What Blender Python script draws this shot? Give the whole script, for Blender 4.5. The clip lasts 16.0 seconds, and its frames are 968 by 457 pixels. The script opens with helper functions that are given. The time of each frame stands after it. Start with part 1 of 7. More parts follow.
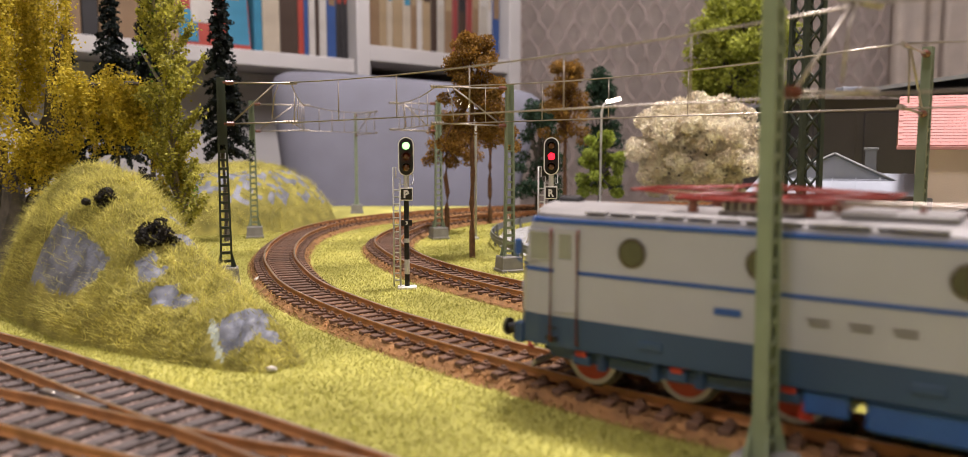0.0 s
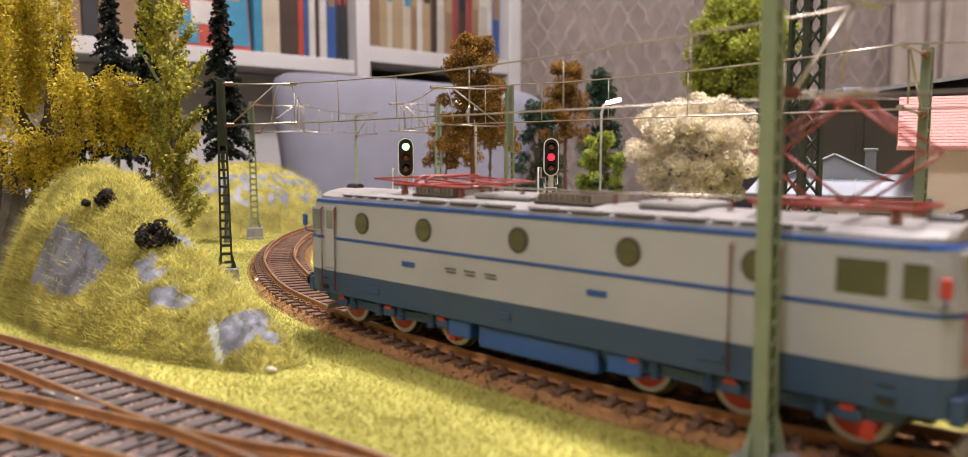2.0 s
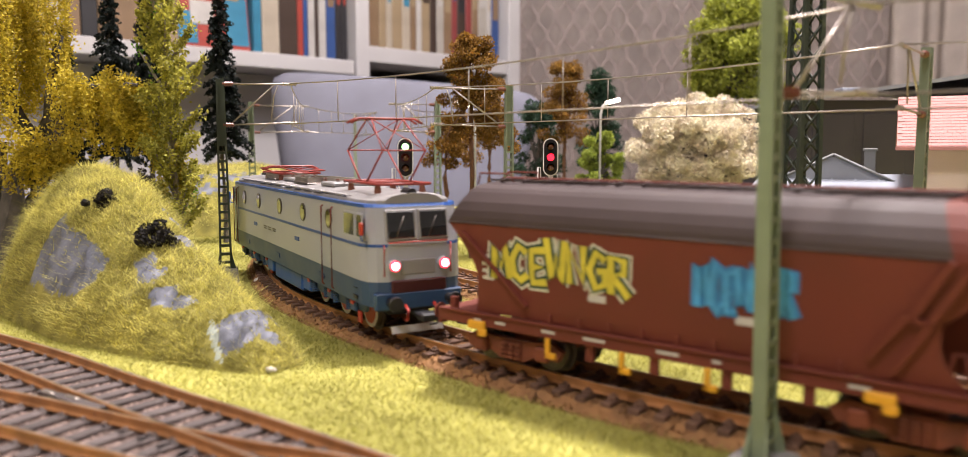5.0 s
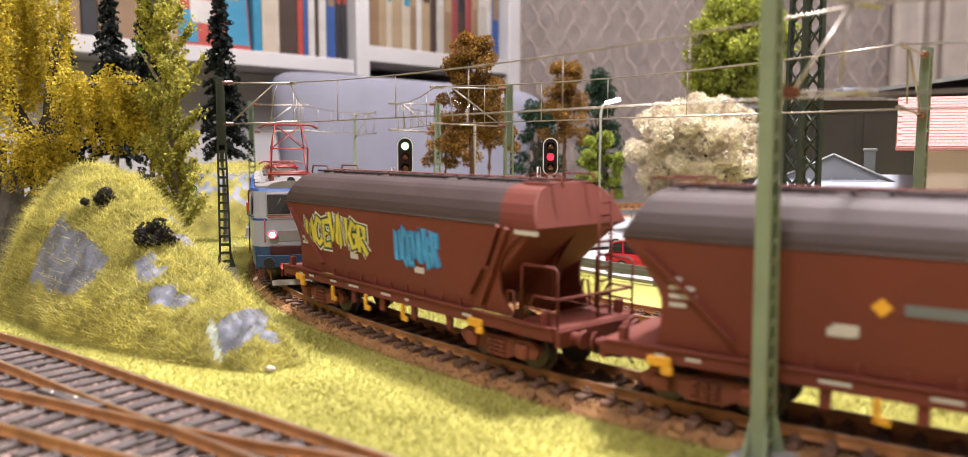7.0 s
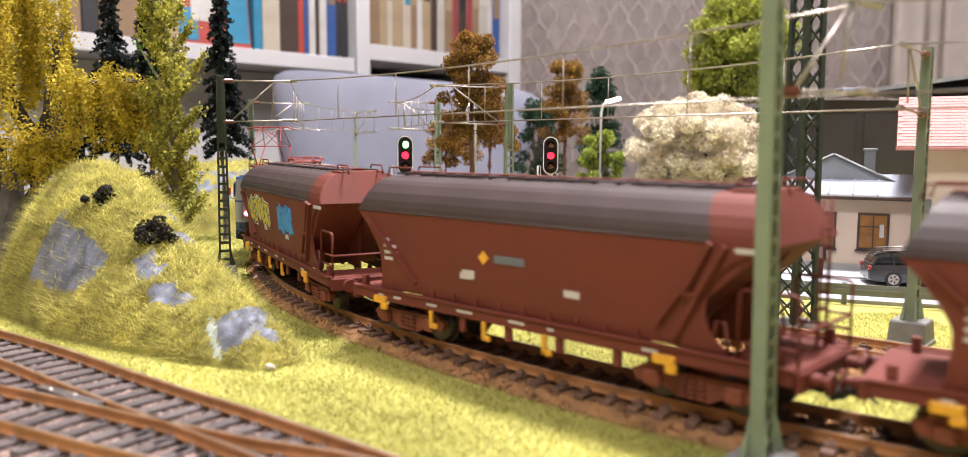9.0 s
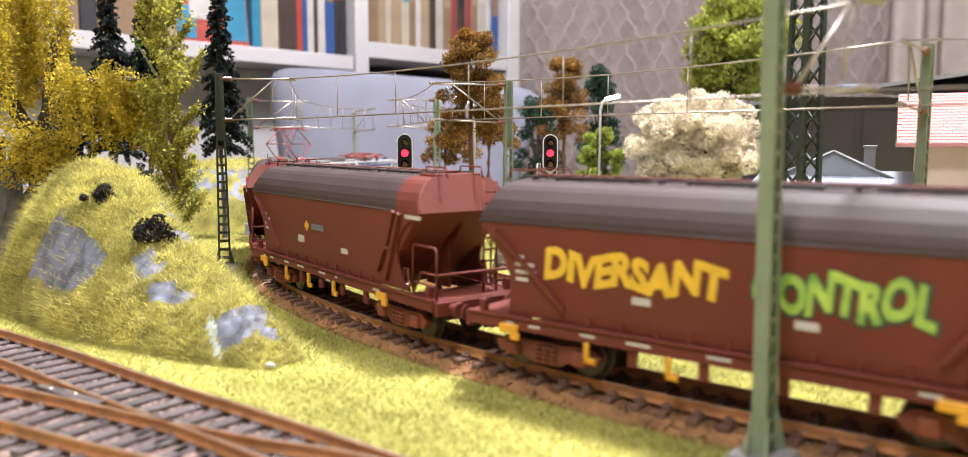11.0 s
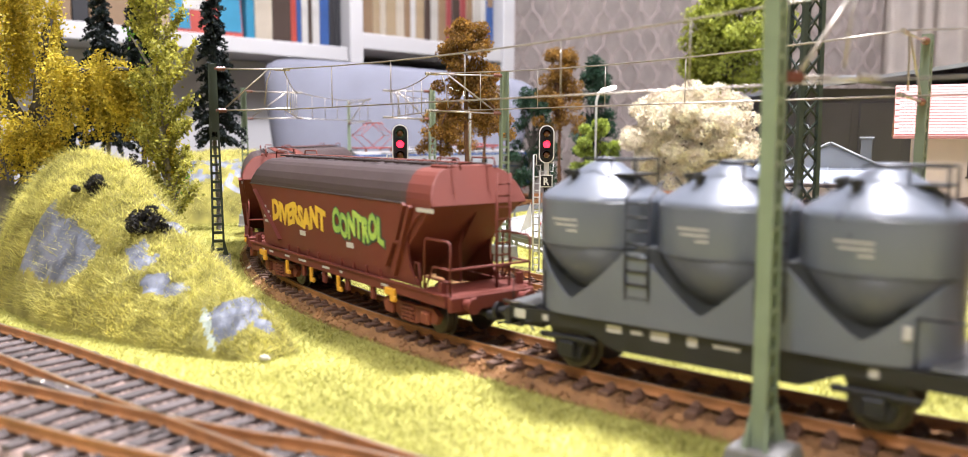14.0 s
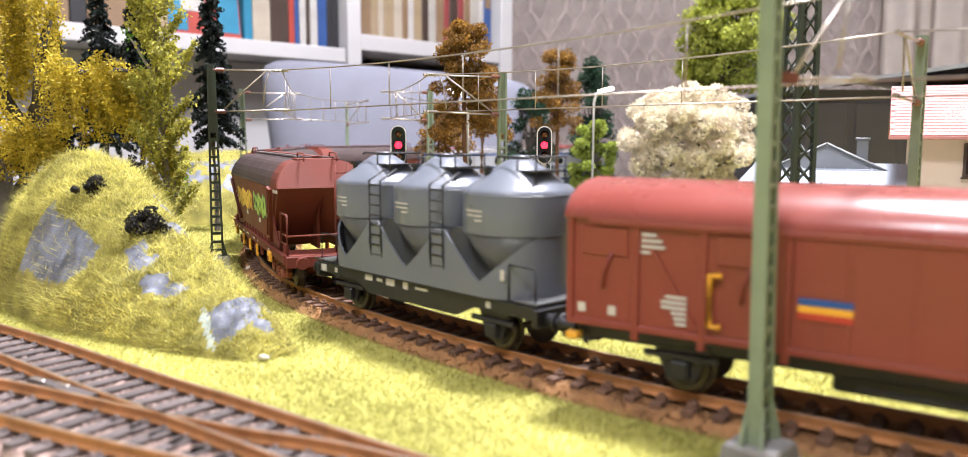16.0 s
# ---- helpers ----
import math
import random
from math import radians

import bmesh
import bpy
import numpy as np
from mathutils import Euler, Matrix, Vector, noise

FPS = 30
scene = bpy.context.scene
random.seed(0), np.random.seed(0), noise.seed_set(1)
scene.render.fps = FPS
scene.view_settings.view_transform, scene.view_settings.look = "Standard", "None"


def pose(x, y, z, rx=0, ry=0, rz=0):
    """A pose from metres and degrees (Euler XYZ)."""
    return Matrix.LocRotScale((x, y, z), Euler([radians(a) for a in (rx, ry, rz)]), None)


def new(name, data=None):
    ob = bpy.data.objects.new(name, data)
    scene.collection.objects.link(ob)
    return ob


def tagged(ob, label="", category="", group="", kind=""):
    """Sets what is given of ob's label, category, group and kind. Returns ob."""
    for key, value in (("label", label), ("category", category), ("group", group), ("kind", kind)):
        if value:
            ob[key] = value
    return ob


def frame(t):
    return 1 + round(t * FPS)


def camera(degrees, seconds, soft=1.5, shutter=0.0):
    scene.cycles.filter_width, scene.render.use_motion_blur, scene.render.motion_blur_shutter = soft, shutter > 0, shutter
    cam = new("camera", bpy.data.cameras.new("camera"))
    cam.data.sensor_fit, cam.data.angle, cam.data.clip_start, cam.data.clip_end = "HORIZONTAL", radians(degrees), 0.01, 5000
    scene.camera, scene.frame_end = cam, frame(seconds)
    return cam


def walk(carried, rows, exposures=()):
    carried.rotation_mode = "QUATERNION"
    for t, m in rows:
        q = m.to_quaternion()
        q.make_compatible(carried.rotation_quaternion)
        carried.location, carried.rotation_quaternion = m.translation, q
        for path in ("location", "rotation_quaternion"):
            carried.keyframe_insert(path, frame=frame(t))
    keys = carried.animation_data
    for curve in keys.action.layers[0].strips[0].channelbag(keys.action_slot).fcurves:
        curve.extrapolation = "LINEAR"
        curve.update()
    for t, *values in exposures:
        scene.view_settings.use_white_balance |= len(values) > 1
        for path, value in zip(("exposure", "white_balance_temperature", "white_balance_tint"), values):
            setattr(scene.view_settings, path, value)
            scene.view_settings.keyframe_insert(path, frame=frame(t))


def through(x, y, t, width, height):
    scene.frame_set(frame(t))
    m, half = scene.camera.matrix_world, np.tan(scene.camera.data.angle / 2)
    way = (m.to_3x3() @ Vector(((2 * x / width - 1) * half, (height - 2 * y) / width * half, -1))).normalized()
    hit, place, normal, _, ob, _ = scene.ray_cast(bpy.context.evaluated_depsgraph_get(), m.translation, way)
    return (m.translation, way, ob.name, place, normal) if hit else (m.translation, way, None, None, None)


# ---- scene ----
cam = camera(62.578, 16.0, soft=0.75, shutter=0.5)
cam.data.dof.use_dof = True
cam.data.dof.focus_distance = 0.36
cam.data.dof.aperture_fstop = 14.0
# seconds, place in metres, tilt, lean, turn in degrees
PATH = [
    (0.0, 0.00000, -0.00000, 0.06750, 84.070, 0.000, -0.000),
    (0.5, 0.00004, -0.00000, 0.06741, 84.095, 0.020, 0.008),
    (1.0, 0.00005, 0.00002, 0.06739, 84.093, 0.003, 0.015),
    (1.5, -0.00006, -0.00008, 0.06756, 84.096, -0.071, -0.015),
    (2.0, 0.00015, -0.00005, 0.06746, 84.143, -0.027, 0.015),
    (2.5, 0.00012, -0.00001, 0.06742, 84.168, -0.055, 0.010),
    (3.0, 0.00002, -0.00008, 0.06723, 84.203, -0.062, -0.037),
    (3.5, 0.00011, -0.00005, 0.06747, 84.137, -0.023, -0.021),
    (4.0, 0.00007, -0.00009, 0.06739, 84.156, -0.034, -0.029),
    (6.5, 0.00004, -0.00018, 0.06753, 84.132, -0.028, -0.053),
    (7.0, 0.00017, -0.00010, 0.06731, 84.131, 0.074, -0.045),
    (7.5, -0.00007, -0.00006, 0.06709, 84.173, 0.069, -0.069),
    (8.0, -0.00003, -0.00008, 0.06743, 84.063, 0.112, -0.083),
    (8.5, -0.00007, -0.00002, 0.06736, 84.065, 0.137, -0.100),
    (9.0, 0.00022, -0.00002, 0.06718, 84.056, 0.228, -0.037),
    (11.5, -0.00043, 0.00050, 0.06725, 83.789, 0.057, -0.181),
    (12.0, -0.00061, 0.00045, 0.06699, 83.693, 0.051, -0.272),
    (12.5, -0.00050, 0.00020, 0.06652, 83.635, 0.119, -0.305),
    (13.0, -0.00073, 0.00030, 0.06651, 83.530, 0.097, -0.396),
    (13.5, -0.00089, 0.00245, 0.06688, 83.362, 0.117, -0.474),
    (14.0, -0.00077, 0.00253, 0.06677, 83.313, 0.169, -0.504),
    (14.5, -0.00089, 0.00208, 0.06658, 83.381, 0.154, -0.570),
    (15.0, -0.00093, 0.00114, 0.06660, 83.391, 0.114, -0.633),
    (15.5, -0.00092, 0.00137, 0.06672, 83.360, 0.074, -0.647),
    (16.0, -0.00085, 0.00112, 0.06657, 83.407, 0.146, -0.658),
]
walk(cam, [(t, pose(x, y, z, 0, 0, turn) @ pose(0, 0, 0, tilt) @ pose(0, 0, 0, 0, 0, lean)) for t, x, y, z, tilt, lean, turn in PATH],
     exposures=[(0.0, -0.55, 6450, 20), (2.0, -0.26, 6450, 20), (3.5, -0.2, 6450, 20), (7.5, 0.1, 6150, 18), (9.0, 0.14, 6050, 17), (12.5, 0.38, 5800, 15), (16.0, 0.45, 5750, 15)])

MM = 0.001

# ---- world, room light ----
world = bpy.data.worlds.new("world")
scene.world = world
world.use_nodes = True
world.node_tree.nodes["Background"].inputs[0].default_value = (1.0, 0.86, 0.70, 1)
world.node_tree.nodes["Background"].inputs[1].default_value = 0.01


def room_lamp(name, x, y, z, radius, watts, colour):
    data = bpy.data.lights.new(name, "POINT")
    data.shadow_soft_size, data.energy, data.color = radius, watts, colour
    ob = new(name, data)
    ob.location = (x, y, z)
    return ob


# unseen warm lights: ceiling lamp over the layout's far side, fill added behind camera
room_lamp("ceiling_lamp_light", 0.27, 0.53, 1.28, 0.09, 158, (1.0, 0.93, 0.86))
room_lamp("added_fill_light", -0.38, -0.42, 1.12, 0.12, 42, (1.0, 0.93, 0.86))


# ---- materials ----
def mat(name, colour, rough=0.6, metal=0.0, vary=0.25, size=3.0, bump=0.15, grain=0.4, emit=0.0, tint=None, island=0.0, rand=0.0, coat=0.0, worn=None, worn_size=12.0, worn_at=0.62, through=0.0):
    """A node material. size: the large variation in millimetres; grain: the fine one; worn: a second colour in patches."""
    m = bpy.data.materials.new(name)
    m.use_nodes = True
    nt = m.node_tree
    b = nt.nodes["Principled BSDF"]
    b.inputs["Roughness"].default_value = rough
    b.inputs["Metallic"].default_value = metal
    b.inputs["Coat Weight"].default_value = coat
    tc = nt.nodes.new("ShaderNodeTexCoord")

    def noise_node(mm, detail):
        n = nt.nodes.new("ShaderNodeTexNoise")
        n.inputs["Scale"].default_value = 1000.0 / mm
        n.inputs["Detail"].default_value = detail
        nt.links.new(tc.outputs["Object"], n.inputs["Vector"])
        return n

    def mix(kind, fac, a, c):
        x = nt.nodes.new("ShaderNodeMix")
        x.data_type, x.blend_type = "RGBA", kind
        for sock, val in ((x.inputs[0], fac), (x.inputs[6], a), (x.inputs[7], c)):
            if hasattr(val, "is_output"):
                nt.links.new(val, sock)
            else:
                sock.default_value = val if not isinstance(val, tuple) else (*val[:3], 1)
        return x.outputs[2]

    def ramp(sock, lo, hi, a=0.0, c=1.0):
        r = nt.nodes.new("ShaderNodeMapRange")
        r.inputs[1].default_value, r.inputs[2].default_value = lo, hi
        r.inputs[3].default_value, r.inputs[4].default_value = a, c
        nt.links.new(sock, r.inputs[0])
        return r.outputs[0]

    n1, n2 = noise_node(size, 4), noise_node(grain, 3)
    dark = tuple(c * (1 - vary) for c in colour)
    light = tuple(min(1, c * (1 + vary * 0.7)) for c in (tint or colour))
    col = mix("MIX", ramp(n1.outputs[0], 0.3, 0.7), dark, light)
    col = mix("MULTIPLY", vary, col, mix("MIX", n2.outputs[0], (0.55, 0.55, 0.55), (1.0, 1.0, 1.0)))
    if worn:
        n3 = noise_node(worn_size, 5)
        col = mix("MIX", ramp(n3.outputs[0], worn_at, worn_at + 0.06), col, worn)
    for amount, node, out in ((island, "ShaderNodeNewGeometry", "Random Per Island"), (rand, "ShaderNodeObjectInfo", "Random")):
        if amount:
            g = nt.nodes.new(node)
            col = mix("MULTIPLY", 1.0, col, mix("MIX", g.outputs[out], (1 - amount,) * 3, (1.0 + amount * 0.5,) * 3))
    nt.links.new(col, b.inputs["Base Color"])
    if emit:
        nt.links.new(col, b.inputs["Emission Color"])
        b.inputs["Emission Strength"].default_value = emit
    if bump:
        bp = nt.nodes.new("ShaderNodeBump")
        bp.inputs["Strength"].default_value = bump
        bp.inputs["Distance"].default_value = grain * MM * 0.5
        nt.links.new(n2.outputs[0], bp.inputs["Height"])
        nt.links.new(bp.outputs[0], b.inputs["Normal"])
    if through:
        tr = nt.nodes.new("ShaderNodeBsdfTranslucent")
        mx = nt.nodes.new("ShaderNodeMixShader")
        mx.inputs[0].default_value = through
        nt.links.new(col, tr.inputs["Color"])
        nt.links.new(b.outputs[0], mx.inputs[1])
        nt.links.new(tr.outputs[0], mx.inputs[2])
        nt.links.new(mx.outputs[0], nt.nodes["Material Output"].inputs["Surface"])
    nt.links.new(ramp(n1.outputs[0], 0.25, 0.75, max(0.02, rough - 0.08), min(1, rough + 0.08)), b.inputs["Roughness"])
    return m


M_GROUND = mat("grass_mat", (0.34, 0.325, 0.065), 0.95, size=60, grain=0.6, vary=0.25, bump=0.5, tint=(0.46, 0.44, 0.12))
M_BLADE = mat("grass_blades", (0.43, 0.42, 0.085), 0.85, size=60, grain=3, vary=0.25, bump=0, island=0.45, through=0.45, tint=(0.57, 0.55, 0.16))
M_BLADE_HILL = mat("hill_grass_blades", (0.60, 0.56, 0.13), 0.85, size=18, grain=3, vary=0.4, bump=0, island=0.5, through=0.45, tint=(0.76, 0.71, 0.22))
M_ROCK = mat("painted_rock", (0.095, 0.105, 0.135), 0.55, size=9, grain=1.0, vary=0.35, bump=0.5, tint=(0.16, 0.175, 0.215), worn=(0.22, 0.24, 0.25), worn_size=12, worn_at=0.7)
M_ROCK_P = mat("pale_rock_streak", (0.26, 0.31, 0.26), 0.6, size=5, grain=0.8, vary=0.35, bump=0.5, tint=(0.38, 0.43, 0.37))
M_HILL = mat("hill_soil_grass", (0.26, 0.235, 0.05), 0.95, size=9, grain=0.9, vary=0.4, bump=0.6)
M_RAIL = mat("rusty_rail_side", (0.40, 0.185, 0.065), 0.6, metal=0.1, size=6, grain=0.5, vary=0.3, bump=0.2)
M_RAILTOP = mat("worn_rail_head", (0.42, 0.33, 0.26), 0.35, metal=0.8, size=9, grain=0.4, vary=0.3, bump=0.05)
M_SLEEPER = mat("sleeper_brown", (0.15, 0.08, 0.048), 0.8, size=4, grain=0.5, vary=0.4, bump=0.3, rand=0.3)
M_SLEEPER_G = mat("sleeper_grey", (0.11, 0.09, 0.085), 0.75, size=4, grain=0.5, vary=0.4, bump=0.3, rand=0.3)
M_BALLAST = mat("rust_ballast", (0.33, 0.17, 0.065), 0.9, size=7, grain=0.7, vary=0.35, bump=0.8, island=0.3)
M_BALLAST_G = mat("pink_grey_ballast", (0.36, 0.26, 0.22), 0.9, size=7, grain=0.7, vary=0.4, bump=0.8, island=0.5)
M_MAST = mat("mast_green", (0.19, 0.24, 0.16), 0.5, size=9, grain=0.4, vary=0.15, bump=0.05)
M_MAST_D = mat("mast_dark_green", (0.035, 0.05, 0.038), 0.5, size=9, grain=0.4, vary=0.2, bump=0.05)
M_PLINTH = mat("plinth_grey", (0.19, 0.185, 0.175), 0.8, size=5, grain=0.5, vary=0.2, bump=0.2)
M_WIRE = mat("nickel_wire", (0.42, 0.38, 0.33), 0.38, metal=0.75, size=9, grain=0.4, vary=0.15, bump=0)
M_INSUL = mat("insulator_brown", (0.17, 0.06, 0.035), 0.35, size=3, grain=0.4, bump=0)
M_TABLE = mat("table_board", (0.35, 0.25, 0.16), 0.6, size=60, grain=3, bump=0.1)


# ---- mesh helpers, in millimetres ----
def part(name, bm, material, parent=None, label="", at=None, smooth=False):
    """Links a bmesh in millimetres as one mesh object."""
    bmesh.ops.recalc_face_normals(bm, faces=bm.faces)
    bmesh.ops.scale(bm, vec=(MM, MM, MM), verts=bm.verts)
    me = bpy.data.meshes.new(name)
    bm.to_mesh(me)
    bm.free()
    for m in (material if isinstance(material, (list, tuple)) else [material]):
        me.materials.append(m)
    if smooth:
        me.polygons.foreach_set("use_smooth", [True] * len(me.polygons))
    ob = new(name, me)
    ob.parent = parent
    if at is not None:
        ob.matrix_basis = at
    if label:
        tagged(ob, label)
    return ob


def thing(name, label, category, at=None, group="", kind=""):
    e = new(name)
    e.empty_display_size = 0.01
    if at is not None:
        e.matrix_basis = at
    return tagged(e, label, category, group, kind)


def mpose(x, y, z, rx=0, ry=0, rz=0):
    return pose(x * MM, y * MM, z * MM, rx, ry, rz)


def add_box(bm, x0, x1, y0, y1, z0, z1, bevel=0.0, m=None, mi=0):
    mm = Matrix.Translation(((x0 + x1) / 2, (y0 + y1) / 2, (z0 + z1) / 2)) @ Matrix.Diagonal((abs(x1 - x0), abs(y1 - y0), abs(z1 - z0), 1))
    if m is not None:
        mm = m @ mm
    vs = bmesh.ops.create_cube(bm, size=1, matrix=mm)["verts"]
    fs = list({f for v in vs for f in v.link_faces})
    for f in fs:
        f.material_index = mi
    if bevel:
        r = bmesh.ops.bevel(bm, geom=list({e for v in vs for e in v.link_edges}), offset=bevel, segments=1, affect="EDGES", profile=0.6)
        for f in r["faces"]:
            f.material_index = mi


def add_cyl(bm, a, b, r0, r1=None, n=10, mi=0, caps=True):
    a, b = Vector(a), Vector(b)
    r1 = r0 if r1 is None else r1
    d = b - a
    q = d.to_track_quat("Z", "Y").to_matrix().to_4x4()
    res = bmesh.ops.create_cone(bm, cap_ends=caps, segments=n, radius1=r0, radius2=r1, depth=d.length, matrix=Matrix.Translation((a + b) / 2) @ q)
    for f in {f for v in res["verts"] for f in v.link_faces}:
        f.material_index = mi


def add_ball(bm, c, r, sx=1, sy=1, sz=1, n=1, mi=0, jitter=0.0, rng=random):
    res = bmesh.ops.create_icosphere(bm, subdivisions=n, radius=1, matrix=Matrix.Translation(c) @ Matrix.Diagonal((r * sx, r * sy, r * sz, 1)))
    for v in res["verts"]:
        if jitter:
            v.co += Vector([rng.uniform(-jitter, jitter) * r for _ in range(3)])
        for f in v.link_faces:
            f.material_index = mi


def add_tube(bm, pts, r, n=6, mi=0):
    """A round bar along points."""
    pts = [Vector(p) for p in pts]
    rings = []
    for i, p in enumerate(pts):
        t = (pts[min(i + 1, len(pts) - 1)] - pts[max(i - 1, 0)]).normalized()
        q = t.to_track_quat("Z", "Y")
        rings.append([bm.verts.new(p + q @ Vector((r * math.cos(k * 2 * math.pi / n), r * math.sin(k * 2 * math.pi / n), 0))) for k in range(n)])
    for a, b in zip(rings, rings[1:]):
        for k in range(n):
            bm.faces.new((a[k], a[(k + 1) % n], b[(k + 1) % n], b[k])).material_index = mi
    bm.faces.new(rings[0]).material_index = mi
    bm.faces.new(rings[-1][::-1]).material_index = mi


def add_loft(bm, rings, closed=True, caps=True, mi=0):
    """Skin over rings of points."""
    vr = [[bm.verts.new(p) for p in ring] for ring in rings]
    n = len(vr[0])
    for a, b in zip(vr, vr[1:]):
        for k in range(n if closed else n - 1):
            bm.faces.new((a[k], a[(k + 1) % n], b[(k + 1) % n], b[k])).material_index = mi
    if caps:
        bm.faces.new(vr[0]).material_index = mi
        bm.faces.new(vr[-1][::-1]).material_index = mi


def add_prism(bm, poly, y0, y1, mi=0):
    """A polygon in x and z, drawn out along y."""
    add_loft(bm, [[(x, y0, z) for x, z in poly], [(x, y1, z) for x, z in poly]], mi=mi)


def cloud(name, verts, faces, material, parent=None, label=""):
    """A large mesh from arrays in millimetres, all faces with the same number of corners."""
    me = bpy.data.meshes.new(name)
    v = np.asarray(verts, dtype=np.float32) * MM
    f = np.asarray(faces, dtype=np.int32)
    k = f.shape[1]
    me.vertices.add(len(v))
    me.vertices.foreach_set("co", v.ravel())
    me.loops.add(f.size)
    me.loops.foreach_set("vertex_index", f.ravel())
    me.polygons.add(len(f))
    me.polygons.foreach_set("loop_start", np.arange(0, f.size, k, dtype=np.int32))
    me.update(calc_edges=True)
    me.materials.append(material)
    ob = new(name, me)
    ob.parent = parent
    if label:
        tagged(ob, label)
    return ob


def blades(base, normal, height, width, rng, lean=0.6):
    """Grass fibres: one bent-over triangle each."""
    n = len(base)
    ang = rng.uniform(0, 2 * np.pi, n)
    side = np.c_[np.cos(ang), np.sin(ang), np.zeros(n)] * (width * rng.uniform(0.6, 1.4, n) / 2)[:, None]
    tip = base + (normal + rng.normal(0, lean, (n, 3)) * [1, 1, 0.3]) * (height * rng.uniform(0.5, 1.3, n))[:, None]
    v = np.empty((n * 3, 3))
    v[0::3], v[1::3], v[2::3] = base - side, base + side, tip
    return v, np.arange(n * 3).reshape(n, 3)


def spline(points, n=24):
    c = np.array(points, float)
    p = np.vstack([2 * c[0] - c[1], c, 2 * c[-1] - c[-2]])
    u = np.linspace(0, 1, n, endpoint=False)[:, None]
    out = [0.5 * (2 * b + (d - a) * u + (2 * a - 5 * b + 4 * d - e) * u**2 + (3 * b - a - 3 * d + e) * u**3) for a, b, d, e in zip(p, p[1:], p[2:], p[3:])]
    out = np.vstack(out + [c[-1:]])
    return out, np.r_[0, np.cumsum(np.hypot(*np.diff(out, axis=0).T))]


def along(line, s):
    out, length = line
    return np.array([np.interp(s, length, out[:, 0]), np.interp(s, length, out[:, 1])])


def frame_at(line, s):
    a, b = along(line, s - 1.5), along(line, s + 1.5)
    d = (b - a) / np.hypot(*(b - a))
    return along(line, s), d


# ---- ground, table, room ----
rng = np.random.default_rng(7)
A_LINE = spline([(1150, -560), (900, -480), (640, -300), (420.4, -109.2), (303, -4.2), (204.8, 78), (135.7, 133.2), (89, 165), (41.2, 202.2), (8.1, 234), (-23.5, 268.5), (-50, 303),
                 (-79.5, 350), (-100.5, 400), (-116.5, 449.8), (-127.7, 509.8), (-131.5, 575), (-121.5, 642), (-94, 700), (-50, 752), (5, 795), (70, 830), (150, 855), (260, 870), (420, 870)])
A0 = A_LINE[1][np.argmin(np.hypot(*(A_LINE[0] - np.array([420.4, -109.2])).T))]
B_LINE = spline([(660, -220), (470, -58), (353, 48), (255, 132), (187, 189), (141, 225), (95, 262), (58, 295), (24, 335), (0, 367), (-18.5, 395), (-37, 430), (-55, 481), (-64, 527), (-61, 580),
                 (-46, 640), (-16, 690), (30, 727), (90, 757), (180, 780), (300, 792), (420, 795)])
C_LINE = spline([(-330, 345), (-270, 315), (-215, 282), (-165, 251), (-132, 228), (-103.5, 206), (-80, 188), (-60.6, 174), (-43, 160.6), (-22.6, 145), (10, 121), (60, 84), (120, 38), (200, -25)])
D_LINE = spline([(-330, 285), (-270, 256), (-215, 230), (-160, 204.5), (-127, 189.6), (-111.4, 182.4), (-94, 173.6), (-76, 164.4), (-51, 153.0), (-27, 143.5), (10, 121), (60, 84)])


def track_distance(xy):
    d = np.full(len(xy), 1e9)
    for line in (A_LINE, B_LINE, C_LINE, D_LINE):
        p = line[0][::4]
        for i in range(0, len(xy), 20000):
            q = xy[i:i + 20000]
            d[i:i + 20000] = np.minimum(d[i:i + 20000], np.sqrt(((q[:, None, :] - p[None]) ** 2).sum(2).min(1)))
    return d


def hill_height(x, y):
    """The front hill: a ridge that falls to a low rocky tip."""
    du, dv = x + 169.5, y - 347.5
    u = du * 0.717 - dv * 0.697
    v = -du * 0.697 - dv * 0.717
    top = np.interp(u, [-61, -51, -39, -25, -8, 8, 42, 60, 80, 100, 115, 135, 147, 156], [0, 12, 28, 43, 54, 59, 55, 46, 34, 24, 19, 15, 9, 0])
    wide = np.interp(u, [-61, -46, -30, 0, 67, 100, 132, 150, 160], [16, 24, 30, 41, 40, 32, 23, 15, 8])
    wide = np.where(v < 0, wide * np.interp(u, [-60, 0, 40, 120], [0.75, 0.6, 0.42, 0.4]), wide)
    k = np.clip(1 - (np.abs(v) / wide) ** 2.2, 0, 1)
    return top * k ** 0.85


def bumps(x, y, size, seed):
    return np.array([noise.fractal(Vector((a / size, b / size, seed)), 0.8, 2.0, 4) for a, b in zip(x.ravel(), y.ravel())]).reshape(x.shape)


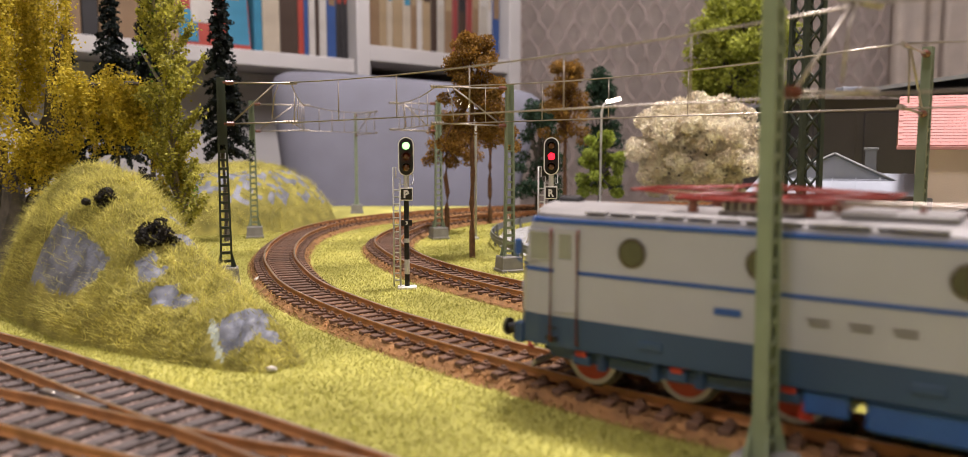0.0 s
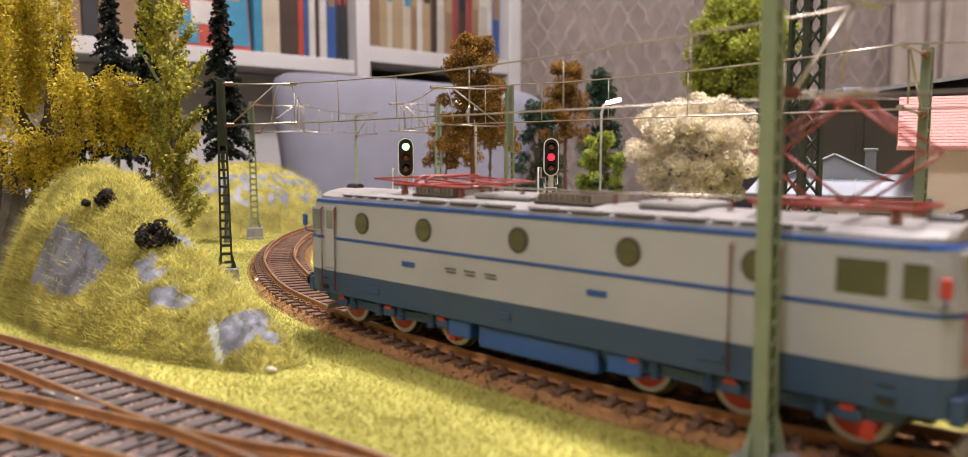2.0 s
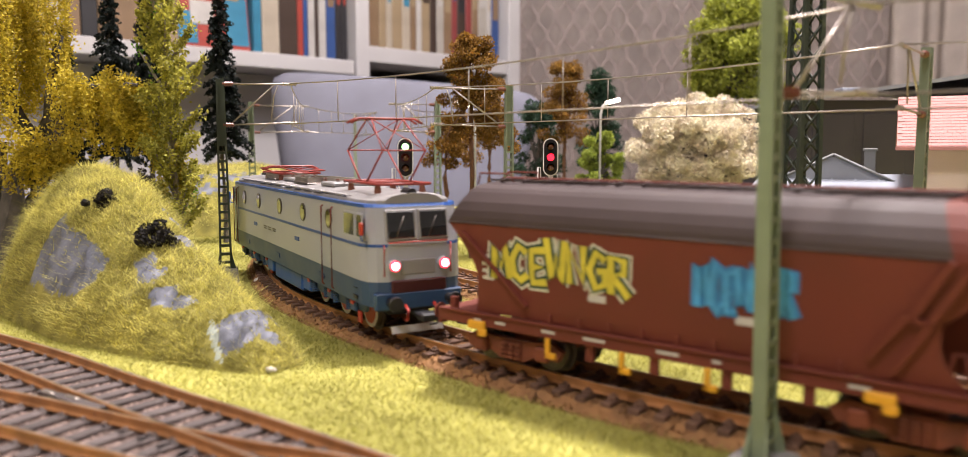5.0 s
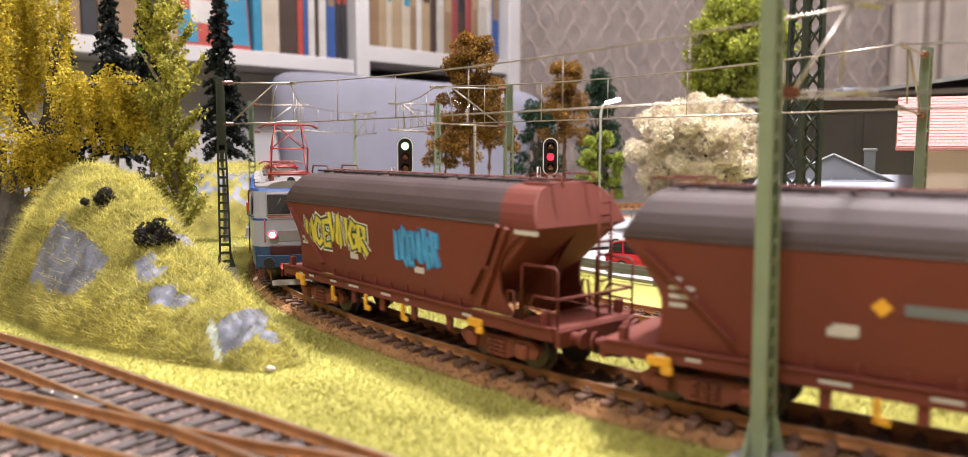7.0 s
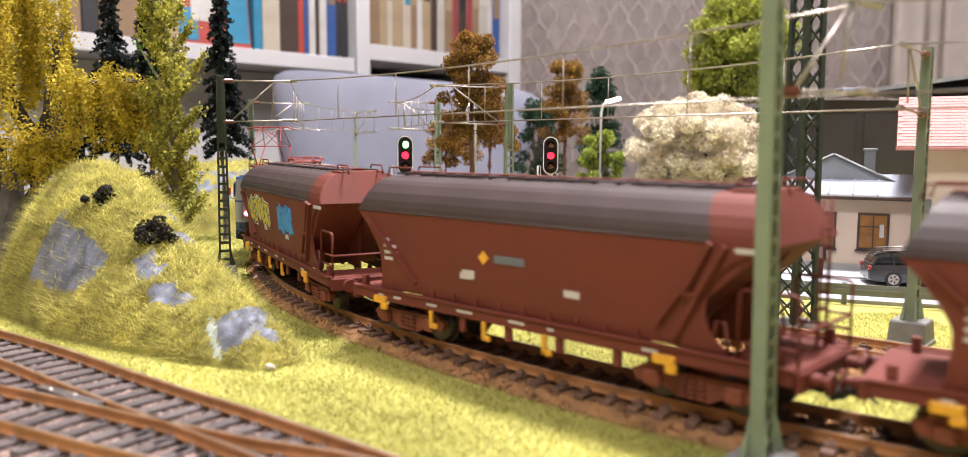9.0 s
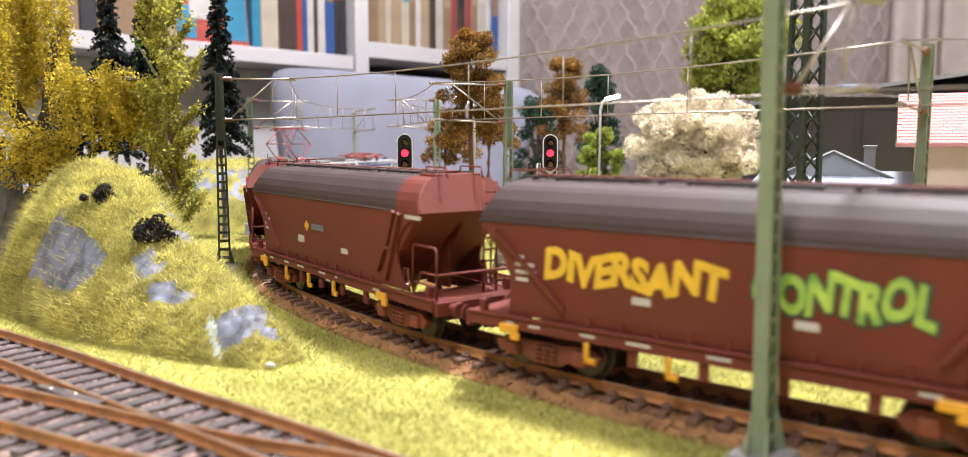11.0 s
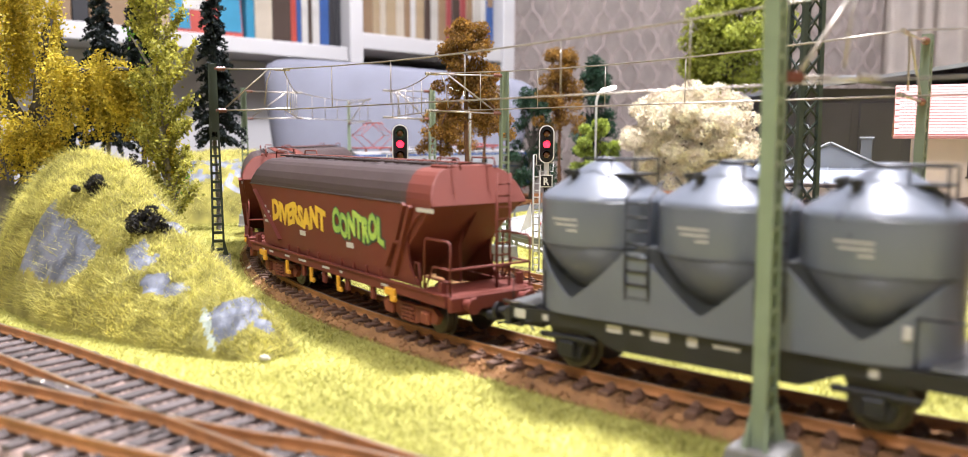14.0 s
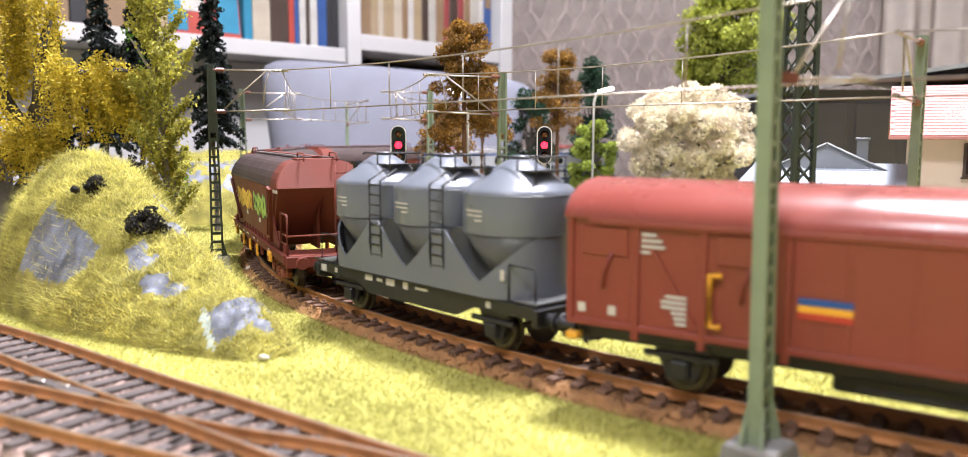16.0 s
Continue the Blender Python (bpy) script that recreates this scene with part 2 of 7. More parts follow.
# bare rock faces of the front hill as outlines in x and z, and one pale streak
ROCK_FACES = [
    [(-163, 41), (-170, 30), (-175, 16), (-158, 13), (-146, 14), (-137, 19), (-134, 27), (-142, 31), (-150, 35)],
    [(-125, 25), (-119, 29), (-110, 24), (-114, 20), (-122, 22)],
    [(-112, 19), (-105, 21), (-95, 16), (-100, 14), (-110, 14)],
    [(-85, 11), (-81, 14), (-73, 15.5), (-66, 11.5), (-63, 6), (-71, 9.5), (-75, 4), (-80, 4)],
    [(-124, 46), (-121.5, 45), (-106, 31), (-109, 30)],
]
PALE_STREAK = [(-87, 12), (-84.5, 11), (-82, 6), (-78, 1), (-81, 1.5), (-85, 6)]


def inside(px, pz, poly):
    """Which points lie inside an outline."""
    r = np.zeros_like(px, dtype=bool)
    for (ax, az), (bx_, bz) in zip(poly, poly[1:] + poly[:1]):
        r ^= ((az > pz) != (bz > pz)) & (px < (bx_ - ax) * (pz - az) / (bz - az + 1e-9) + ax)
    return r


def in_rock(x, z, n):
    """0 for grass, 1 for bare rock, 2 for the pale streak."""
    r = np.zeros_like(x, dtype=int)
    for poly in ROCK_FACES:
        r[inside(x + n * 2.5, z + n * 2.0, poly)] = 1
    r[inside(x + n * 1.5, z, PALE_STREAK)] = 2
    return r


def hill(name, label, x0, x1, y0, y1, step, height, rocky, seed, count, blade, bl):
    xs, ys = np.arange(x0, x1 + step, step), np.arange(y0, y1 + step, step)
    gx, gy = np.meshgrid(xs, ys)
    h = height(gx, gy)
    nn = bumps(gx, gy, 16.0, seed)
    z = np.where(h > 0.01, h + nn * np.clip(h * 0.16, 0, 3.0), -1.5)
    bm = bmesh.new()
    vs = [[bm.verts.new((gx[j, i], gy[j, i], z[j, i])) for i in range(len(xs))] for j in range(len(ys))]
    rough = bumps(gx, gy, 7.0, seed + 9)
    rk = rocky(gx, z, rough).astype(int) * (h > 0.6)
    for j in range(len(ys) - 1):
        for i in range(len(xs) - 1):
            if max(h[j, i], h[j + 1, i], h[j, i + 1], h[j + 1, i + 1]) > 0.01:
                f = bm.faces.new((vs[j][i], vs[j][i + 1], vs[j + 1][i + 1], vs[j + 1][i]))
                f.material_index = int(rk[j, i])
    for j in range(len(ys)):
        for i in range(len(xs)):
            if rk[j, i]:
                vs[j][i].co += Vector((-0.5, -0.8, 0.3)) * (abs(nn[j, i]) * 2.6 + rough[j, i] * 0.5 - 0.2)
    bmesh.ops.delete(bm, geom=[v for v in bm.verts if not v.link_faces], context="VERTS")
    e = thing(name, label, "hill", kind="structure")
    part("hill_body", bm, [M_HILL, M_ROCK, M_ROCK_P], e, smooth=True)
    # static grass on it
    px, py = rng.uniform(x0, x1, count), rng.uniform(y0, y1, count)
    i, j = np.clip(((px - x0) / step), 0, len(xs) - 2), np.clip(((py - y0) / step), 0, len(ys) - 2)
    i0, j0 = i.astype(int), j.astype(int)
    fi, fj = i - i0, j - j0
    pz = z[j0, i0] * (1 - fi) * (1 - fj) + z[j0, i0 + 1] * fi * (1 - fj) + z[j0 + 1, i0] * (1 - fi) * fj + z[j0 + 1, i0 + 1] * fi * fj
    ok = (h[j0, i0] > 0.3) & (h[j0 + 1, i0 + 1] > 0.3) & ~(((rk[j0, i0] > 0) | (rk[j0 + 1, i0 + 1] > 0)) & (rng.uniform(0, 1, count) > 0.1))
    gyx, gxx = np.gradient(z, step)
    nrm = np.c_[-gxx[j0, i0], -gyx[j0, i0], np.ones(count)]
    steep = np.linalg.norm(nrm, axis=1)
    nrm = nrm / steep[:, None] * 0.7 + np.array([0, 0, 0.25])
    # keep the density even on steep faces
    ok &= rng.uniform(0, 1, count) < np.clip(steep / 3.0, 0.25, 1)
    v, f = blades(np.c_[px, py, pz][ok], nrm[ok], 2.3 + 1.4 * np.sin(px[ok] / 3.7 + np.sin(py[ok] / 2.9) * 2) ** 2, 0.3, rng, 0.8)
    tagged(cloud("hill_grass", v, f, blade, e, bl), kind="stuff")
    return xs, ys, z


def build_ground():
    bm = bmesh.new()
    add_box(bm, -900, 1300, -900, 893, -6, 0)
    tagged(part("ground", bm, M_GROUND), "layout base covered with yellow-green static grass", "ground", kind="structure")
    table = thing("layout_table", "wooden table board on legs under the model railway layout", "table")
    bm = bmesh.new()
    add_box(bm, -900, 1300, -900, 893, -40, -6.2, 2)
    part("table_board", bm, M_TABLE, table)
    for lx in (-840, 1240):
        for ly in (-840, 840):
            bm = bmesh.new()
            add_box(bm, lx - 30, lx + 30, ly - 30, ly + 30, -900, -40, 3)
            part("leg", bm, M_TABLE, table)
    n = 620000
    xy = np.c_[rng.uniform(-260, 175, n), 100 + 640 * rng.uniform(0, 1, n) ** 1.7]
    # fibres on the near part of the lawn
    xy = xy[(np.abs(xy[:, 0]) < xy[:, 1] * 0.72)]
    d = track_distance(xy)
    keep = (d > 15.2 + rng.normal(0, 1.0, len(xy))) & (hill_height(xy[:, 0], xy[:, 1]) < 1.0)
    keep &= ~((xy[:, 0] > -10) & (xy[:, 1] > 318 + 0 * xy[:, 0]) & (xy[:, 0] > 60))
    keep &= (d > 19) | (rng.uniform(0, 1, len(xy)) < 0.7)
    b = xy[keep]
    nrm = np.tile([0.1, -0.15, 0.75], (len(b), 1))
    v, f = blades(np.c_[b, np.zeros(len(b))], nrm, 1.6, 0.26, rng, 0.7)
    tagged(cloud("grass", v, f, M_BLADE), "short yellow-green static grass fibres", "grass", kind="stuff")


M_WALL = mat("room_wall_paint", (0.36, 0.31, 0.27), 0.8, size=200, grain=3, vary=0.06, bump=0.05)
M_WHITE = mat("white_melamine", (0.37, 0.365, 0.37), 0.5, size=150, grain=2, vary=0.05, bump=0.02)
M_FLOOR = mat("floor_wood", (0.22, 0.13, 0.07), 0.5, size=80, grain=4, vary=0.3, bump=0.1)
M_CURTAIN = mat("grey_brown_curtain", (0.36, 0.31, 0.285), 0.9, size=30, grain=2, vary=0.15, bump=0.2)
M_CURTAIN_P = mat("curtain_pattern", (0.22, 0.18, 0.165), 0.9, size=30, grain=2, vary=0.15, bump=0.2)
M_CURTAIN_L = mat("pale_curtain", (0.55, 0.49, 0.44), 0.9, size=40, grain=2, vary=0.1, bump=0.2)
M_CHAIR = mat("grey_chair_fabric", (0.15, 0.155, 0.195), 0.85, size=60, grain=1.5, vary=0.12, bump=0.3)


def build_room():
    def slab(name, label, category, material, *b):
        bm = bmesh.new()
        add_box(bm, *b)
        tagged(part(name, bm, material), label, category, kind="structure")
    # room shell; the ceiling and three walls are unseen, added to bounce light
    slab("floor", "brown wooden room floor", "floor", M_FLOOR, -2200, 2400, -1900, 2400, -960, -900)
    slab("ceiling", "unseen white ceiling, bounces the lamp light", "ceiling", M_WHITE, -2200, 2400, -1900, 2400, 1600, 1660)
    slab("wall_back", "unseen beige wall, bounces the lamp light behind the curtain", "wall", M_WALL, -2200, 2400, 2300, 2360, -900, 1600)
    slab("wall_front", "unseen beige wall, bounces the lamp light", "wall", M_WALL, -2200, 2400, -1860, -1800, -900, 1600)
    slab("wall_left", "unseen beige wall, bounces the lamp light", "wall", M_WALL, -2160, -2100, -1800, 2300, -900, 1600)
    slab("wall_right", "unseen beige wall, bounces the lamp light", "wall", M_WALL, 2300, 2360, -1800, 2300, -900, 1600)


def build_curtain(name, label, material, x0, x1, y, amp, wave, pattern):
    e = thing(name, label, "curtain")
    bm = bmesh.new()
    n = int((x1 - x0) / 6)
    rows = []
    for k in range(n + 1):
        x = x0 + (x1 - x0) * k / n
        off = amp * math.sin(x / wave) + amp * 0.5 * math.sin(x / wave * 2.3 + 1)
        rows.append((bm.verts.new((x, y + off, -880)), bm.verts.new((x, y + off, 1500))))
    for a, b in zip(rows, rows[1:]):
        bm.faces.new((a[0], b[0], b[1], a[1]))
    bmesh.ops.solidify(bm, geom=bm.faces[:], thickness=2)
    part("curtain_cloth", bm, material, e)
    if pattern:
        bm = bmesh.new()
        pitch = 44
        for k in range(int((x1 - x0) / pitch) + 1):
            for s in (1, -1):
                strip = []
                for j in range(110):
                    z = -60 + j * 6
                    x = x0 + k * pitch + s * (pitch * 0.25) * (1 + math.cos(z / 13.5)) - s * pitch * 0.02
                    x = min(max(x, x0), x1)
                    off = amp * math.sin(x / wave) + amp * 0.5 * math.sin(x / wave * 2.3 + 1)
                    strip.append([bm.verts.new((x + dx, y + off - 2.6, z)) for dx in (-3.6, 3.6)])
                for a, b in zip(strip, strip[1:]):
                    bm.faces.new((a[0], a[1], b[1], b[0]))
        part("woven_pattern", bm, M_CURTAIN_P, e, "darker wavy lattice pattern")


BOOK_COLOURS = [(0.45, 0.06, 0.04), (0.55, 0.48, 0.38), (0.03, 0.09, 0.30), (0.06, 0.035, 0.025), (0.5, 0.47, 0.42), (0.03, 0.25, 0.42), (0.28, 0.18, 0.10), (0.02, 0.02, 0.025), (0.6, 0.58, 0.55), (0.30, 0.05, 0.05), (0.40, 0.30, 0.18)]
M_BOOKS = [mat("book_cloth", tuple(0.55 * q for q in c), 0.5, size=40, grain=2, vary=0.15, bump=0.05) for c in BOOK_COLOURS]
M_PAPER = mat("book_paper", (0.6, 0.55, 0.46), 0.8, size=30, grain=0.8, vary=0.1, bump=0.2)


def build_bookcase():
    base = pose(-0.226, 1.50, 0, 0, 0, 45)
    e = thing("bookcase", "white bookcase with shelves full of books", "bookcase", base)

    def board(name, *b):
        bm = bmesh.new()
        add_box(bm, *b, 1.5)
        part(name, bm, M_WHITE, e)
    board("side_panel", -10, 20, 0, 260, -900, 1100)
    board("side_panel", 400, 436, 0, 260, -900, 1100)
    board("side_panel", -760, -736, 0, 260, -900, 1100)
    board("back_panel", -736, 400, 261, 268, -900, 1100)
    # added board, set forward of the back panel to catch the lamp light
    board("lower_back_panel", -735, 399, 110, 116, -899, 199)
    for z in (-420, -110, 200, 560, 900):
        board("shelf", -735, -13, 4, 259, z, z + 26)
    for z in (-420, -90, 226, 580, 900):
        board("shelf", 21, 399, 4, 259, z, z + 30)

    def book(x, w, h, d, z, c, lean=0):
        bm = bmesh.new()
        add_box(bm, -w / 2, w / 2, 0, d, 0, h, 1.2)
        b = thing("book", BOOK_LABEL[c], "book", base @ mpose(x, 24, z, 0, lean, 0), "books on the white bookcase")
        part("cover", bm, M_BOOKS[c], b)
        bm = bmesh.new()
        add_box(bm, -w / 2 + 2, w / 2 - 2, 2, d - 3, h - 0.5, h + 0.4)
        part("page_block", bm, M_PAPER, b)
        bm = bmesh.new()
        add_box(bm, -w / 2 + 3, w / 2 - 3, -0.8, 0.2, h * 0.45, h * 0.75)
        part("spine_print", bm, M_BOOKS[(c + 4) % len(M_BOOKS)], b)

    r = random.Random(5)
    x = -720
    while x < -340:
        w = r.choice((18, 24, 30, 36, 42))
        w = min(w, -335 - x)
        book(x + w / 2, w - 1, r.uniform(190, 290), r.uniform(150, 200), 226, r.choice((4, 6, 2, 3, 7, 10, 1)))
        x += w
    # width and colour of each book, left bay then right bay
    x = -205
    for w, c in ((16, 5), (34, 1), (36, 3), (12, 0), (10, 2), (14, 8), (8, 3), (16, 8), (20, 2), (14, 7), (12, 7)):
        book(x + w / 2, w - 1, r.uniform(210, 290), r.uniform(150, 200), 226, c)
        x += w
    x = 23
    for w, c in ((14, 5), (24, 6), (18, 10), (14, 1), (26, 10), (20, 1), (16, 6), (14, 8), (22, 10), (18, 3), (20, 4), (22, 6), (16, 9), (24, 3), (18, 9), (20, 6), (26, 4), (14, 8), (24, 2)):
        book(x + w / 2, w - 1, r.uniform(190, 285), r.uniform(150, 200), 256, c)
        x += w
    # a large picture book that stands face out
    face = thing("picture_book", "large red picture book standing face out on the shelf", "book", base @ mpose(-270, 30, 226, -6, 0, 0))
    for nm, mt, b in (("cover", M_BOOKS[0], (-62, 62, 0, 14, 0, 190)), ("cover_print", M_BOOKS[5], (-62, -30, -0.8, 0.2, 8, 60)), ("cover_print", M_BOOKS[5], (20, 60, -0.8, 0.2, 10, 90)), ("cover_print", M_BOOKS[8], (-40, 0, -1.2, -0.2, 40, 78)), ("cover_print", M_BOOKS[10], (-10, 46, -1.5, -0.5, 84, 110)), ("cover_print", M_BOOKS[9], (-50, 10, -1.0, 0.0, 112, 150))):
        bm = bmesh.new()
        add_box(bm, *b, 0.2)
        part(nm, bm, mt, face)


BOOK_LABEL = ["thick red book with printed spine", "cream paper-bound book with printed spine", "dark blue hardback book on the shelf", "dark brown leather-bound book", "pale beige book with printed spine",
              "bright blue softcover book on the shelf", "brown cloth-bound hardback book", "black hardback book on the shelf", "white softcover book with printed spine", "dark red cloth-bound book", "tan hardback book on the shelf"]


def build_chair():
    e = thing("office_chair", "grey fabric chair backrest behind the layout table", "chair", mpose(-134, 1290, 0, -8, 4.5, 4))
    bm = bmesh.new()
    rings = []
    for z, w, yy in ((-420, 120, 0), (-330, 140, -8), (-150, 160, -22), (0, 188, -20), (110, 214, -6), (150, 221, 2), (166, 219, 8), (173, 209, 12)):
        ring = []
        for k in range(32):
            a = 2 * math.pi * k / 32
            ca, sa = math.cos(a), math.sin(a)
            ring.append((w * math.copysign(abs(ca) ** 0.35, ca), yy + 34 * math.copysign(abs(sa) ** 0.6, sa) + 20 * (ca * ca), z))
        rings.append(ring)
    add_loft(bm, rings)
    part("backrest", bm, M_CHAIR, e, "grey padded fabric backrest", smooth=True)
    bm = bmesh.new()
    add_box(bm, -190, 190, -420, 40, -450, -380, 25)
    part("seat", bm, M_CHAIR, e)
    bm = bmesh.new()
    add_cyl(bm, (0, -190, -740), (0, -190, -450), 22, n=12)
    part("gas_lift", bm, M_SLEEPER_G, e)
    for k in range(5):
        bm = bmesh.new()
        a = k * 2 * math.pi / 5
        add_cyl(bm, (0, -190, -740), (260 * math.cos(a), -190 + 260 * math.sin(a), -800), 18, 12, n=8)
        leg = part("leg", bm, M_SLEEPER_G, e)
        bm = bmesh.new()
        add_cyl(bm, (260 * math.cos(a), -215 + 260 * math.sin(a), -822), (260 * math.cos(a), -165 + 260 * math.sin(a), -822), 30, n=12)
        part("castor", bm, M_SLEEPER_G, leg)


# ---- tracks ----
def rail_mesh(line, off, s0, s1, step=3.0, head=None):
    bm = bmesh.new()
    prof = [(-1.0, 3.9), (1.0, 3.9), (1.0, 4.2), (0.3, 4.5), (0.3, 5.6), (0.55, 5.9), (0.55, 6.4), (0.42, 6.5), (-0.42, 6.5), (-0.55, 6.4), (-0.55, 5.9), (-0.3, 5.6), (-0.3, 4.5), (-1.0, 4.2)]
    prof = prof[::-1]
    rings = []
    for s in np.arange(s0, s1, step):
        p, d = frame_at(line, s)
        nx, ny = d[1], -d[0]
        rings.append([(p[0] + nx * (off + a), p[1] + ny * (off + a), z) for a, z in prof])
    vr = [[bm.verts.new(q) for q in r] for r in rings]
    n = len(prof)
    for a, b in zip(vr, vr[1:]):
        for k in range(n):
            bm.faces.new((a[k], a[(k + 1) % n], b[(k + 1) % n], b[k])).material_index = 1 if k == 5 else 0
    bm.faces.new(vr[0])
    bm.faces.new(vr[-1][::-1])
    return bm


SLEEPER_MESH = {}


def sleeper_mesh(key, material, length=28.0):
    if key not in SLEEPER_MESH:
        bm = bmesh.new()
        add_box(bm, -1.55, 1.55, -length / 2, length / 2, 1.5, 3.8, 0.25)
        for y in (-8.25, 8.25):
            for s in (-1, 1):
                k = 1.0 if key == "brown" else 0.6
                add_box(bm, -1.3 * k, 1.3 * k, y + s * 1.0, y + s * (1.0 + 1.9 * k), 3.7, 3.7 + k, 0.2)
                add_box(bm, -0.6 * k, 0.6 * k, y + s * 1.2, y + s * (1.2 + k), 3.6 + k, 3.6 + 1.7 * k, 0.12)
        bmesh.ops.scale(bm, vec=(MM, MM, MM), verts=bm.verts)
        me = bpy.data.meshes.new("sleeper")
        bm.to_mesh(me)
        bm.free()
        me.materials.append(material)
        SLEEPER_MESH[key] = me
    return SLEEPER_MESH[key]


def ballast_bed(line, s0, s1, material, parent, seed, label):
    """A rounded bed with loose stones on its shoulders and between the sleepers."""
    bm = bmesh.new()
    prof = [(-17.0, -0.6), (-15.5, 1.0), (-13.6, 2.6), (-6, 2.5), (6, 2.5), (13.6, 2.6), (15.5, 1.0), (17.0, -0.6)]
    rings = []
    for s in np.arange(s0, s1, 4.0):
        p, d = frame_at(line, s)
        rings.append([bm.verts.new((p[0] + d[1] * a * (1 + 0.05 * noise.noise((s / 9, a, seed))), p[1] - d[0] * a * (1 + 0.05 * noise.noise((s / 9, a, seed))), z + 0.35 * noise.noise((s / 4, a * 2, seed)))) for a, z in prof])
    for a, b in zip(rings, rings[1:]):
        for k in range(len(prof) - 1):
            bm.faces.new((a[k], a[k + 1], b[k + 1], b[k]))
    part("ballast_bed", bm, material, parent, label)


def ballast_stones(line, s0, s1, count, material, parent, seed):
    r = np.random.default_rng(seed)
    base = np.array([(1, 1, 1), (1, -1, -1), (-1, 1, -1), (-1, -1, 1)], float)
    tri = np.array([(0, 1, 2), (0, 3, 1), (0, 2, 3), (1, 3, 2)])
    s = r.uniform(s0, s1, count)
    a = np.clip(r.normal(0, 11, count), -17, 17)
    z = np.interp(np.abs(a), [0, 13.6, 15.5, 17], [2.5, 2.6, 1.0, -0.2])
    ps = np.array([frame_at(line, q) for q in np.arange(s0, s1 + 2, 2.0)])
    k = ((s - s0) / 2).astype(int)
    p, d = ps[k, 0], ps[k, 1]
    c = np.c_[p[:, 0] + d[:, 1] * a + d[:, 0] * (s - s0 - k * 2), p[:, 1] - d[:, 0] * a + d[:, 1] * (s - s0 - k * 2), z + 0.15]
    v = (base[None] + r.normal(0, 0.35, (count, 4, 3))) * r.uniform(0.2, 0.48, (count, 1, 1)) * [1, 1, 0.7] + c[:, None]
    f = tri[None] + (np.arange(count) * 4)[:, None, None]
    tagged(cloud("ballast_stones", v.reshape(-1, 3), f.reshape(-1, 3), material, parent), kind="stuff")


def build_track(name, label, line, s0, s1, seed, sleeper_key, sleeper_mat, ballast, stones, rails=True, spacing=7.4, n_stones=20000, stone_range=None):
    e = thing(name, label, "railway track", kind="structure")
    ballast_bed(line, s0, s1, ballast, e, seed, "")
    if stones:
        a, b = stone_range or (s0, s1)
        ballast_stones(line, a + 4, b - 4, n_stones, stones, e, seed)
    if rails:
        for off in (-8.25, 8.25):
            part("rail", rail_mesh(line, off, s0, s1), [M_RAIL, M_RAILTOP], e)
    me = sleeper_mesh(sleeper_key, sleeper_mat)
    r = random.Random(seed)
    for s in np.arange(s0 + 3, s1 - 3, spacing):
        p, d = frame_at(line, s)
        o = new("sleeper", me)
        o.parent = e
        o.matrix_basis = mpose(p[0] + r.uniform(-0.2, 0.2), p[1] + r.uniform(-0.2, 0.2), 0, 0, 0, math.degrees(math.atan2(d[1], d[0])) + r.uniform(-0.8, 0.8))
    return e


# unseen fitting, added so that a room light hangs from something
def build_unseen_pendant(x, y, z):
    e = thing("added_pendant", "unseen pendant fitting added above a room light", "ceiling lamp", mpose(x, y, 0), "pendant lamps of the room")
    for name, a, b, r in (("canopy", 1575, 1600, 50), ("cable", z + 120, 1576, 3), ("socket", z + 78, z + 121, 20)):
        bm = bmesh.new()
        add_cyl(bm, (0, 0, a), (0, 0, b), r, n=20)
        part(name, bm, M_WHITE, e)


build_room()
build_unseen_pendant(270, 530, 1280)
build_unseen_pendant(-380, -420, 1120)
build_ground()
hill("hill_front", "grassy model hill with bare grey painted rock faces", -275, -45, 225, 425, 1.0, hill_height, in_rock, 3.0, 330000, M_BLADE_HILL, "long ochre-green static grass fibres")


def back_height(x, y):
    a = ((x + 215) / 84) ** 2 + ((y - 690) / 95) ** 2
    return 52 * np.clip(1 - a ** 1.4, 0, 1) ** 0.7


hill("hill_back", "low model hill with yellow-green grass and grey rock", -310, -120, 590, 790, 4.0, back_height, lambda x, z, n: (n > 0.12) & (z > 22) & (z < 46), 8.0, 70000, M_BLADE_HILL, "short yellow-green grass fibres")
build_curtain("curtain", "grey-brown window curtain with a lattice pattern", M_CURTAIN, 90, 1000, 2000, 7, 40, True)
build_curtain("curtain", "pale beige plain window curtain hanging in folds", M_CURTAIN_L, 1005, 1900, 1990, 18, 22, False)
build_bookcase()
build_chair()
build_track("track_main", "curved single railway track with rusty rails and sleepers", A_LINE, A0 - 590, A_LINE[1][-1] - 5, 1, "brown", M_SLEEPER, M_BALLAST, M_BALLAST, n_stones=42000, stone_range=(A0 + 330, A0 + 1250))
build_track("track_inner", "inner curved railway track with rusty rails", B_LINE, 200, B_LINE[1][-1] - 5, 2, "brown", M_SLEEPER, M_BALLAST, M_BALLAST, n_stones=26000, stone_range=(470, 1250))
build_track("track_front", "foreground railway track of a turnout on pinkish ballast", C_LINE, 20, C_LINE[1][-1] - 5, 3, "grey", M_SLEEPER_G, M_BALLAST_G, M_BALLAST_G, n_stones=16000, stone_range=(130, 420))


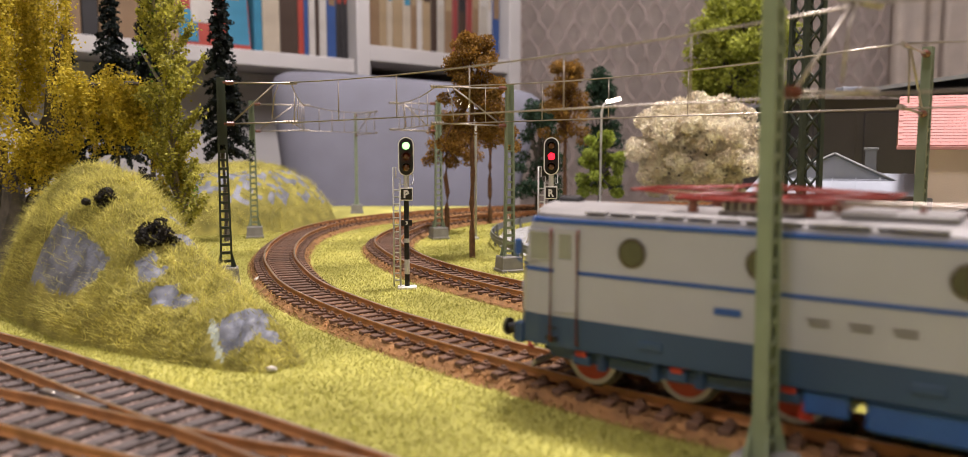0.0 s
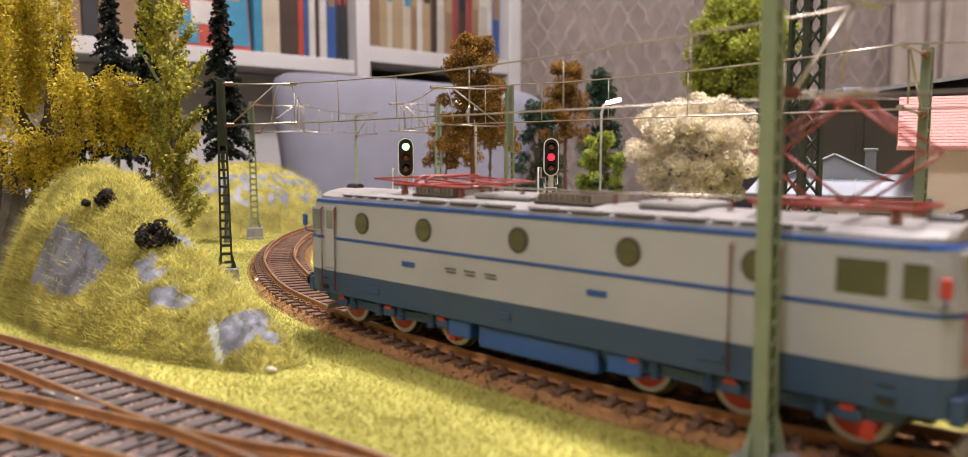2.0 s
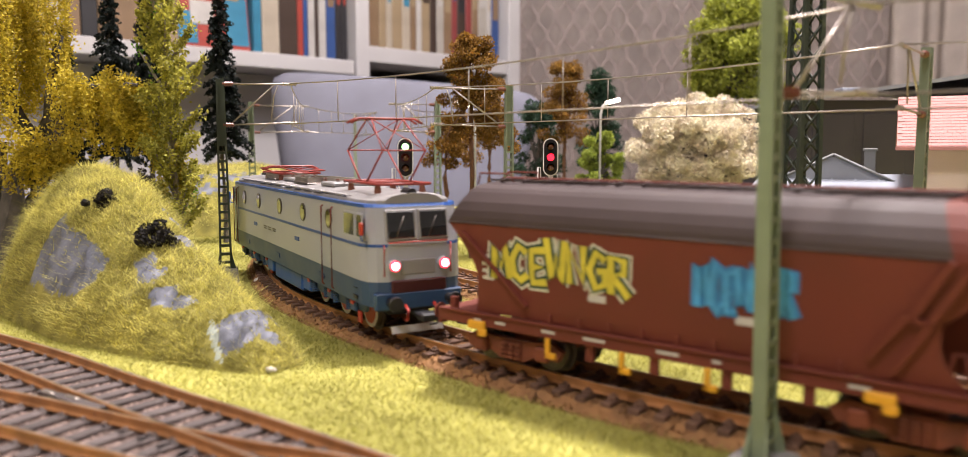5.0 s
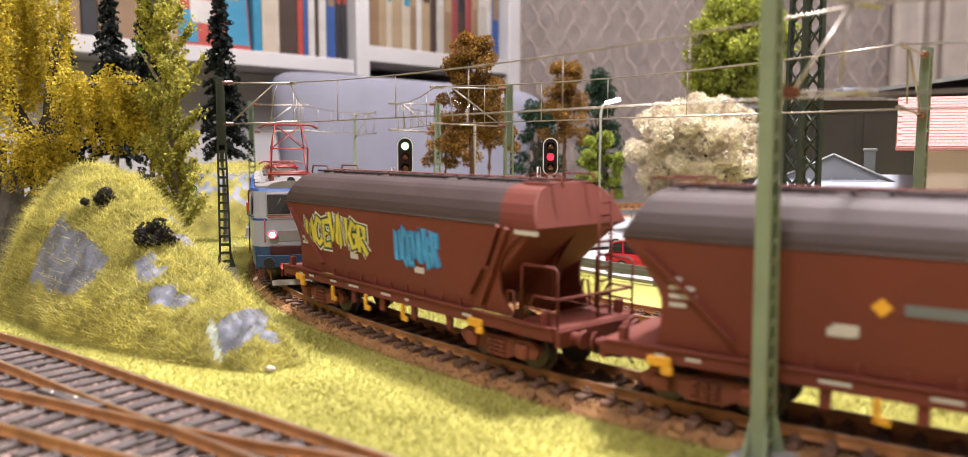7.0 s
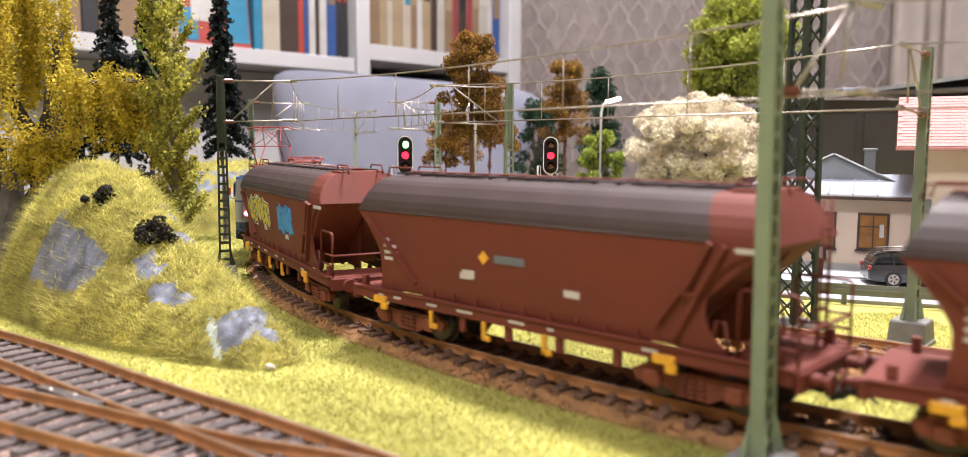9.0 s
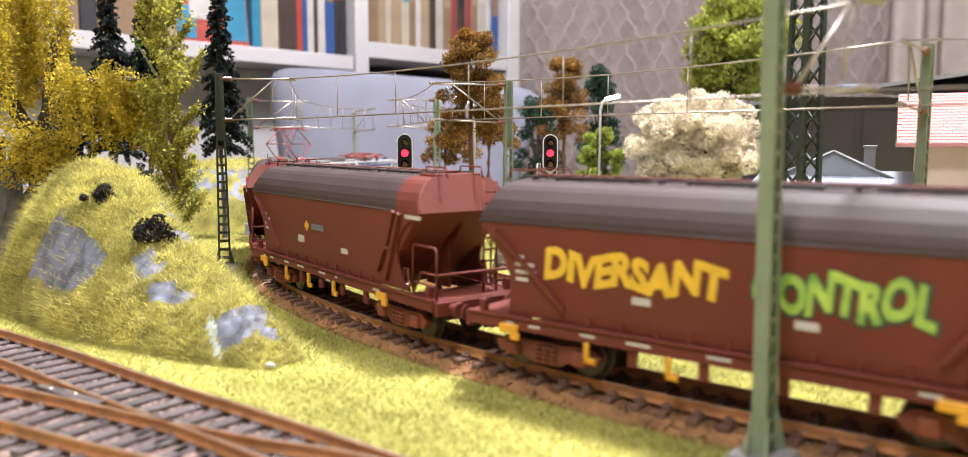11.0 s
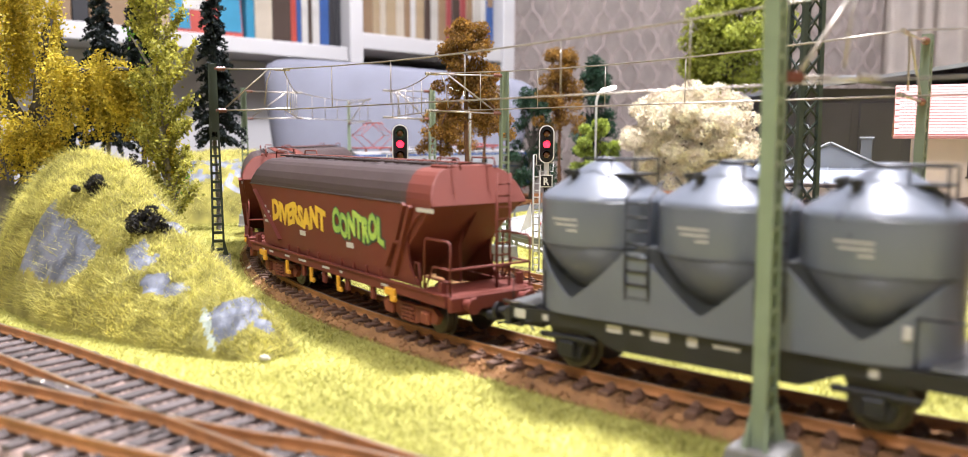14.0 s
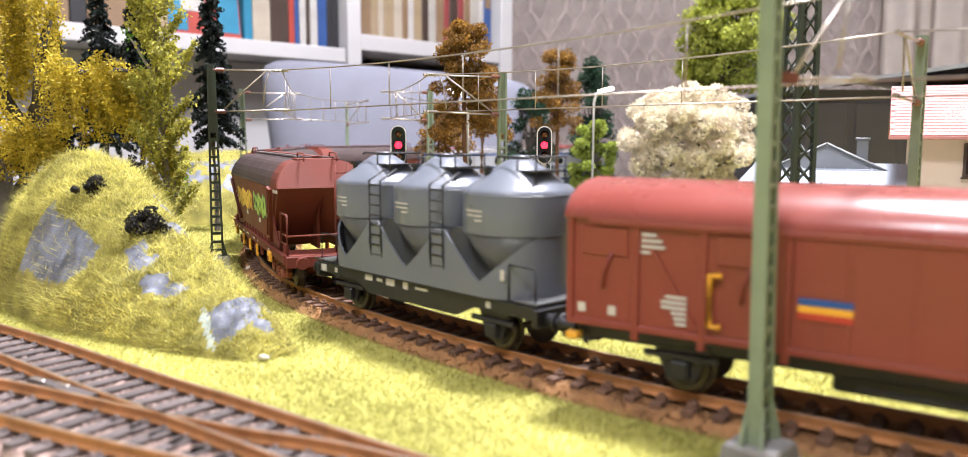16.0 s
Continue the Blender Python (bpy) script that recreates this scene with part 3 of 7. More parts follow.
# ---- the train; each vehicle stands on the rails, x forward, z up from the rail head ----
RAIL_Z = 6.5
M_LOCO = mat("loco_pale_grey", (0.33, 0.345, 0.385), 0.38, size=25, grain=0.5, vary=0.07, bump=0.02, coat=0.1)
M_LOCO_ROOF = mat("loco_roof_grey", (0.25, 0.243, 0.24), 0.5, size=14, grain=0.5, vary=0.15, bump=0.05)
M_BLUE = mat("loco_blue", (0.024, 0.062, 0.135), 0.45, size=20, grain=0.5, vary=0.12, bump=0.03)
M_BLUE_S = mat("blue_stripe", (0.014, 0.07, 0.27), 0.4, size=20, grain=0.5, vary=0.08, bump=0)
M_BLUE_B = mat("bright_blue_box", (0.018, 0.085, 0.29), 0.45, size=9, grain=0.5, vary=0.15, bump=0.03)
M_RED = mat("signal_red_paint", (0.42, 0.035, 0.02), 0.45, size=8, grain=0.5, vary=0.15, bump=0.02)
M_HANDRAIL = mat("dark_red_rail", (0.17, 0.03, 0.022), 0.5, size=8, grain=0.5, vary=0.15, bump=0.02)
M_MAROON = mat("dark_maroon_band", (0.055, 0.012, 0.012), 0.45, size=12, grain=0.5, vary=0.2, bump=0.03)
M_PANTO = mat("pantograph_red", (0.27, 0.036, 0.026), 0.45, size=8, grain=0.5, vary=0.15, bump=0.02)
M_BLACK = mat("black_plastic", (0.014, 0.014, 0.016), 0.5, size=6, grain=0.5, vary=0.3, bump=0.05)
M_STEEL = mat("wheel_steel", (0.10, 0.085, 0.075), 0.4, metal=0.7, size=5, grain=0.4, vary=0.2, bump=0.02)
M_WHITE_P = mat("white_print", (0.50, 0.48, 0.46), 0.5, size=9, grain=0.5, vary=0.08, bump=0)
M_YELLOW = mat("yellow_paint", (0.72, 0.36, 0.02), 0.45, size=6, grain=0.5, vary=0.1, bump=0)
M_WINDOW = mat("dark_window", (0.018, 0.02, 0.02), 0.06, size=9, grain=0.5, vary=0.2, bump=0, coat=0.5)
M_WINDOW_L = mat("pale_window", (0.20, 0.215, 0.20), 0.1, size=9, grain=0.5, vary=0.15, bump=0, coat=0.4)
M_BROWN = mat("hopper_oxide_red", (0.14, 0.025, 0.013), 0.7, size=20, grain=0.5, vary=0.12, bump=0.03)
M_BOGIE = mat("rust_dusted_bogie", (0.19, 0.05, 0.02), 0.75, size=6, grain=0.5, vary=0.35, bump=0.2)
M_BROWN_TOP = mat("hopper_weathered_top", (0.05, 0.032, 0.031), 0.6, size=12, grain=0.6, vary=0.15, bump=0.05)
M_SILO = mat("silo_grey", (0.125, 0.14, 0.172), 0.34, size=20, grain=0.5, vary=0.08, bump=0.02)
# darker silo grey; on the cones it paints in their downward-facing shade
M_SILO_D = mat("silo_shaded_grey", (0.082, 0.086, 0.084), 0.45, size=14, grain=0.5, vary=0.15, bump=0.02)
M_BOXCAR = mat("boxcar_red_brown", (0.20, 0.036, 0.025), 0.4, size=24, grain=0.5, vary=0.1, bump=0.03)
M_BOXROOF = mat("boxcar_roof_red", (0.23, 0.052, 0.04), 0.3, size=24, grain=0.5, vary=0.08, bump=0.02)
M_TAIL = mat("lit_red_lamp", (1.0, 0.03, 0.06), 0.3, emit=4.0, vary=0.02, bump=0)
M_TAILC = mat("lit_lamp_core", (1.0, 0.72, 0.72), 0.3, emit=7.0, vary=0.02, bump=0)
WHEELS = []


def bx(name, material, parent, *b, bevel=0.0, label="", m=None):
    bm = bmesh.new()
    add_box(bm, *b, bevel, m)
    return part(name, bm, material, parent, label)


def rod(name, material, parent, pts, r=0.3, n=6, label=""):
    bm = bmesh.new()
    add_tube(bm, pts, r, n)
    return part(name, bm, material, parent, label, smooth=True)


def wheelset(parent, x, r, rim, disc, gauge=7.2):
    """Two flanged wheels on an axle, made round its own middle so that it can roll."""
    e = bmesh.new()
    add_cyl(e, (0, -gauge, 0), (0, gauge, 0), 1.0, n=8)
    axle = part("wheelset", e, M_STEEL, parent, at=mpose(x, 0, r))
    for s in (-1, 1):
        bm = bmesh.new()
        add_cyl(bm, (0, s * gauge, 0), (0, s * (gauge + 2.0), 0), r, r - 0.15, n=28)
        add_cyl(bm, (0, s * (gauge - 0.7), 0), (0, s * gauge, 0), r + 0.9, n=28)
        part("wheel_tyre", bm, M_STEEL, axle)
        bm = bmesh.new()
        add_cyl(bm, (0, s * (gauge + 2.0), 0), (0, s * (gauge + 2.25), 0), r - 0.2, r - 0.45, n=28)
        part("wheel_rim", bm, rim, axle)
        bm = bmesh.new()
        add_cyl(bm, (0, s * (gauge + 2.2), 0), (0, s * (gauge + 2.45), 0), r - 1.5, r - 1.7, n=24)
        add_cyl(bm, (0, s * (gauge + 2.4), 0), (0, s * (gauge + 3.0), 0), 1.6, 1.3, n=12)
        part("wheel_disc", bm, disc, axle)
    WHEELS.append((axle, x, r))
    return axle


def buffers(parent, x, z, s, material, gap=9.5, length=6.0):
    for y in (-10.2, 10.2):
        bm = bmesh.new()
        add_cyl(bm, (x, y, z), (x + s * length * 0.6, y, z), 1.5, n=12)
        add_cyl(bm, (x + s * length * 0.6, y, z), (x + s * length * 0.85, y, z), 1.0, n=10)
        add_cyl(bm, (x + s * length * 0.85, y, z), (x + s * length, y, z), 2.5, 2.3, n=16)
        part("buffer", bm, material, parent)


def coupler(parent, x, s, reach):
    bm = bmesh.new()
    add_box(bm, min(x, x + s * reach), max(x, x + s * reach), -2.2, 2.2, 7.0, 8.6, 0.4)
    add_box(bm, min(x + s * reach * 0.7, x + s * (reach + 2)), max(x + s * reach * 0.7, x + s * (reach + 2)), -3.2, 3.2, 6.6, 9.2, 0.5)
    add_tube(bm, [(x + s * reach, -3, 6.8), (x + s * (reach - 1), -3.6, 5.2), (x + s * (reach - 3), -2, 4.6)], 0.35)
    part("coupler", bm, M_BLACK, parent, "black close coupler")


def pantograph(parent, x, top, folded):
    """A diamond pantograph on four insulators."""
    base = rod("pantograph", M_PANTO, parent, [(x - 17, -9, 48.8), (x + 17, -9, 48.8), (x + 17, 9, 48.8), (x - 17, 9, 48.8), (x - 17, -9, 48.8)], 0.55, label="red tubular pantograph" if folded else "raised red tubular pantograph")
    for dx in (-13, 13):
        for y in (-8, 8):
            bm = bmesh.new()
            add_cyl(bm, (x + dx, y, 45.6), (x + dx, y, 48.4), 1.3, 0.9, n=10)
            part("insulator", bm, M_INSUL, base)
    rod("base_bar", M_PANTO, base, [(x - 4, -9, 48.9), (x - 4, 9, 48.9)], 0.5)
    rod("base_bar", M_PANTO, base, [(x + 4, -9, 48.9), (x + 4, 9, 48.9)], 0.5)
    knee_z = 50.4 if folded else 48.8 + (top - 48.8) * 0.50
    knee = 29 if folded else 17
    for s in (-1, 1):
        for y in (-8, 8):
            rod("lower_arm", M_PANTO, base, [(x + s * 3, y, 49.2), (x + s * knee, y * 0.95, knee_z)], 0.36)
            rod("upper_arm", M_PANTO, base, [(x + s * knee, y * 0.95, knee_z), (x + s * 2.2, y * 0.72, top - 0.4)], 0.27)
        rod("knee_bar", M_PANTO, base, [(x + s * knee, -7.6, knee_z), (x + s * knee, 7.6, knee_z)], 0.3)
        rod("cross_brace", M_PANTO, base, [(x + s * knee, -7.6, knee_z), (x + s * 2.2, 5.8, top - 0.4)], 0.18)
        rod("cross_brace", M_PANTO, base, [(x + s * knee, 7.6, knee_z), (x + s * 2.2, -5.8, top - 0.4)], 0.18)
        rod("contact_strip", M_PANTO, base, [(x + s * 2.2, -13, top - 1.8), (x + s * 2.2, -10, top - 0.2), (x + s * 2.2, 10, top - 0.2), (x + s * 2.2, 13, top - 1.8)], 0.42)


def build_loco():
    e = thing("electric_locomotive", "pale grey and blue electric locomotive with red pantographs", "locomotive")
    L = 104.0

    def ring(x, w, z0, z1):
        return [(x, -w, z0), (x, w, z0), (x, w, z1), (x, -w, z1)]

    def ends(z):
        """How far the cab reaches, and how wide it is there."""
        back = np.interp(z, [10, 20, 30, 31, 42, 46], [0, 0.4, 0.8, 1.0, 2.8, 6])
        return L - back

    stations = [(0, 0.60), (1.2, 0.80), (3.5, 0.93), (8, 0.985), (14, 1.0)]

    def shell(z0, z1, name, material, w=17.2, label="", w1=None, steps=1):
        bm = bmesh.new()
        rings = []
        for k in range(steps + 1):
            z = z0 + (z1 - z0) * k / steps
            ww = w + ((w1 if w1 is not None else w) - w) * k / steps
            pts = []
            le = ends(z)
            for sx in (1, -1):
                side = [(sx * (le - back), ww * f) for back, f in stations]
                pts += [(x, y, z) for x, y in (side if sx == 1 else side[::-1])]
            left = pts
            right = [(x, -y, z) for x, y, z in left[::-1]]
            rings.append(left + right)
        add_loft(bm, rings)
        return part(name, bm, material, e, label)

    shell(10.5, 18.5, "skirt", M_BLUE, label="blue lower skirt", w=16.6, w1=17.1)
    shell(18.5, 30.0, "body_lower", M_LOCO, steps=3)
    shell(30.0, 42.0, "body_upper", M_LOCO, steps=4, w=17.2, w1=16.9)
    shell(29.5, 30.45, "waist_stripe", M_BLUE_S, w=17.38, label="bright blue waist stripe")
    shell(41.9, 43.0, "cant_stripe", M_BLUE_S, w=17.1, label="bright blue stripe under the roof edge")
    bm = bmesh.new()
    rings = []
    for x, f in ((-100.4, 0.66), (-99, 0.82), (-95.5, 0.94), (-89, 1), (89, 1), (95.5, 0.94), (99, 0.82), (100.4, 0.66)):
        w = 15.6 * f
        rings.append([(x, y, z * (1 if f > 0.9 else 1)) for y, z in ((-w, 42.8), (-w * 0.97, 44.0), (-w * 0.75, 45.3), (-w * 0.4, 46.0), (0, 46.2), (w * 0.4, 46.0), (w * 0.75, 45.3), (w * 0.97, 44.0), (w, 42.8))])
    add_loft(bm, rings)
    part("roof", bm, M_LOCO_ROOF, e, "weathered grey locomotive roof")
    for x in np.arange(-78, 79, 6.5):
        if abs(x) > 8:
            bx("roof_panel", M_LOCO_ROOF, e, x, x + 5.7, -15.2, 15.2, 44.6, 45.05, bevel=0.15)
    for y in (-14.6, 14.6):
        for x in (-52, -38, -24, -10, 6, 20, 34):
            bx("roof_grille", M_LOCO_ROOF, e, x, x + 10, y - 1.2, y + 1.2, 44.4, 45.3, bevel=0.2)
    bx("roof_box", M_LOCO_ROOF, e, -46, -30, -9, 9, 45.8, 47.6, bevel=0.5)
    bx("roof_box", M_LOCO_ROOF, e, 5, 27, -7, 9, 45.8, 47.4, bevel=0.5)
    rod("busbar", M_WIRE, e, [(-60, 4, 49.5), (-20, 4, 49), (20, 4, 49), (38, 4, 49.5)], 0.3)
    for x in (-52, -36, -20, -4, 12, 28):
        bm = bmesh.new()
        for k in range(4):
            add_cyl(bm, (x, 4, 45.8 + k * 0.75), (x, 4, 46.4 + k * 0.75), 0.9, 0.55, n=10)
        part("roof_insulator", bm, M_INSUL, e)
    for x0, x1 in ((34, 52), (-18, 2)):
        grid = bx("resistor_grid", M_STEEL, e, x0, x1, -6.5, 11, 45.6, 46.4, bevel=0.2, label="grey finned resistor box on the roof")
        for x in np.arange(x0 + 0.6, x1, 1.8):
            bx("fin", M_WIRE, grid, x - 0.2, x + 0.2, -6, 10.6, 46.3, 48.4)
    pantograph(e, 46, 52.0, True)
    pantograph(e, -76, 70.8, False)
    for y in (-1, 1):
        s = y
        Y = 17.3 * s
        # portholes, doors, windows on both sides
        for x in (70, 40, 2, -33, -65):
            bm = bmesh.new()
            add_cyl(bm, (x, Y - 0.3 * s, 36), (x, Y + 0.1 * s, 36), 3.5, n=26)
            o = part("porthole", bm, M_STEEL, e, "round porthole with metal rim")
            bm = bmesh.new()
            add_cyl(bm, (x, Y, 36), (x, Y + 0.2 * s, 36), 2.9, n=26)
            part("pane", bm, M_WINDOW, o)
        for x0, x1 in ((84.5, 91),):
            d = bx("cab_door", M_LOCO, e, x0, x1, Y - 0.25, Y + 0.25, 19.5, 41.0, bevel=0.2)
            bx("door_window", M_WINDOW_L, d, x0 + 1.3, x1 - 1.3, Y - 0.35, Y + 0.35, 33, 39.5, bevel=0.2)
        for x0 in (84, 91.5, -59.5, -70.5):
            rod("handrail", M_HANDRAIL, e, [(x0, Y + 0.2 * s, 40.5), (x0, Y + 0.9 * s, 39.8), (x0, Y + 0.9 * s, 12.5), (x0, Y + 0.2 * s, 12)], 0.33, label="dark red handrail")
        for x0, x1 in ((92.5, 98.3), (-98.3, -93.2), (-91, -81)):
            bx("cab_window_frame", M_LOCO, e, x0 - 0.5, x1 + 0.5, Y * 0.985 - 0.3, Y * 0.985 + 0.12, 31.8, 40.2, bevel=0.3)
            w = bx("cab_side_window", M_WINDOW_L if x0 > 0 else M_WINDOW, e, x0, x1, Y * 0.985 - 0.3, Y * 0.985 + 0.2, 32.3, 39.7, bevel=0.3)
        for x0, x1 in ((44, 50), (-27, -21)):
            bx("number_bar", M_BLUE_S, e, x0, x1, Y - 0.15, Y + 0.1, 24.0, 25.6)
        for x0 in (10, 18, 26):
            bx("data_print", M_STEEL, e, x0, x0 + 4.5, Y - 0.15, Y + 0.08, 25.2, 25.6)
            bx("data_print", M_STEEL, e, x0, x0 + 4.0, Y - 0.15, Y + 0.08, 24.2, 24.6)
        for x0 in (62, -58, 5):
            bx("skirt_plate", M_BLUE, e, x0, x0 + 6, 16.9 * s - 0.2, 16.9 * s + 0.3, 13.5, 15.5, bevel=0.1)
        # black plates paint in the dark of the step holes
        for x0 in (90, -93):
            bx("step_hole", M_BLACK, e, x0, x0 + 3.5, 17.0 * s - 0.2, 17.0 * s + 0.2, 15.5, 15.6)
            bx("step_hole", M_BLACK, e, x0, x0 + 3.5, 17.0 * s - 0.2, 17.0 * s + 0.2, 12.0, 13.2)
        # mirrors
        for x0 in (101, -101):
            rod("mirror_arm", M_BLUE_S, e, [(x0 * 0.985, 16.0 * s, 31), (x0, 18.3 * s, 32), (x0, 18.6 * s, 34)], 0.25)
            bx("mirror", M_RED if x0 < 0 else M_BLUE_S, e, x0 - 1, x0 + 1, 18.3 * s - 0.5, 18.3 * s + 0.5, 33.5, 37.5, bevel=0.3)
    for s in (-1, 1):
        # cab fronts
        for y0, y1 in ((-10.4, -0.9), (0.9, 10.4)):
            m = Matrix.Translation((s * (L - 1.75), 0, 36.4)) @ Matrix.Rotation(-s * math.radians(9), 4, "Y")
            w = bx("windscreen", M_WINDOW, e, min(-0.4 * s, 0.7 * s), max(-0.4 * s, 0.7 * s), y0, y1, -4.4, 4.3, bevel=0.35, m=m)
            bx("windscreen_frame", M_LOCO_ROOF, e, min(-0.5 * s, 0.45 * s), max(-0.5 * s, 0.45 * s), y0 - 0.5, y1 + 0.5, -4.9, 4.8, bevel=0.2, m=m)
            rod("wiper", M_STEEL, e, [m @ Vector((s * 0.8, (y0 + y1) / 2 + 2, -4)), m @ Vector((s * 0.8, (y0 + y1) / 2 - 1, 2.5))], 0.2)
        for y in (-8.6, 8.6):
            bm = bmesh.new()
            add_cyl(bm, (s * (L - 2.5), y, 23.6), (s * (L + 0.9), y, 23.6), 2.2, 2.0, n=18)
            o = part("lamp_housing", bm, M_LOCO, e)
            bm = bmesh.new()
            add_cyl(bm, (s * (L + 0.9), y, 23.6), (s * (L + 1.2), y, 23.6), 1.7, n=18)
            part("tail_lamp" if s < 0 else "head_lamp", bm, M_TAIL if s < 0 else M_WINDOW_L, o, "glowing red tail lamp" if s < 0 else "")
            if s < 0:
                bm = bmesh.new()
                add_cyl(bm, (s * (L + 1.2), y, 23.6), (s * (L + 1.3), y, 23.6), 1.25, n=14)
                part("lamp_core", bm, M_TAILC, o)
        bx("front_grille", M_LOCO_ROOF, e, s * (L - 1) - 0.8, s * (L - 1) + 0.8, -6, 6, 20.4, 25.4, bevel=0.3)
        bx("front_band", M_MAROON, e, s * (L - 0.6) - 0.9, s * (L - 0.6) + 0.9, -9.6, 9.6, 14.6, 18.9, bevel=0.4, label="dark maroon band across the cab front")
        rod("front_trim", M_RED, e, [(s * (L - 0.3), -10.2, 30.9), (s * (L - 0.3), 10.2, 30.9)], 0.22)
        for y in (-11.6, 11.6):
            rod("front_handrail", M_RED, e, [(s * (L - 2.5), y, 20), (s * (L - 0.8), y, 20.3), (s * (L - 0.8), y, 30), (s * (L - 2.5), y, 30.3)], 0.3)
        bm = bmesh.new()
        add_cyl(bm, (s * 93, 0, 46), (s * 99, 0, 46), 1.7, n=14)
        part("roof_lamp", bm, M_BLACK, e)
        buffers(e, s * (L + 0.2), 12.2, s, M_BLACK, length=5.6)
        bx("buffer_beam", M_BLUE, e, s * (L - 1) - 1.4, s * (L - 1) + 1.4, -15, 15, 9.5, 15, bevel=0.4)
        bm = bmesh.new()
        add_prism(bm, [(s * 101, 3.4), (s * 102.6, 1.6), (s * 103.3, 1.6), (s * 102, 3.8)], -9, 9)
        part("snow_plough", bm, M_WHITE_P, e, "pale grey snow plough plate")
        for y in (-5, 5):
            rod("brake_hose", M_RED, e, [(s * L, y, 11), (s * (L + 2.5), y, 9.5), (s * (L + 2), y, 6.5), (s * (L + 0.6), y, 6)], 0.55)
        coupler(e, s * (L - 2), s, 9)
    # underframe
    bx("underframe", M_BLACK, e, -98, 98, -10, 10, 7.5, 10.8)
    bx("transformer_tank", M_BLUE_B, e, -23, 19, -15.5, 15.5, 3.2, 10.4, bevel=0.8, label="bright blue transformer box under the frame")
    bx("battery_box", M_BLUE_B, e, -36, -26, -15.8, 15.8, 5.0, 10.4, bevel=0.5)
    bx("battery_box", M_BLUE_B, e, 22, 31, -15.8, 15.8, 5.0, 10.4, bevel=0.5)
    for sx in (-1, 1):
        cx = sx * 59
        b = bx("bogie", M_BLACK, e, cx - 34, cx + 34, -7, 7, 5.5, 8.0)
        for s in (-1, 1):
            bm = bmesh.new()
            add_prism(bm, [(cx - 36, 10.2), (cx - 34, 7.4), (cx - 8, 6.4), (cx + 8, 6.4), (cx + 34, 7.4), (cx + 36, 10.2), (cx + 10, 9.2), (cx - 10, 9.2)], s * 13.2, s * 14.4)
            part("bogie_side_frame", bm, M_BLUE, b)
            for ax in (-25, 0, 25):
                bx("axle_box", M_BLUE, b, cx + ax - 2.6, cx + ax + 2.6, s * 14.9 - 0.8, s * 14.9 + 0.8, 6.4, 9.6, bevel=0.5)
                bx("damper_cap", M_RED, b, cx + ax - 1.5, cx + ax + 1.5, s * 15.5 - 0.5, s * 15.5 + 0.5, 8.7, 10.2, bevel=0.2)
            for ax in (-19.5, -5.5, 5.5, 19.5):
                bm = bmesh.new()
                for k in range(5):
                    add_cyl(bm, (cx + ax, s * 14.6, 6.0 + k * 0.85), (cx + ax, s * 14.6, 6.6 + k * 0.85), 1.4, n=10)
                part("coil_spring", bm, M_BLUE, b)
            bx("brake_pipe", M_RED, b, cx - 30, cx - 27, s * 14.2 - 0.4, s * 14.2 + 0.4, 3.0, 7.0, bevel=0.2)
        for ax in (-25, 0, 25):
            wheelset(b, cx + ax, 7.2, M_WHITE_P, M_RED)
    return e


def stroke(bm, pts, w, y, thick=0.12):
    """A flat painted stroke of width w along points in x and z."""
    pts = [Vector((p[0], 0, p[1])) for p in pts]
    rows = []
    for i, p in enumerate(pts):
        t = (pts[min(i + 1, len(pts) - 1)] - pts[max(i - 1, 0)]).normalized()
        n = Vector((-t.z, 0, t.x)) * w / 2
        rows.append([p + n, p - n])
    add_loft(bm, [[(a.x, y(a.z), a.z), (b.x, y(b.z), b.z), (b.x, y(b.z) + thick, b.z), (a.x, y(a.z) + thick, a.z)] for a, b in rows])


def lettering(text, x, z, length, height, y, bold, shear=0.15):
    """Flat letters in x and z on the left side; they read from the front end of the vehicle backwards."""
    cu = bpy.data.curves.new("letters", "FONT")
    cu.body, cu.size, cu.offset, cu.extrude, cu.shear, cu.resolution_u = text, 1.0, bold, 0.01, shear, 3
    ob = bpy.data.objects.new("letters", cu)
    scene.collection.objects.link(ob)
    me = bpy.data.meshes.new_from_object(ob.evaluated_get(bpy.context.evaluated_depsgraph_get()))
    bpy.data.objects.remove(ob)
    bm = bmesh.new()
    bm.from_mesh(me)
    xs, ys = [v.co.x for v in bm.verts], [v.co.y for v in bm.verts]
    for v in bm.verts:
        u, w, d = (v.co.x - min(xs)) / (max(xs) - min(xs)), (v.co.y - min(ys)) / (max(ys) - min(ys)), v.co.z
        zz = z + (w + 0.10 * math.sin(u * 17)) * height
        v.co = Vector((x - u * length, y(zz) + d * 8, zz))
    return bm


M_G_YELLOW = mat("spray_yellow", (0.75, 0.48, 0.03), 0.5, size=4, grain=0.5, vary=0.12, bump=0)
M_G_SKY = mat("spray_sky_blue", (0.06, 0.34, 0.68), 0.5, size=5, grain=0.5, vary=0.2, bump=0)
M_G_LEMON = mat("spray_lemon", (0.60, 0.52, 0.05), 0.5, size=5, grain=0.5, vary=0.2, bump=0)
M_G_WHITE = mat("spray_white", (0.66, 0.66, 0.58), 0.5, size=5, grain=0.5, vary=0.1, bump=0)
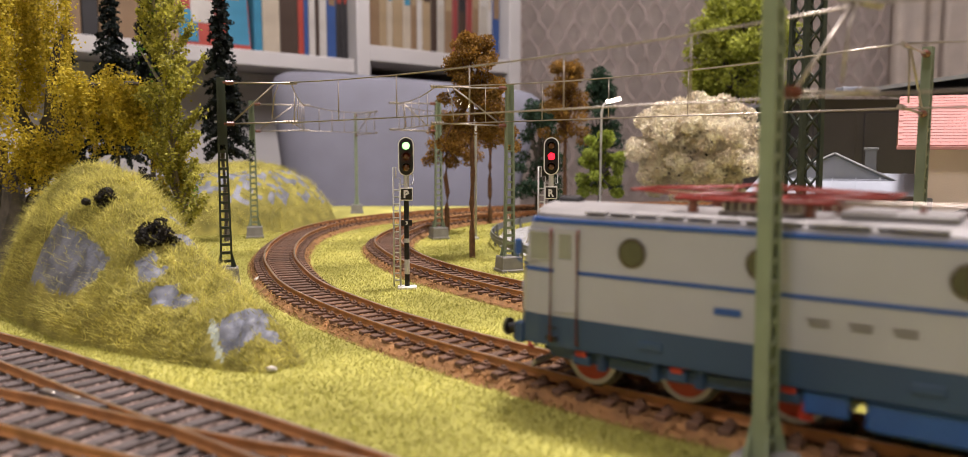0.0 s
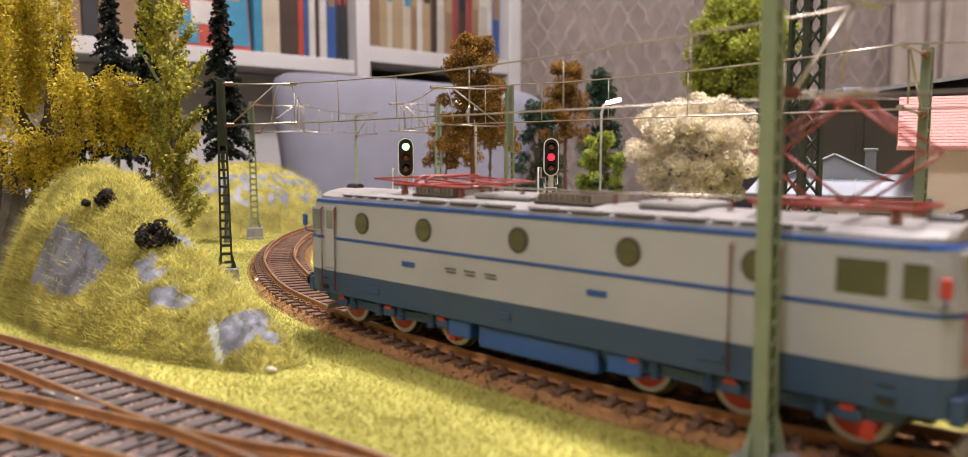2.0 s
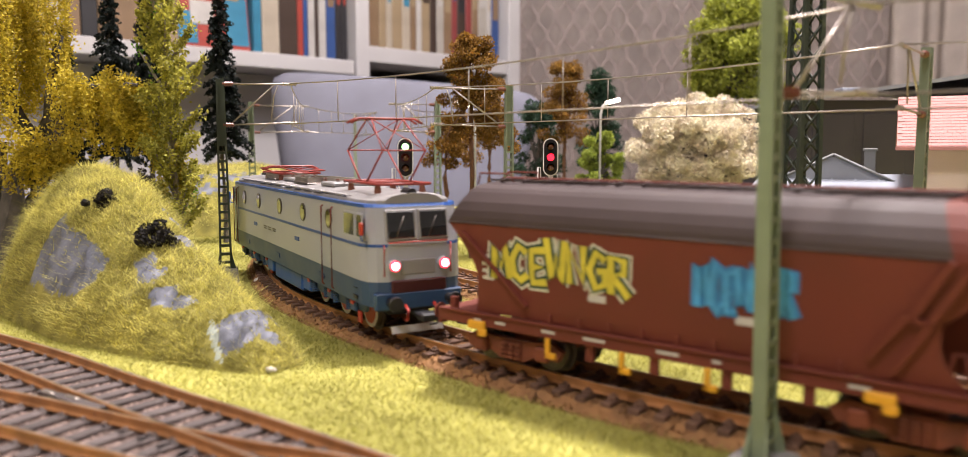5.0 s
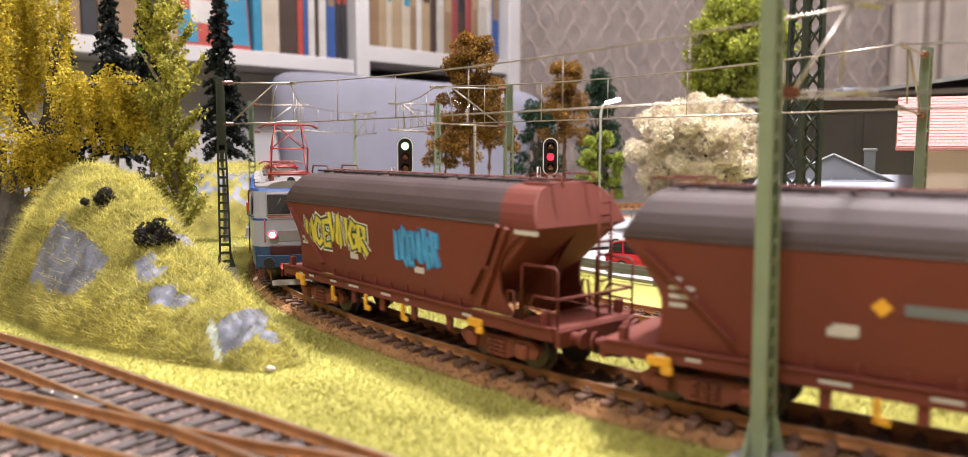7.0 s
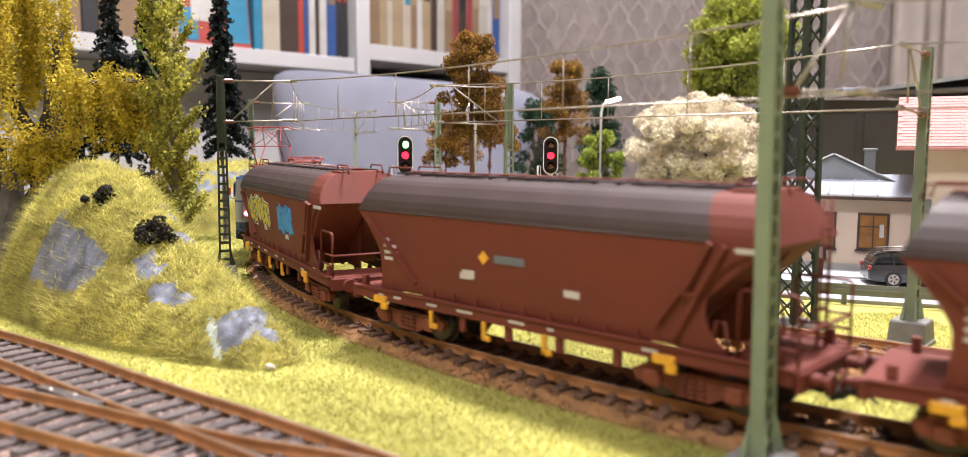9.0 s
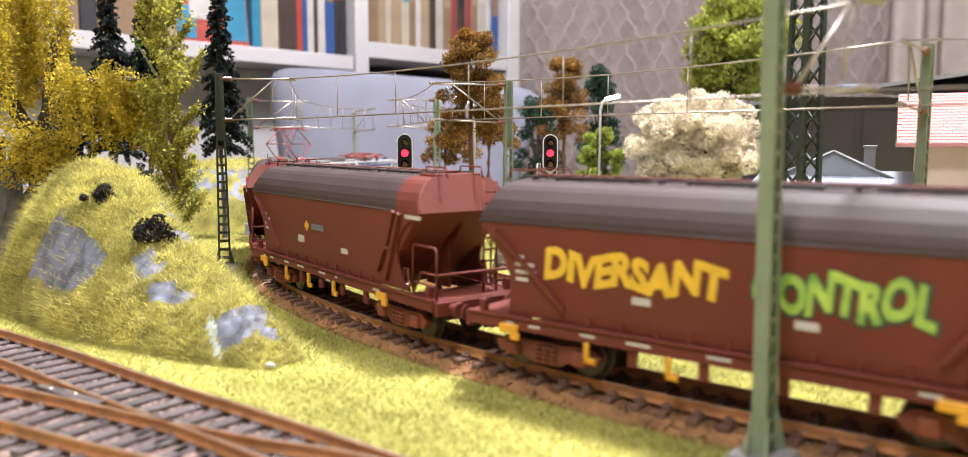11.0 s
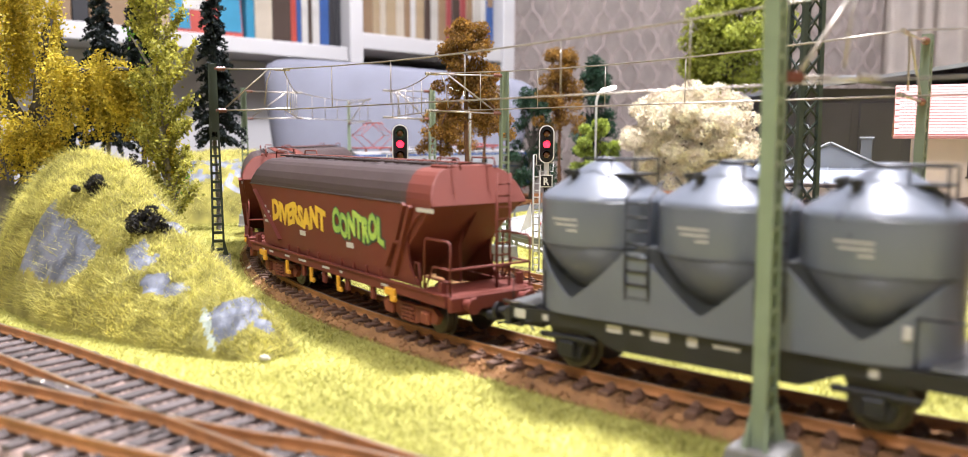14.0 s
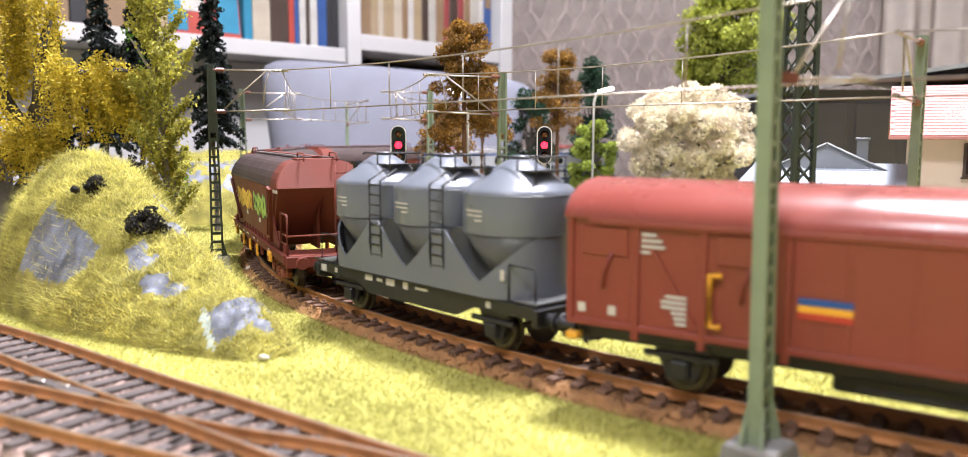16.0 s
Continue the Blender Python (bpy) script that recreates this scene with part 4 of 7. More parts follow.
M_G_DARK = mat("spray_dark_green", (0.025, 0.06, 0.045), 0.5, size=5, grain=0.5, vary=0.2, bump=0)
M_G_GREEN = mat("spray_green", (0.16, 0.42, 0.08), 0.5, size=5, grain=0.5, vary=0.2, bump=0, tint=(0.45, 0.60, 0.10))
M_G_BLUE = mat("spray_blue", (0.03, 0.22, 0.52), 0.5, size=5, grain=0.5, vary=0.2, bump=0)


def hopper_side(z):
    """Half width of the hopper at a height."""
    return float(np.interp(z, [12, 18, 40, 45.8, 49.5, 51.3], [14.6, 15.6, 17.6, 15.6, 12.0, 0.2]))


GLYPHS = [
    [(0.0, 0.0), (0.12, 0.95), (0.45, 0.35), (0.75, 1.0), (0.95, 0.05)],
    [(0.95, 0.8), (0.5, 1.0), (0.1, 0.6), (0.15, 0.2), (0.55, 0.0), (0.95, 0.2)],
    [(0.9, 0.95), (0.2, 0.9), (0.15, 0.5), (0.7, 0.5), (0.15, 0.45), (0.2, 0.05), (0.95, 0.1)],
    [(0.0, 1.0), (0.2, 0.05), (0.45, 0.6), (0.7, 0.0), (1.0, 0.95)],
    [(0.1, 0.0), (0.15, 0.95), (0.8, 0.1), (0.9, 1.05)],
    [(0.9, 0.75), (0.5, 0.95), (0.1, 0.5), (0.4, 0.02), (0.9, 0.15), (0.85, 0.5), (0.5, 0.45)],
    [(0.1, 0.0), (0.15, 1.0), (0.8, 0.9), (0.75, 0.55), (0.2, 0.5), (0.95, -0.05)],
]


def tag_scribble(x, z, length, height, fill, edge, halo, e, name, seed, widths=(5.2, 3.9, 2.0)):
    """A spray-painted word that cannot be read: fat strokes with an outline and a pale halo."""
    r = random.Random(seed)
    n = len(GLYPHS)
    lines = []
    for k, g in enumerate(GLYPHS):
        w, lift, tall = length / n, r.uniform(-0.1, 0.1) * height, r.uniform(0.85, 1.1) * height
        lines.append([(x - w * (k + 0.02 + p * 0.96), z + lift + q * tall) for p, q in g])
    for nm, mt, ww, lift in ((name + "_halo", halo, widths[0], 0.02), (name + "_outline", edge, widths[1], 0.1)):
        bm = bmesh.new()
        for ln in lines:
            stroke(bm, ln, ww, lambda q, l=lift: hopper_side(q) + l)
        tagged(part(nm, bm, mt, e), kind="stuff")
    for ln in lines:
        bm = bmesh.new()
        stroke(bm, ln, widths[2], lambda q: hopper_side(q) + 0.2)
        part(name + "_stroke", bm, fill, e)


def build_hopper(label, art):
    e = thing("hopper_wagon", label, "freight wagon", group="brown grain hopper wagons")
    # side outline: how far the body reaches along x at each height, forward and back
    fore = lambda z: float(np.interp(z, [12, 18, 22, 26, 29, 32, 36, 40], [62, 60.5, 60, 60, 61, 63, 66, 69.6]))
    aft = lambda z: float(np.interp(z, [12, 16, 18, 20, 23, 28, 31, 33.5, 36, 38, 40], [60, 58, 56, 54.6, 53.6, 54, 55.6, 57.6, 60.5, 64.5, 69.6]))
    bm = bmesh.new()
    # the ends are open bays: a side sheet on each side and a sloping end sheet between them
    for s in (-1, 1):
        add_loft(bm, [[(-aft(z), s * hopper_side(z), z), (fore(z), s * hopper_side(z), z), (fore(z), s * (hopper_side(z) - 0.8), z), (-aft(z), s * (hopper_side(z) - 0.8), z)] for z in (15, 16, 18, 20, 22, 24, 26, 28, 30, 32, 34, 36, 37, 38, 39, 40)])
    part("side_sheet", bm, M_BROWN, e)
    bm = bmesh.new()
    add_loft(bm, [[(-38, -14, 14), (38, -14, 14), (38, 14, 14), (-38, 14, 14)], [(-44, -15, 18), (44, -15, 18), (44, 15, 18), (-44, 15, 18)], [(-67.8, -16.6, 39.8), (67.8, -16.6, 39.8), (67.8, 16.6, 39.8), (-67.8, 16.6, 39.8)]])
    part("hopper_body", bm, M_BROWN, e, "sloping oxide-red hopper body")
    prof = [(17.6, 40), (17.4, 41.6), (16.8, 43.4), (15.6, 45.8), (13.4, 48.4), (12.0, 49.5), (10.0, 50.3), (0, 51.3)]
    prof = prof + [(-y, z) for y, z in prof[-2::-1]]
    bm = bmesh.new()
    add_loft(bm, [[(x0 + (z - 40) * k, y, z) for y, z in prof] for x0, k in ((69.6, -0.5), (-55.5, 0.3))])
    part("roof", bm, M_BROWN_TOP, e, "weathered grey-brown roof")
    bm = bmesh.new()
    add_loft(bm, [[(x0 + (z - 40) * k, y * f, z) for y, z in prof] for x0, k, f in ((-55.52, 0.3, 1.0), (-69.2, 0.45, 1.0), (-69.8, 0.5, 0.97))])
    part("roof_end", bm, M_BROWN, e, "clean oxide-red roof end")
    for s in (-1, 1):
        # added plate, keeps lamp light out of the open end bay
        bm = bmesh.new()
        add_prism(bm, [(s * 44, 14.5), (s * 46, 19), (s * 66, 38.6), (s * 60, 34), (s * 57, 26), (s * 57.5, 14.5)], -1.6, -0.6)
        part("end_web", bm, M_BROWN, e, "upright plate added under the sloping hopper end to block light")
    bx("roof_ledge", M_BROWN, e, -64.2, -55, -8.6, 8.6, 50.0, 51.4, bevel=0.3)
    for sy in (-1, 1):
        # a fold along the roof edge, a stepped pair of ribs at the rear and a thin one at the front
        rod("edge_fold", M_BROWN_TOP, e, [(-55, sy * 17.7, 40), (69.4, sy * 17.7, 40)], 0.28)
        for pts, w in (([(-41.5, 19.5), (-47.5, 27.6), (-49.0, 28.4), (-55.5, 39.8)], 1.3), ([(-46.0, 17.0), (-51.6, 26.4), (-52.6, 28.6), (-59.0, 39.4)], 1.3), ([(-48.4, 28.2), (-52.8, 27.2)], 1.0), ([(43, 18.5), (52, 27), (64, 37.5)], 0.8)):
            bm = bmesh.new()
            stroke(bm, pts, w, lambda z, q=sy: q * hopper_side(z) - (0.0 if q > 0 else 1.5), 1.5)
            part("diagonal_rib", bm, M_BROWN, e)
        for x in (-70, 70):
            bx("corner_post", M_BROWN, e, x - 1, x + 1, sy * 14.5 - 1, sy * 14.5 + 1, 14, 18, bevel=0.2)
    for s in (-1, 1):
        # end platform, railings, ladder
        p = bx("end_platform", M_BROWN, e, min(s * 58, s * 75), max(s * 58, s * 75), -15.5, 15.5, 13.0, 14.4, bevel=0.2)
        if s < 0:
            for y in (-14.8, 14.8):
                rod("railing", M_BROWN, p, [(s * 61, y, 14), (s * 61.3, y, 29.2), (s * 62.3, y, 30), (s * 73.5, y, 30), (s * 74.5, y, 29), (s * 74.5, y, 14)], 0.4)
                rod("railing", M_BROWN, p, [(s * 62, y, 18.5), (s * 74.5, y, 18.5)], 0.34)
                rod("railing", M_BROWN, p, [(s * 61.5, y, 15), (s * 66, y, 22), (s * 74.5, y, 22)], 0.34)
                rod("grab_loop", M_BROWN, p, [(s * 55, y, 14.5), (s * 56, y, 22), (s * 58, y, 22), (s * 59, y, 14.5)], 0.4)
            rod("railing", M_BROWN, p, [(s * 74.5, -14.8, 22), (s * 74.5, 14.8, 22)], 0.42)
            lad = rod("ladder", M_BROWN, e, [(s * 70.6, -5, 14), (s * 70.6, -5, 49)], 0.45)
            rod("ladder_stile", M_BROWN, lad, [(s * 70.6, -10, 14), (s * 70.6, -10, 49)], 0.45)
            for z in np.arange(17, 49, 3.6):
                rod("rung", M_BROWN, lad, [(s * 70.6, -5, z), (s * 70.6, -10, z)], 0.35)
        buffers(e, s * 75, 12.0, s, M_BROWN, length=5.2)
        bx("headstock", M_BROWN, e, s * 75 - 0.9, s * 75 + 0.9, -15.6, 15.6, 9.8, 14.2, bevel=0.3)
        coupler(e, s * 70, s, 8)
        # bogie
        cx = s * 50
        b = bx("bogie", M_BOGIE, e, cx - 12, cx + 12, -5, 5, 5.0, 8.5)
        for sy in (-1, 1):
            bm = bmesh.new()
            add_prism(bm, [(cx - 16.5, 6.8), (cx - 15, 4.2), (cx - 7, 4.0), (cx - 4, 2.4), (cx + 4, 2.4), (cx + 7, 4.0), (cx + 15, 4.2), (cx + 16.5, 6.8), (cx + 13, 8.8), (cx + 5, 8.2), (cx - 5, 8.2), (cx - 13, 8.8)], sy * 11.6, sy * 13.4)
            part("bogie_side_frame", bm, M_BOGIE, b)
            for ax in (-10.4, 10.4):
                bx("axle_box", M_BOGIE, b, cx + ax - 2.2, cx + ax + 2.2, sy * 13.9 - 0.9, sy * 13.9 + 0.9, 3.6, 7.6, bevel=0.5)
            for ax in (-2.4, 0, 2.4):
                bm = bmesh.new()
                for k in range(4):
                    add_cyl(bm, (cx + ax, sy * 13.6, 3.0 + k * 1.2), (cx + ax, sy * 13.6, 3.8 + k * 1.2), 1.1, n=8)
                part("coil_spring", bm, M_BOGIE, b)
        for ax in (-10.4, 10.4):
            wheelset(b, cx + ax, 5.4, M_STEEL, M_STEEL)
    # sole bar with brackets, data plates and yellow levers
    for sy in (-1, 1):
        bx("sole_bar", M_BROWN, e, -74, 74, sy * 15.6 - 0.7, sy * 15.6 + 0.7, 11.0, 14.6, bevel=0.2)
        bx("sole_flange", M_BROWN, e, -74, 74, sy * 16.2 - 0.8, sy * 16.2 + 0.8, 14.2, 14.9, bevel=0.1)
        for x in np.arange(-36, 37, 9):
            bx("rib", M_BROWN, e, x - 0.5, x + 0.5, sy * 15.4 - 0.6, sy * 15.4 + 0.6, 14.8, 17.4, bevel=0.1)
        for x in (-30, -12, 6, 24):
            bx("hanger", M_BROWN, e, x - 1.2, x + 1.2, sy * 14.8 - 0.6, sy * 14.8 + 0.6, 6.5, 11.2, bevel=0.2)
        Y = sy * 16.35
        for x, w in ((60, 3.5), (52, 5), (36, 6), (22, 9), (2, 8), (-10, 3), (-40, 6)):
            bx("data_print", M_WHITE_P, e, x - w * 0.35, x + w * 0.35, Y - 0.05, Y + 0.05, 12.4, 13.2)
        for x, k in ((36, 0), (14, 0), (-8, 0)):
            bm = bmesh.new()
            add_box(bm, x - 0.7, x + 0.7, Y - 0.4, Y + 0.6, 5.8, 11.2, 0.2)
            add_box(bm, x - 2.6, x + 0.7, Y - 0.4, Y + 0.6, 5.8, 7.4, 0.2)
            part("lever", bm, M_YELLOW, e, "yellow discharge lever")
        for x in (60, -44):
            bm = bmesh.new()
            add_box(bm, x - 3.0, x + 3.0, Y - 0.4, Y + 0.9, 10.2, 12.6, 0.3)
            add_box(bm, x - 3.4, x - 0.5, Y - 0.4, Y + 0.9, 8.4, 10.4, 0.3)
            part("brake_handle", bm, M_YELLOW, e, "yellow brake changeover handle")
    # roof walkway
    bx("walkway", M_BROWN, e, -63, 63, -1.8, 1.8, 51.8, 52.2)
    for x in np.arange(-60, 61, 7.5):
        bx("walkway_bracket", M_BROWN_TOP, e, x - 0.5, x + 0.5, -5.5, 5.5, 50.6, 52.0, bevel=0.1)
    for y in (-6.5, 6.5):
        rod("roof_rail", M_BROWN_TOP, e, [(-63, y, 51.6), (63, y, 51.6)], 0.35)
    for s in (-1, 1):
        rod("roof_hoop", M_BROWN, e, [(s * 55, -6.5, 51), (s * 56, -6.5, 53.4), (s * 67, -6.5, 53.4), (s * 68, -6.5, 50.2)], 0.3)
        rod("roof_hoop", M_BROWN, e, [(s * 55, 6.5, 51), (s * 56, 6.5, 53.4), (s * 67, 6.5, 53.4), (s * 68, 6.5, 50.2)], 0.3)
    for x in (-40, 0, 40):
        bx("loading_hatch", M_BROWN_TOP, e, x - 14, x + 14, -4.6, 4.6, 50.3, 51.5, bevel=0.3)
    up = lambda z: hopper_side(z) + 0.05
    for k, w in enumerate((3, 6, 6.5, 4)):
        bx("data_print", M_WHITE_P, e, 58 - w, 58, up(31 - k * 2) - 0.2, up(31 - k * 2) + 0.05, 30.6 - k * 2, 31.6 - k * 2)
    for x, z, w in ((24, 22.4, 5), (-14, 22.0, 5), (-61, 38, 9)):
        bx("data_print", M_WHITE_P, e, x - w, x, up(z) - 0.2, up(z) + 0.12, z, z + (2.6 if z < 30 else 1.2))
    if art == 1:
        tag_scribble(54, 25.8, 42, 10.5, M_G_LEMON, M_G_DARK, M_G_WHITE, e, "yellow_graffiti", 4)
        tag_scribble(-5, 25.0, 22, 10.5, M_G_SKY, M_G_BLUE, M_G_BLUE, e, "blue_graffiti", 9, (3.2, 2.4, 1.0))
    elif art == 2:
        bm = bmesh.new()
        add_box(bm, -1.4, 1.4, 16.2, 16.9, -1.4, 1.4, 0, Matrix.Translation((14, 0, 29.5)) @ Matrix.Rotation(math.radians(45), 4, "Y"))
        part("yellow_emblem", bm, M_YELLOW, e, "small yellow diamond emblem")
        bx("emblem_bar", M_SILO, e, -1, 10, 16.4, 16.85, 28.4, 30.6)
        bx("yellow_plate", M_YELLOW, e, -27, -25, 16.2, 15.65, 25.5, 28, bevel=0.3)
        bx("data_print", M_WHITE_P, e, 18, 23, 16.0, 16.4, 22.8, 25.2)
    else:
        side = lambda z: hopper_side(z) + 0.1
        part("yellow_graffiti", lettering("DIVERSANT", 49, 25.5, 49, 8.6, side, 0.055), M_G_YELLOW, e, "yellow spray-painted word")
        part("dark_graffiti", lettering("CONTROL", -4.6, 24.8, 36.5, 10.0, lambda z: hopper_side(z) + 0.04, 0.11), M_G_DARK, e)
        part("green_graffiti", lettering("CONTROL", -5.2, 25.5, 35, 9.0, lambda z: hopper_side(z) + 0.16, 0.05), M_G_GREEN, e, "green spray-painted word with dark outline")
    return e


def build_silo():
    e = thing("silo_wagon", "dark grey cement silo wagon with three tanks", "freight wagon")
    for x in (33.5, 0, -33.5):
        bm = bmesh.new()
        prof = [(16.3, 33), (16.4, 33.6), (16.4, 44.0), (16.2, 44.8), (15.4, 45.6), (4.2, 53.2), (3.2, 53.6)]
        add_loft(bm, [[(x + r * math.cos(k * math.pi / 24), r * math.sin(k * math.pi / 24), z) for k in range(48)] for r, z in prof])
        tank = part("tank", bm, M_SILO, e, "round grey tank with conical top", smooth=False)
        tank.data.polygons.foreach_set("use_smooth", [len(p.vertices) == 4 for p in tank.data.polygons])
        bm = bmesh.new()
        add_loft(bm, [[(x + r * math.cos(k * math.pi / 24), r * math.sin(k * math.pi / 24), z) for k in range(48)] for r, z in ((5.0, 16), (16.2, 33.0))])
        part("tank_cone", bm, M_SILO_D, e, "lower tank cone with its underside shade in the colour", smooth=True)
        bm = bmesh.new()
        add_cyl(bm, (x, 0, 53.0), (x, 0, 54.2), 2.8, 2.6, n=20)
        add_cyl(bm, (x, 0, 54.1), (x, 0, 54.7), 3.1, 2.4, n=20)
        part("hatch", bm, M_SILO, e)
        bm = bmesh.new()
        for z in (33.2, 44.0):
            add_loft(bm, [[(x + r * math.cos(k * math.pi / 24), r * math.sin(k * math.pi / 24), zz) for k in range(48)] for r, zz in ((16.3, z - 0.2), (16.5, z - 0.08), (16.5, z + 0.08), (16.3, z + 0.2))], caps=False)
        part("weld_band", bm, M_SILO, e)
        for sy in (-1, 1):
            for k, w in enumerate((8, 7, 3)):
                r = 16.5
                bm = bmesh.new()
                rows = [[(x + r * math.sin(a), sy * r * math.cos(a), z) for z in (39.4 - k * 1.3, 39.85 - k * 1.3)] for a in np.linspace(-0.1, -0.1 + w / r, 6)]
                add_loft(bm, rows, closed=False, caps=False)
                part("data_print", bm, M_WHITE_P, e)
        # valves and walkway on top
        w = bx("top_walkway", M_BLACK, e, x - 12, x - 5, -6, 6, 50.3, 50.8)
        for px_, py_ in ((-12, -6), (-5, -6), (-12, 6), (-5, 6)):
            rod("walkway_post", M_BLACK, w, [(x + px_, py_, 46.5), (x + px_, py_, 54.6)], 0.3)
        for py_ in (-6, 6):
            rod("walkway_rail", M_BLACK, w, [(x - 12.3, py_, 54.4), (x + 3, py_, 54.4), (x + 3.6, py_, 53.8)], 0.32)
        rod("walkway_rail", M_BLACK, w, [(x - 12, -6, 54.4), (x - 12, 6, 54.4)], 0.32)
        for dx, dy in ((8, 5), (9, -3), (4, 9)):
            bm = bmesh.new()
            add_cyl(bm, (x + dx, dy, 47.0), (x + dx, dy, 51.6), 0.8, n=8)
            add_cyl(bm, (x + dx, dy, 50.4), (x + dx, dy, 51.4), 1.5, n=10)
            part("valve", bm, M_BLACK, e)
    # backing box added so that the V openings look dark inside
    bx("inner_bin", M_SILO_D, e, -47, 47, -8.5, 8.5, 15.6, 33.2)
    # side sheets with a rounded V left open before each cone
    half = lambda z: 14.6 * max(0.0, (z - 20.0) / 13.0) ** 0.86
    zz = np.linspace(20, 33, 12)
    for sy in (-1, 1):
        for a, b in ((-33.5, 0), (0, 33.5)):
            bm = bmesh.new()
            left = [(a + half(z), z) for z in zz]
            right = [(b - half(z), z) for z in zz]
            add_prism(bm, left + right[::-1] + [(b, 15.7), (a, 15.7)], sy * 15.5, sy * 16.1)
            part("side_sheet", bm, M_SILO, e, "grey sheet between the tank cones")
    for s in (-1, 1):
        bm = bmesh.new()
        rows = []
        for a in np.linspace(-math.pi / 2, math.pi / 2, 37):
            top = min(33.0, 20.0 + 13.0 * (16.1 * math.cos(a) / 14.6) ** 1.163)
            rows.append([(s * (33.5 + r * math.cos(a)), r * math.sin(a), z) for r, z in ((16.1, 15.7), (16.1, top), (15.6, top), (15.6, 15.7))])
        add_loft(bm, rows)
        part("end_skirt", bm, M_SILO, e, "round grey skirt under the end tank")
        bx("end_deck", M_SILO_D, e, min(s * 45.5, s * 54), max(s * 45.5, s * 54), -14, 14, 15.65, 16.4, bevel=0.2)
        for y in (-13.5, 13.5):
            rod("end_rail", M_BLACK, e, [(s * 43, y, 16), (s * 43, y, 25.5), (s * 53, y, 25.5), (s * 53, y, 16)], 0.3)
        buffers(e, s * 54, 12.2, s, M_BLACK, length=7)
        coupler(e, s * 51, s, 9)
        bx("headstock", M_BLACK, e, s * 54 - 1, s * 54 + 1, -15, 15, 10, 15, bevel=0.3)
        wheelset(e, s * 36, 5.6, M_STEEL, M_BLACK)
        for sy in (-1, 1):
            bm = bmesh.new()
            add_prism(bm, [(s * 36 - 6, 11.5), (s * 36 - 3.2, 3.6), (s * 36 + 3.2, 3.6), (s * 36 + 6, 11.5)], sy * 11.4, sy * 12.4)
            part("axle_guard", bm, M_BLACK, e)
            bx("leaf_spring", M_BLACK, e, s * 36 - 8.5, s * 36 + 8.5, sy * 12.9 - 0.7, sy * 12.9 + 0.7, 8.2, 9.6, bevel=0.3)
            bx("axle_box", M_BLACK, e, s * 36 - 2.2, s * 36 + 2.2, sy * 13.0 - 1.2, sy * 13.0 + 1.2, 4, 8.2, bevel=0.4)
    for sy in (-1, 1):
        bm = bmesh.new()
        add_prism(bm, [(-54, 12), (-30, 12), (-22, 8.4), (22, 8.4), (30, 12), (54, 12), (54, 15.4), (-54, 15.4)], sy * 13.4, sy * 14.6)
        part("sole_bar", bm, M_BLACK, e, "black fish-bellied frame beam")
        for x, w, h in ((50, 3.4, 2.4), (42, 1.6, 1.6), (22, 4, 1.8), (10, 4.5, 2.2), (16, 3, 1.0), (2, 2.4, 2.2), (-6, 6, 0.8), (-36, 1.8, 1.8)):
            bx("data_print", M_WHITE_P, e, x - w / 2, x + w / 2, sy * 14.65 - 0.05, sy * 14.65 + 0.05, 13.6 - h / 2, 13.6 + h / 2)
        bx("emblem", M_WHITE_P, e, -42.3, -40.6, sy * 14.5 - 0.2, sy * 14.5 + 0.2, 21, 24, bevel=0.2)
        rod("hand_rail", M_STEEL, e, [(55, sy * 15, 16.4), (50, sy * 15, 16.4)], 0.5)
        for x in (15.5, -15.5):
            lad = rod("ladder", M_BLACK, e, [(x + 3, sy * 15.2, 17), (x + 3, sy * 16.4, 26), (x + 3, sy * 16.4, 46), (x + 3, sy * 10, 49.5)], 0.38)
            rod("ladder_stile", M_BLACK, lad, [(x - 3, sy * 15.2, 17), (x - 3, sy * 16.4, 26), (x - 3, sy * 16.4, 46), (x - 3, sy * 10, 49.5)], 0.38)
            for z in np.arange(19, 47, 3.2):
                yy = sy * np.interp(z, [17, 26, 46], [15.2, 16.4, 16.4])
                rod("rung", M_BLACK, lad, [(x - 3, yy, z), (x + 3, yy, z)], 0.3)
    bx("deck", M_BLACK, e, -54, 54, -13.3, 13.3, 14.0, 15.6)
    return e


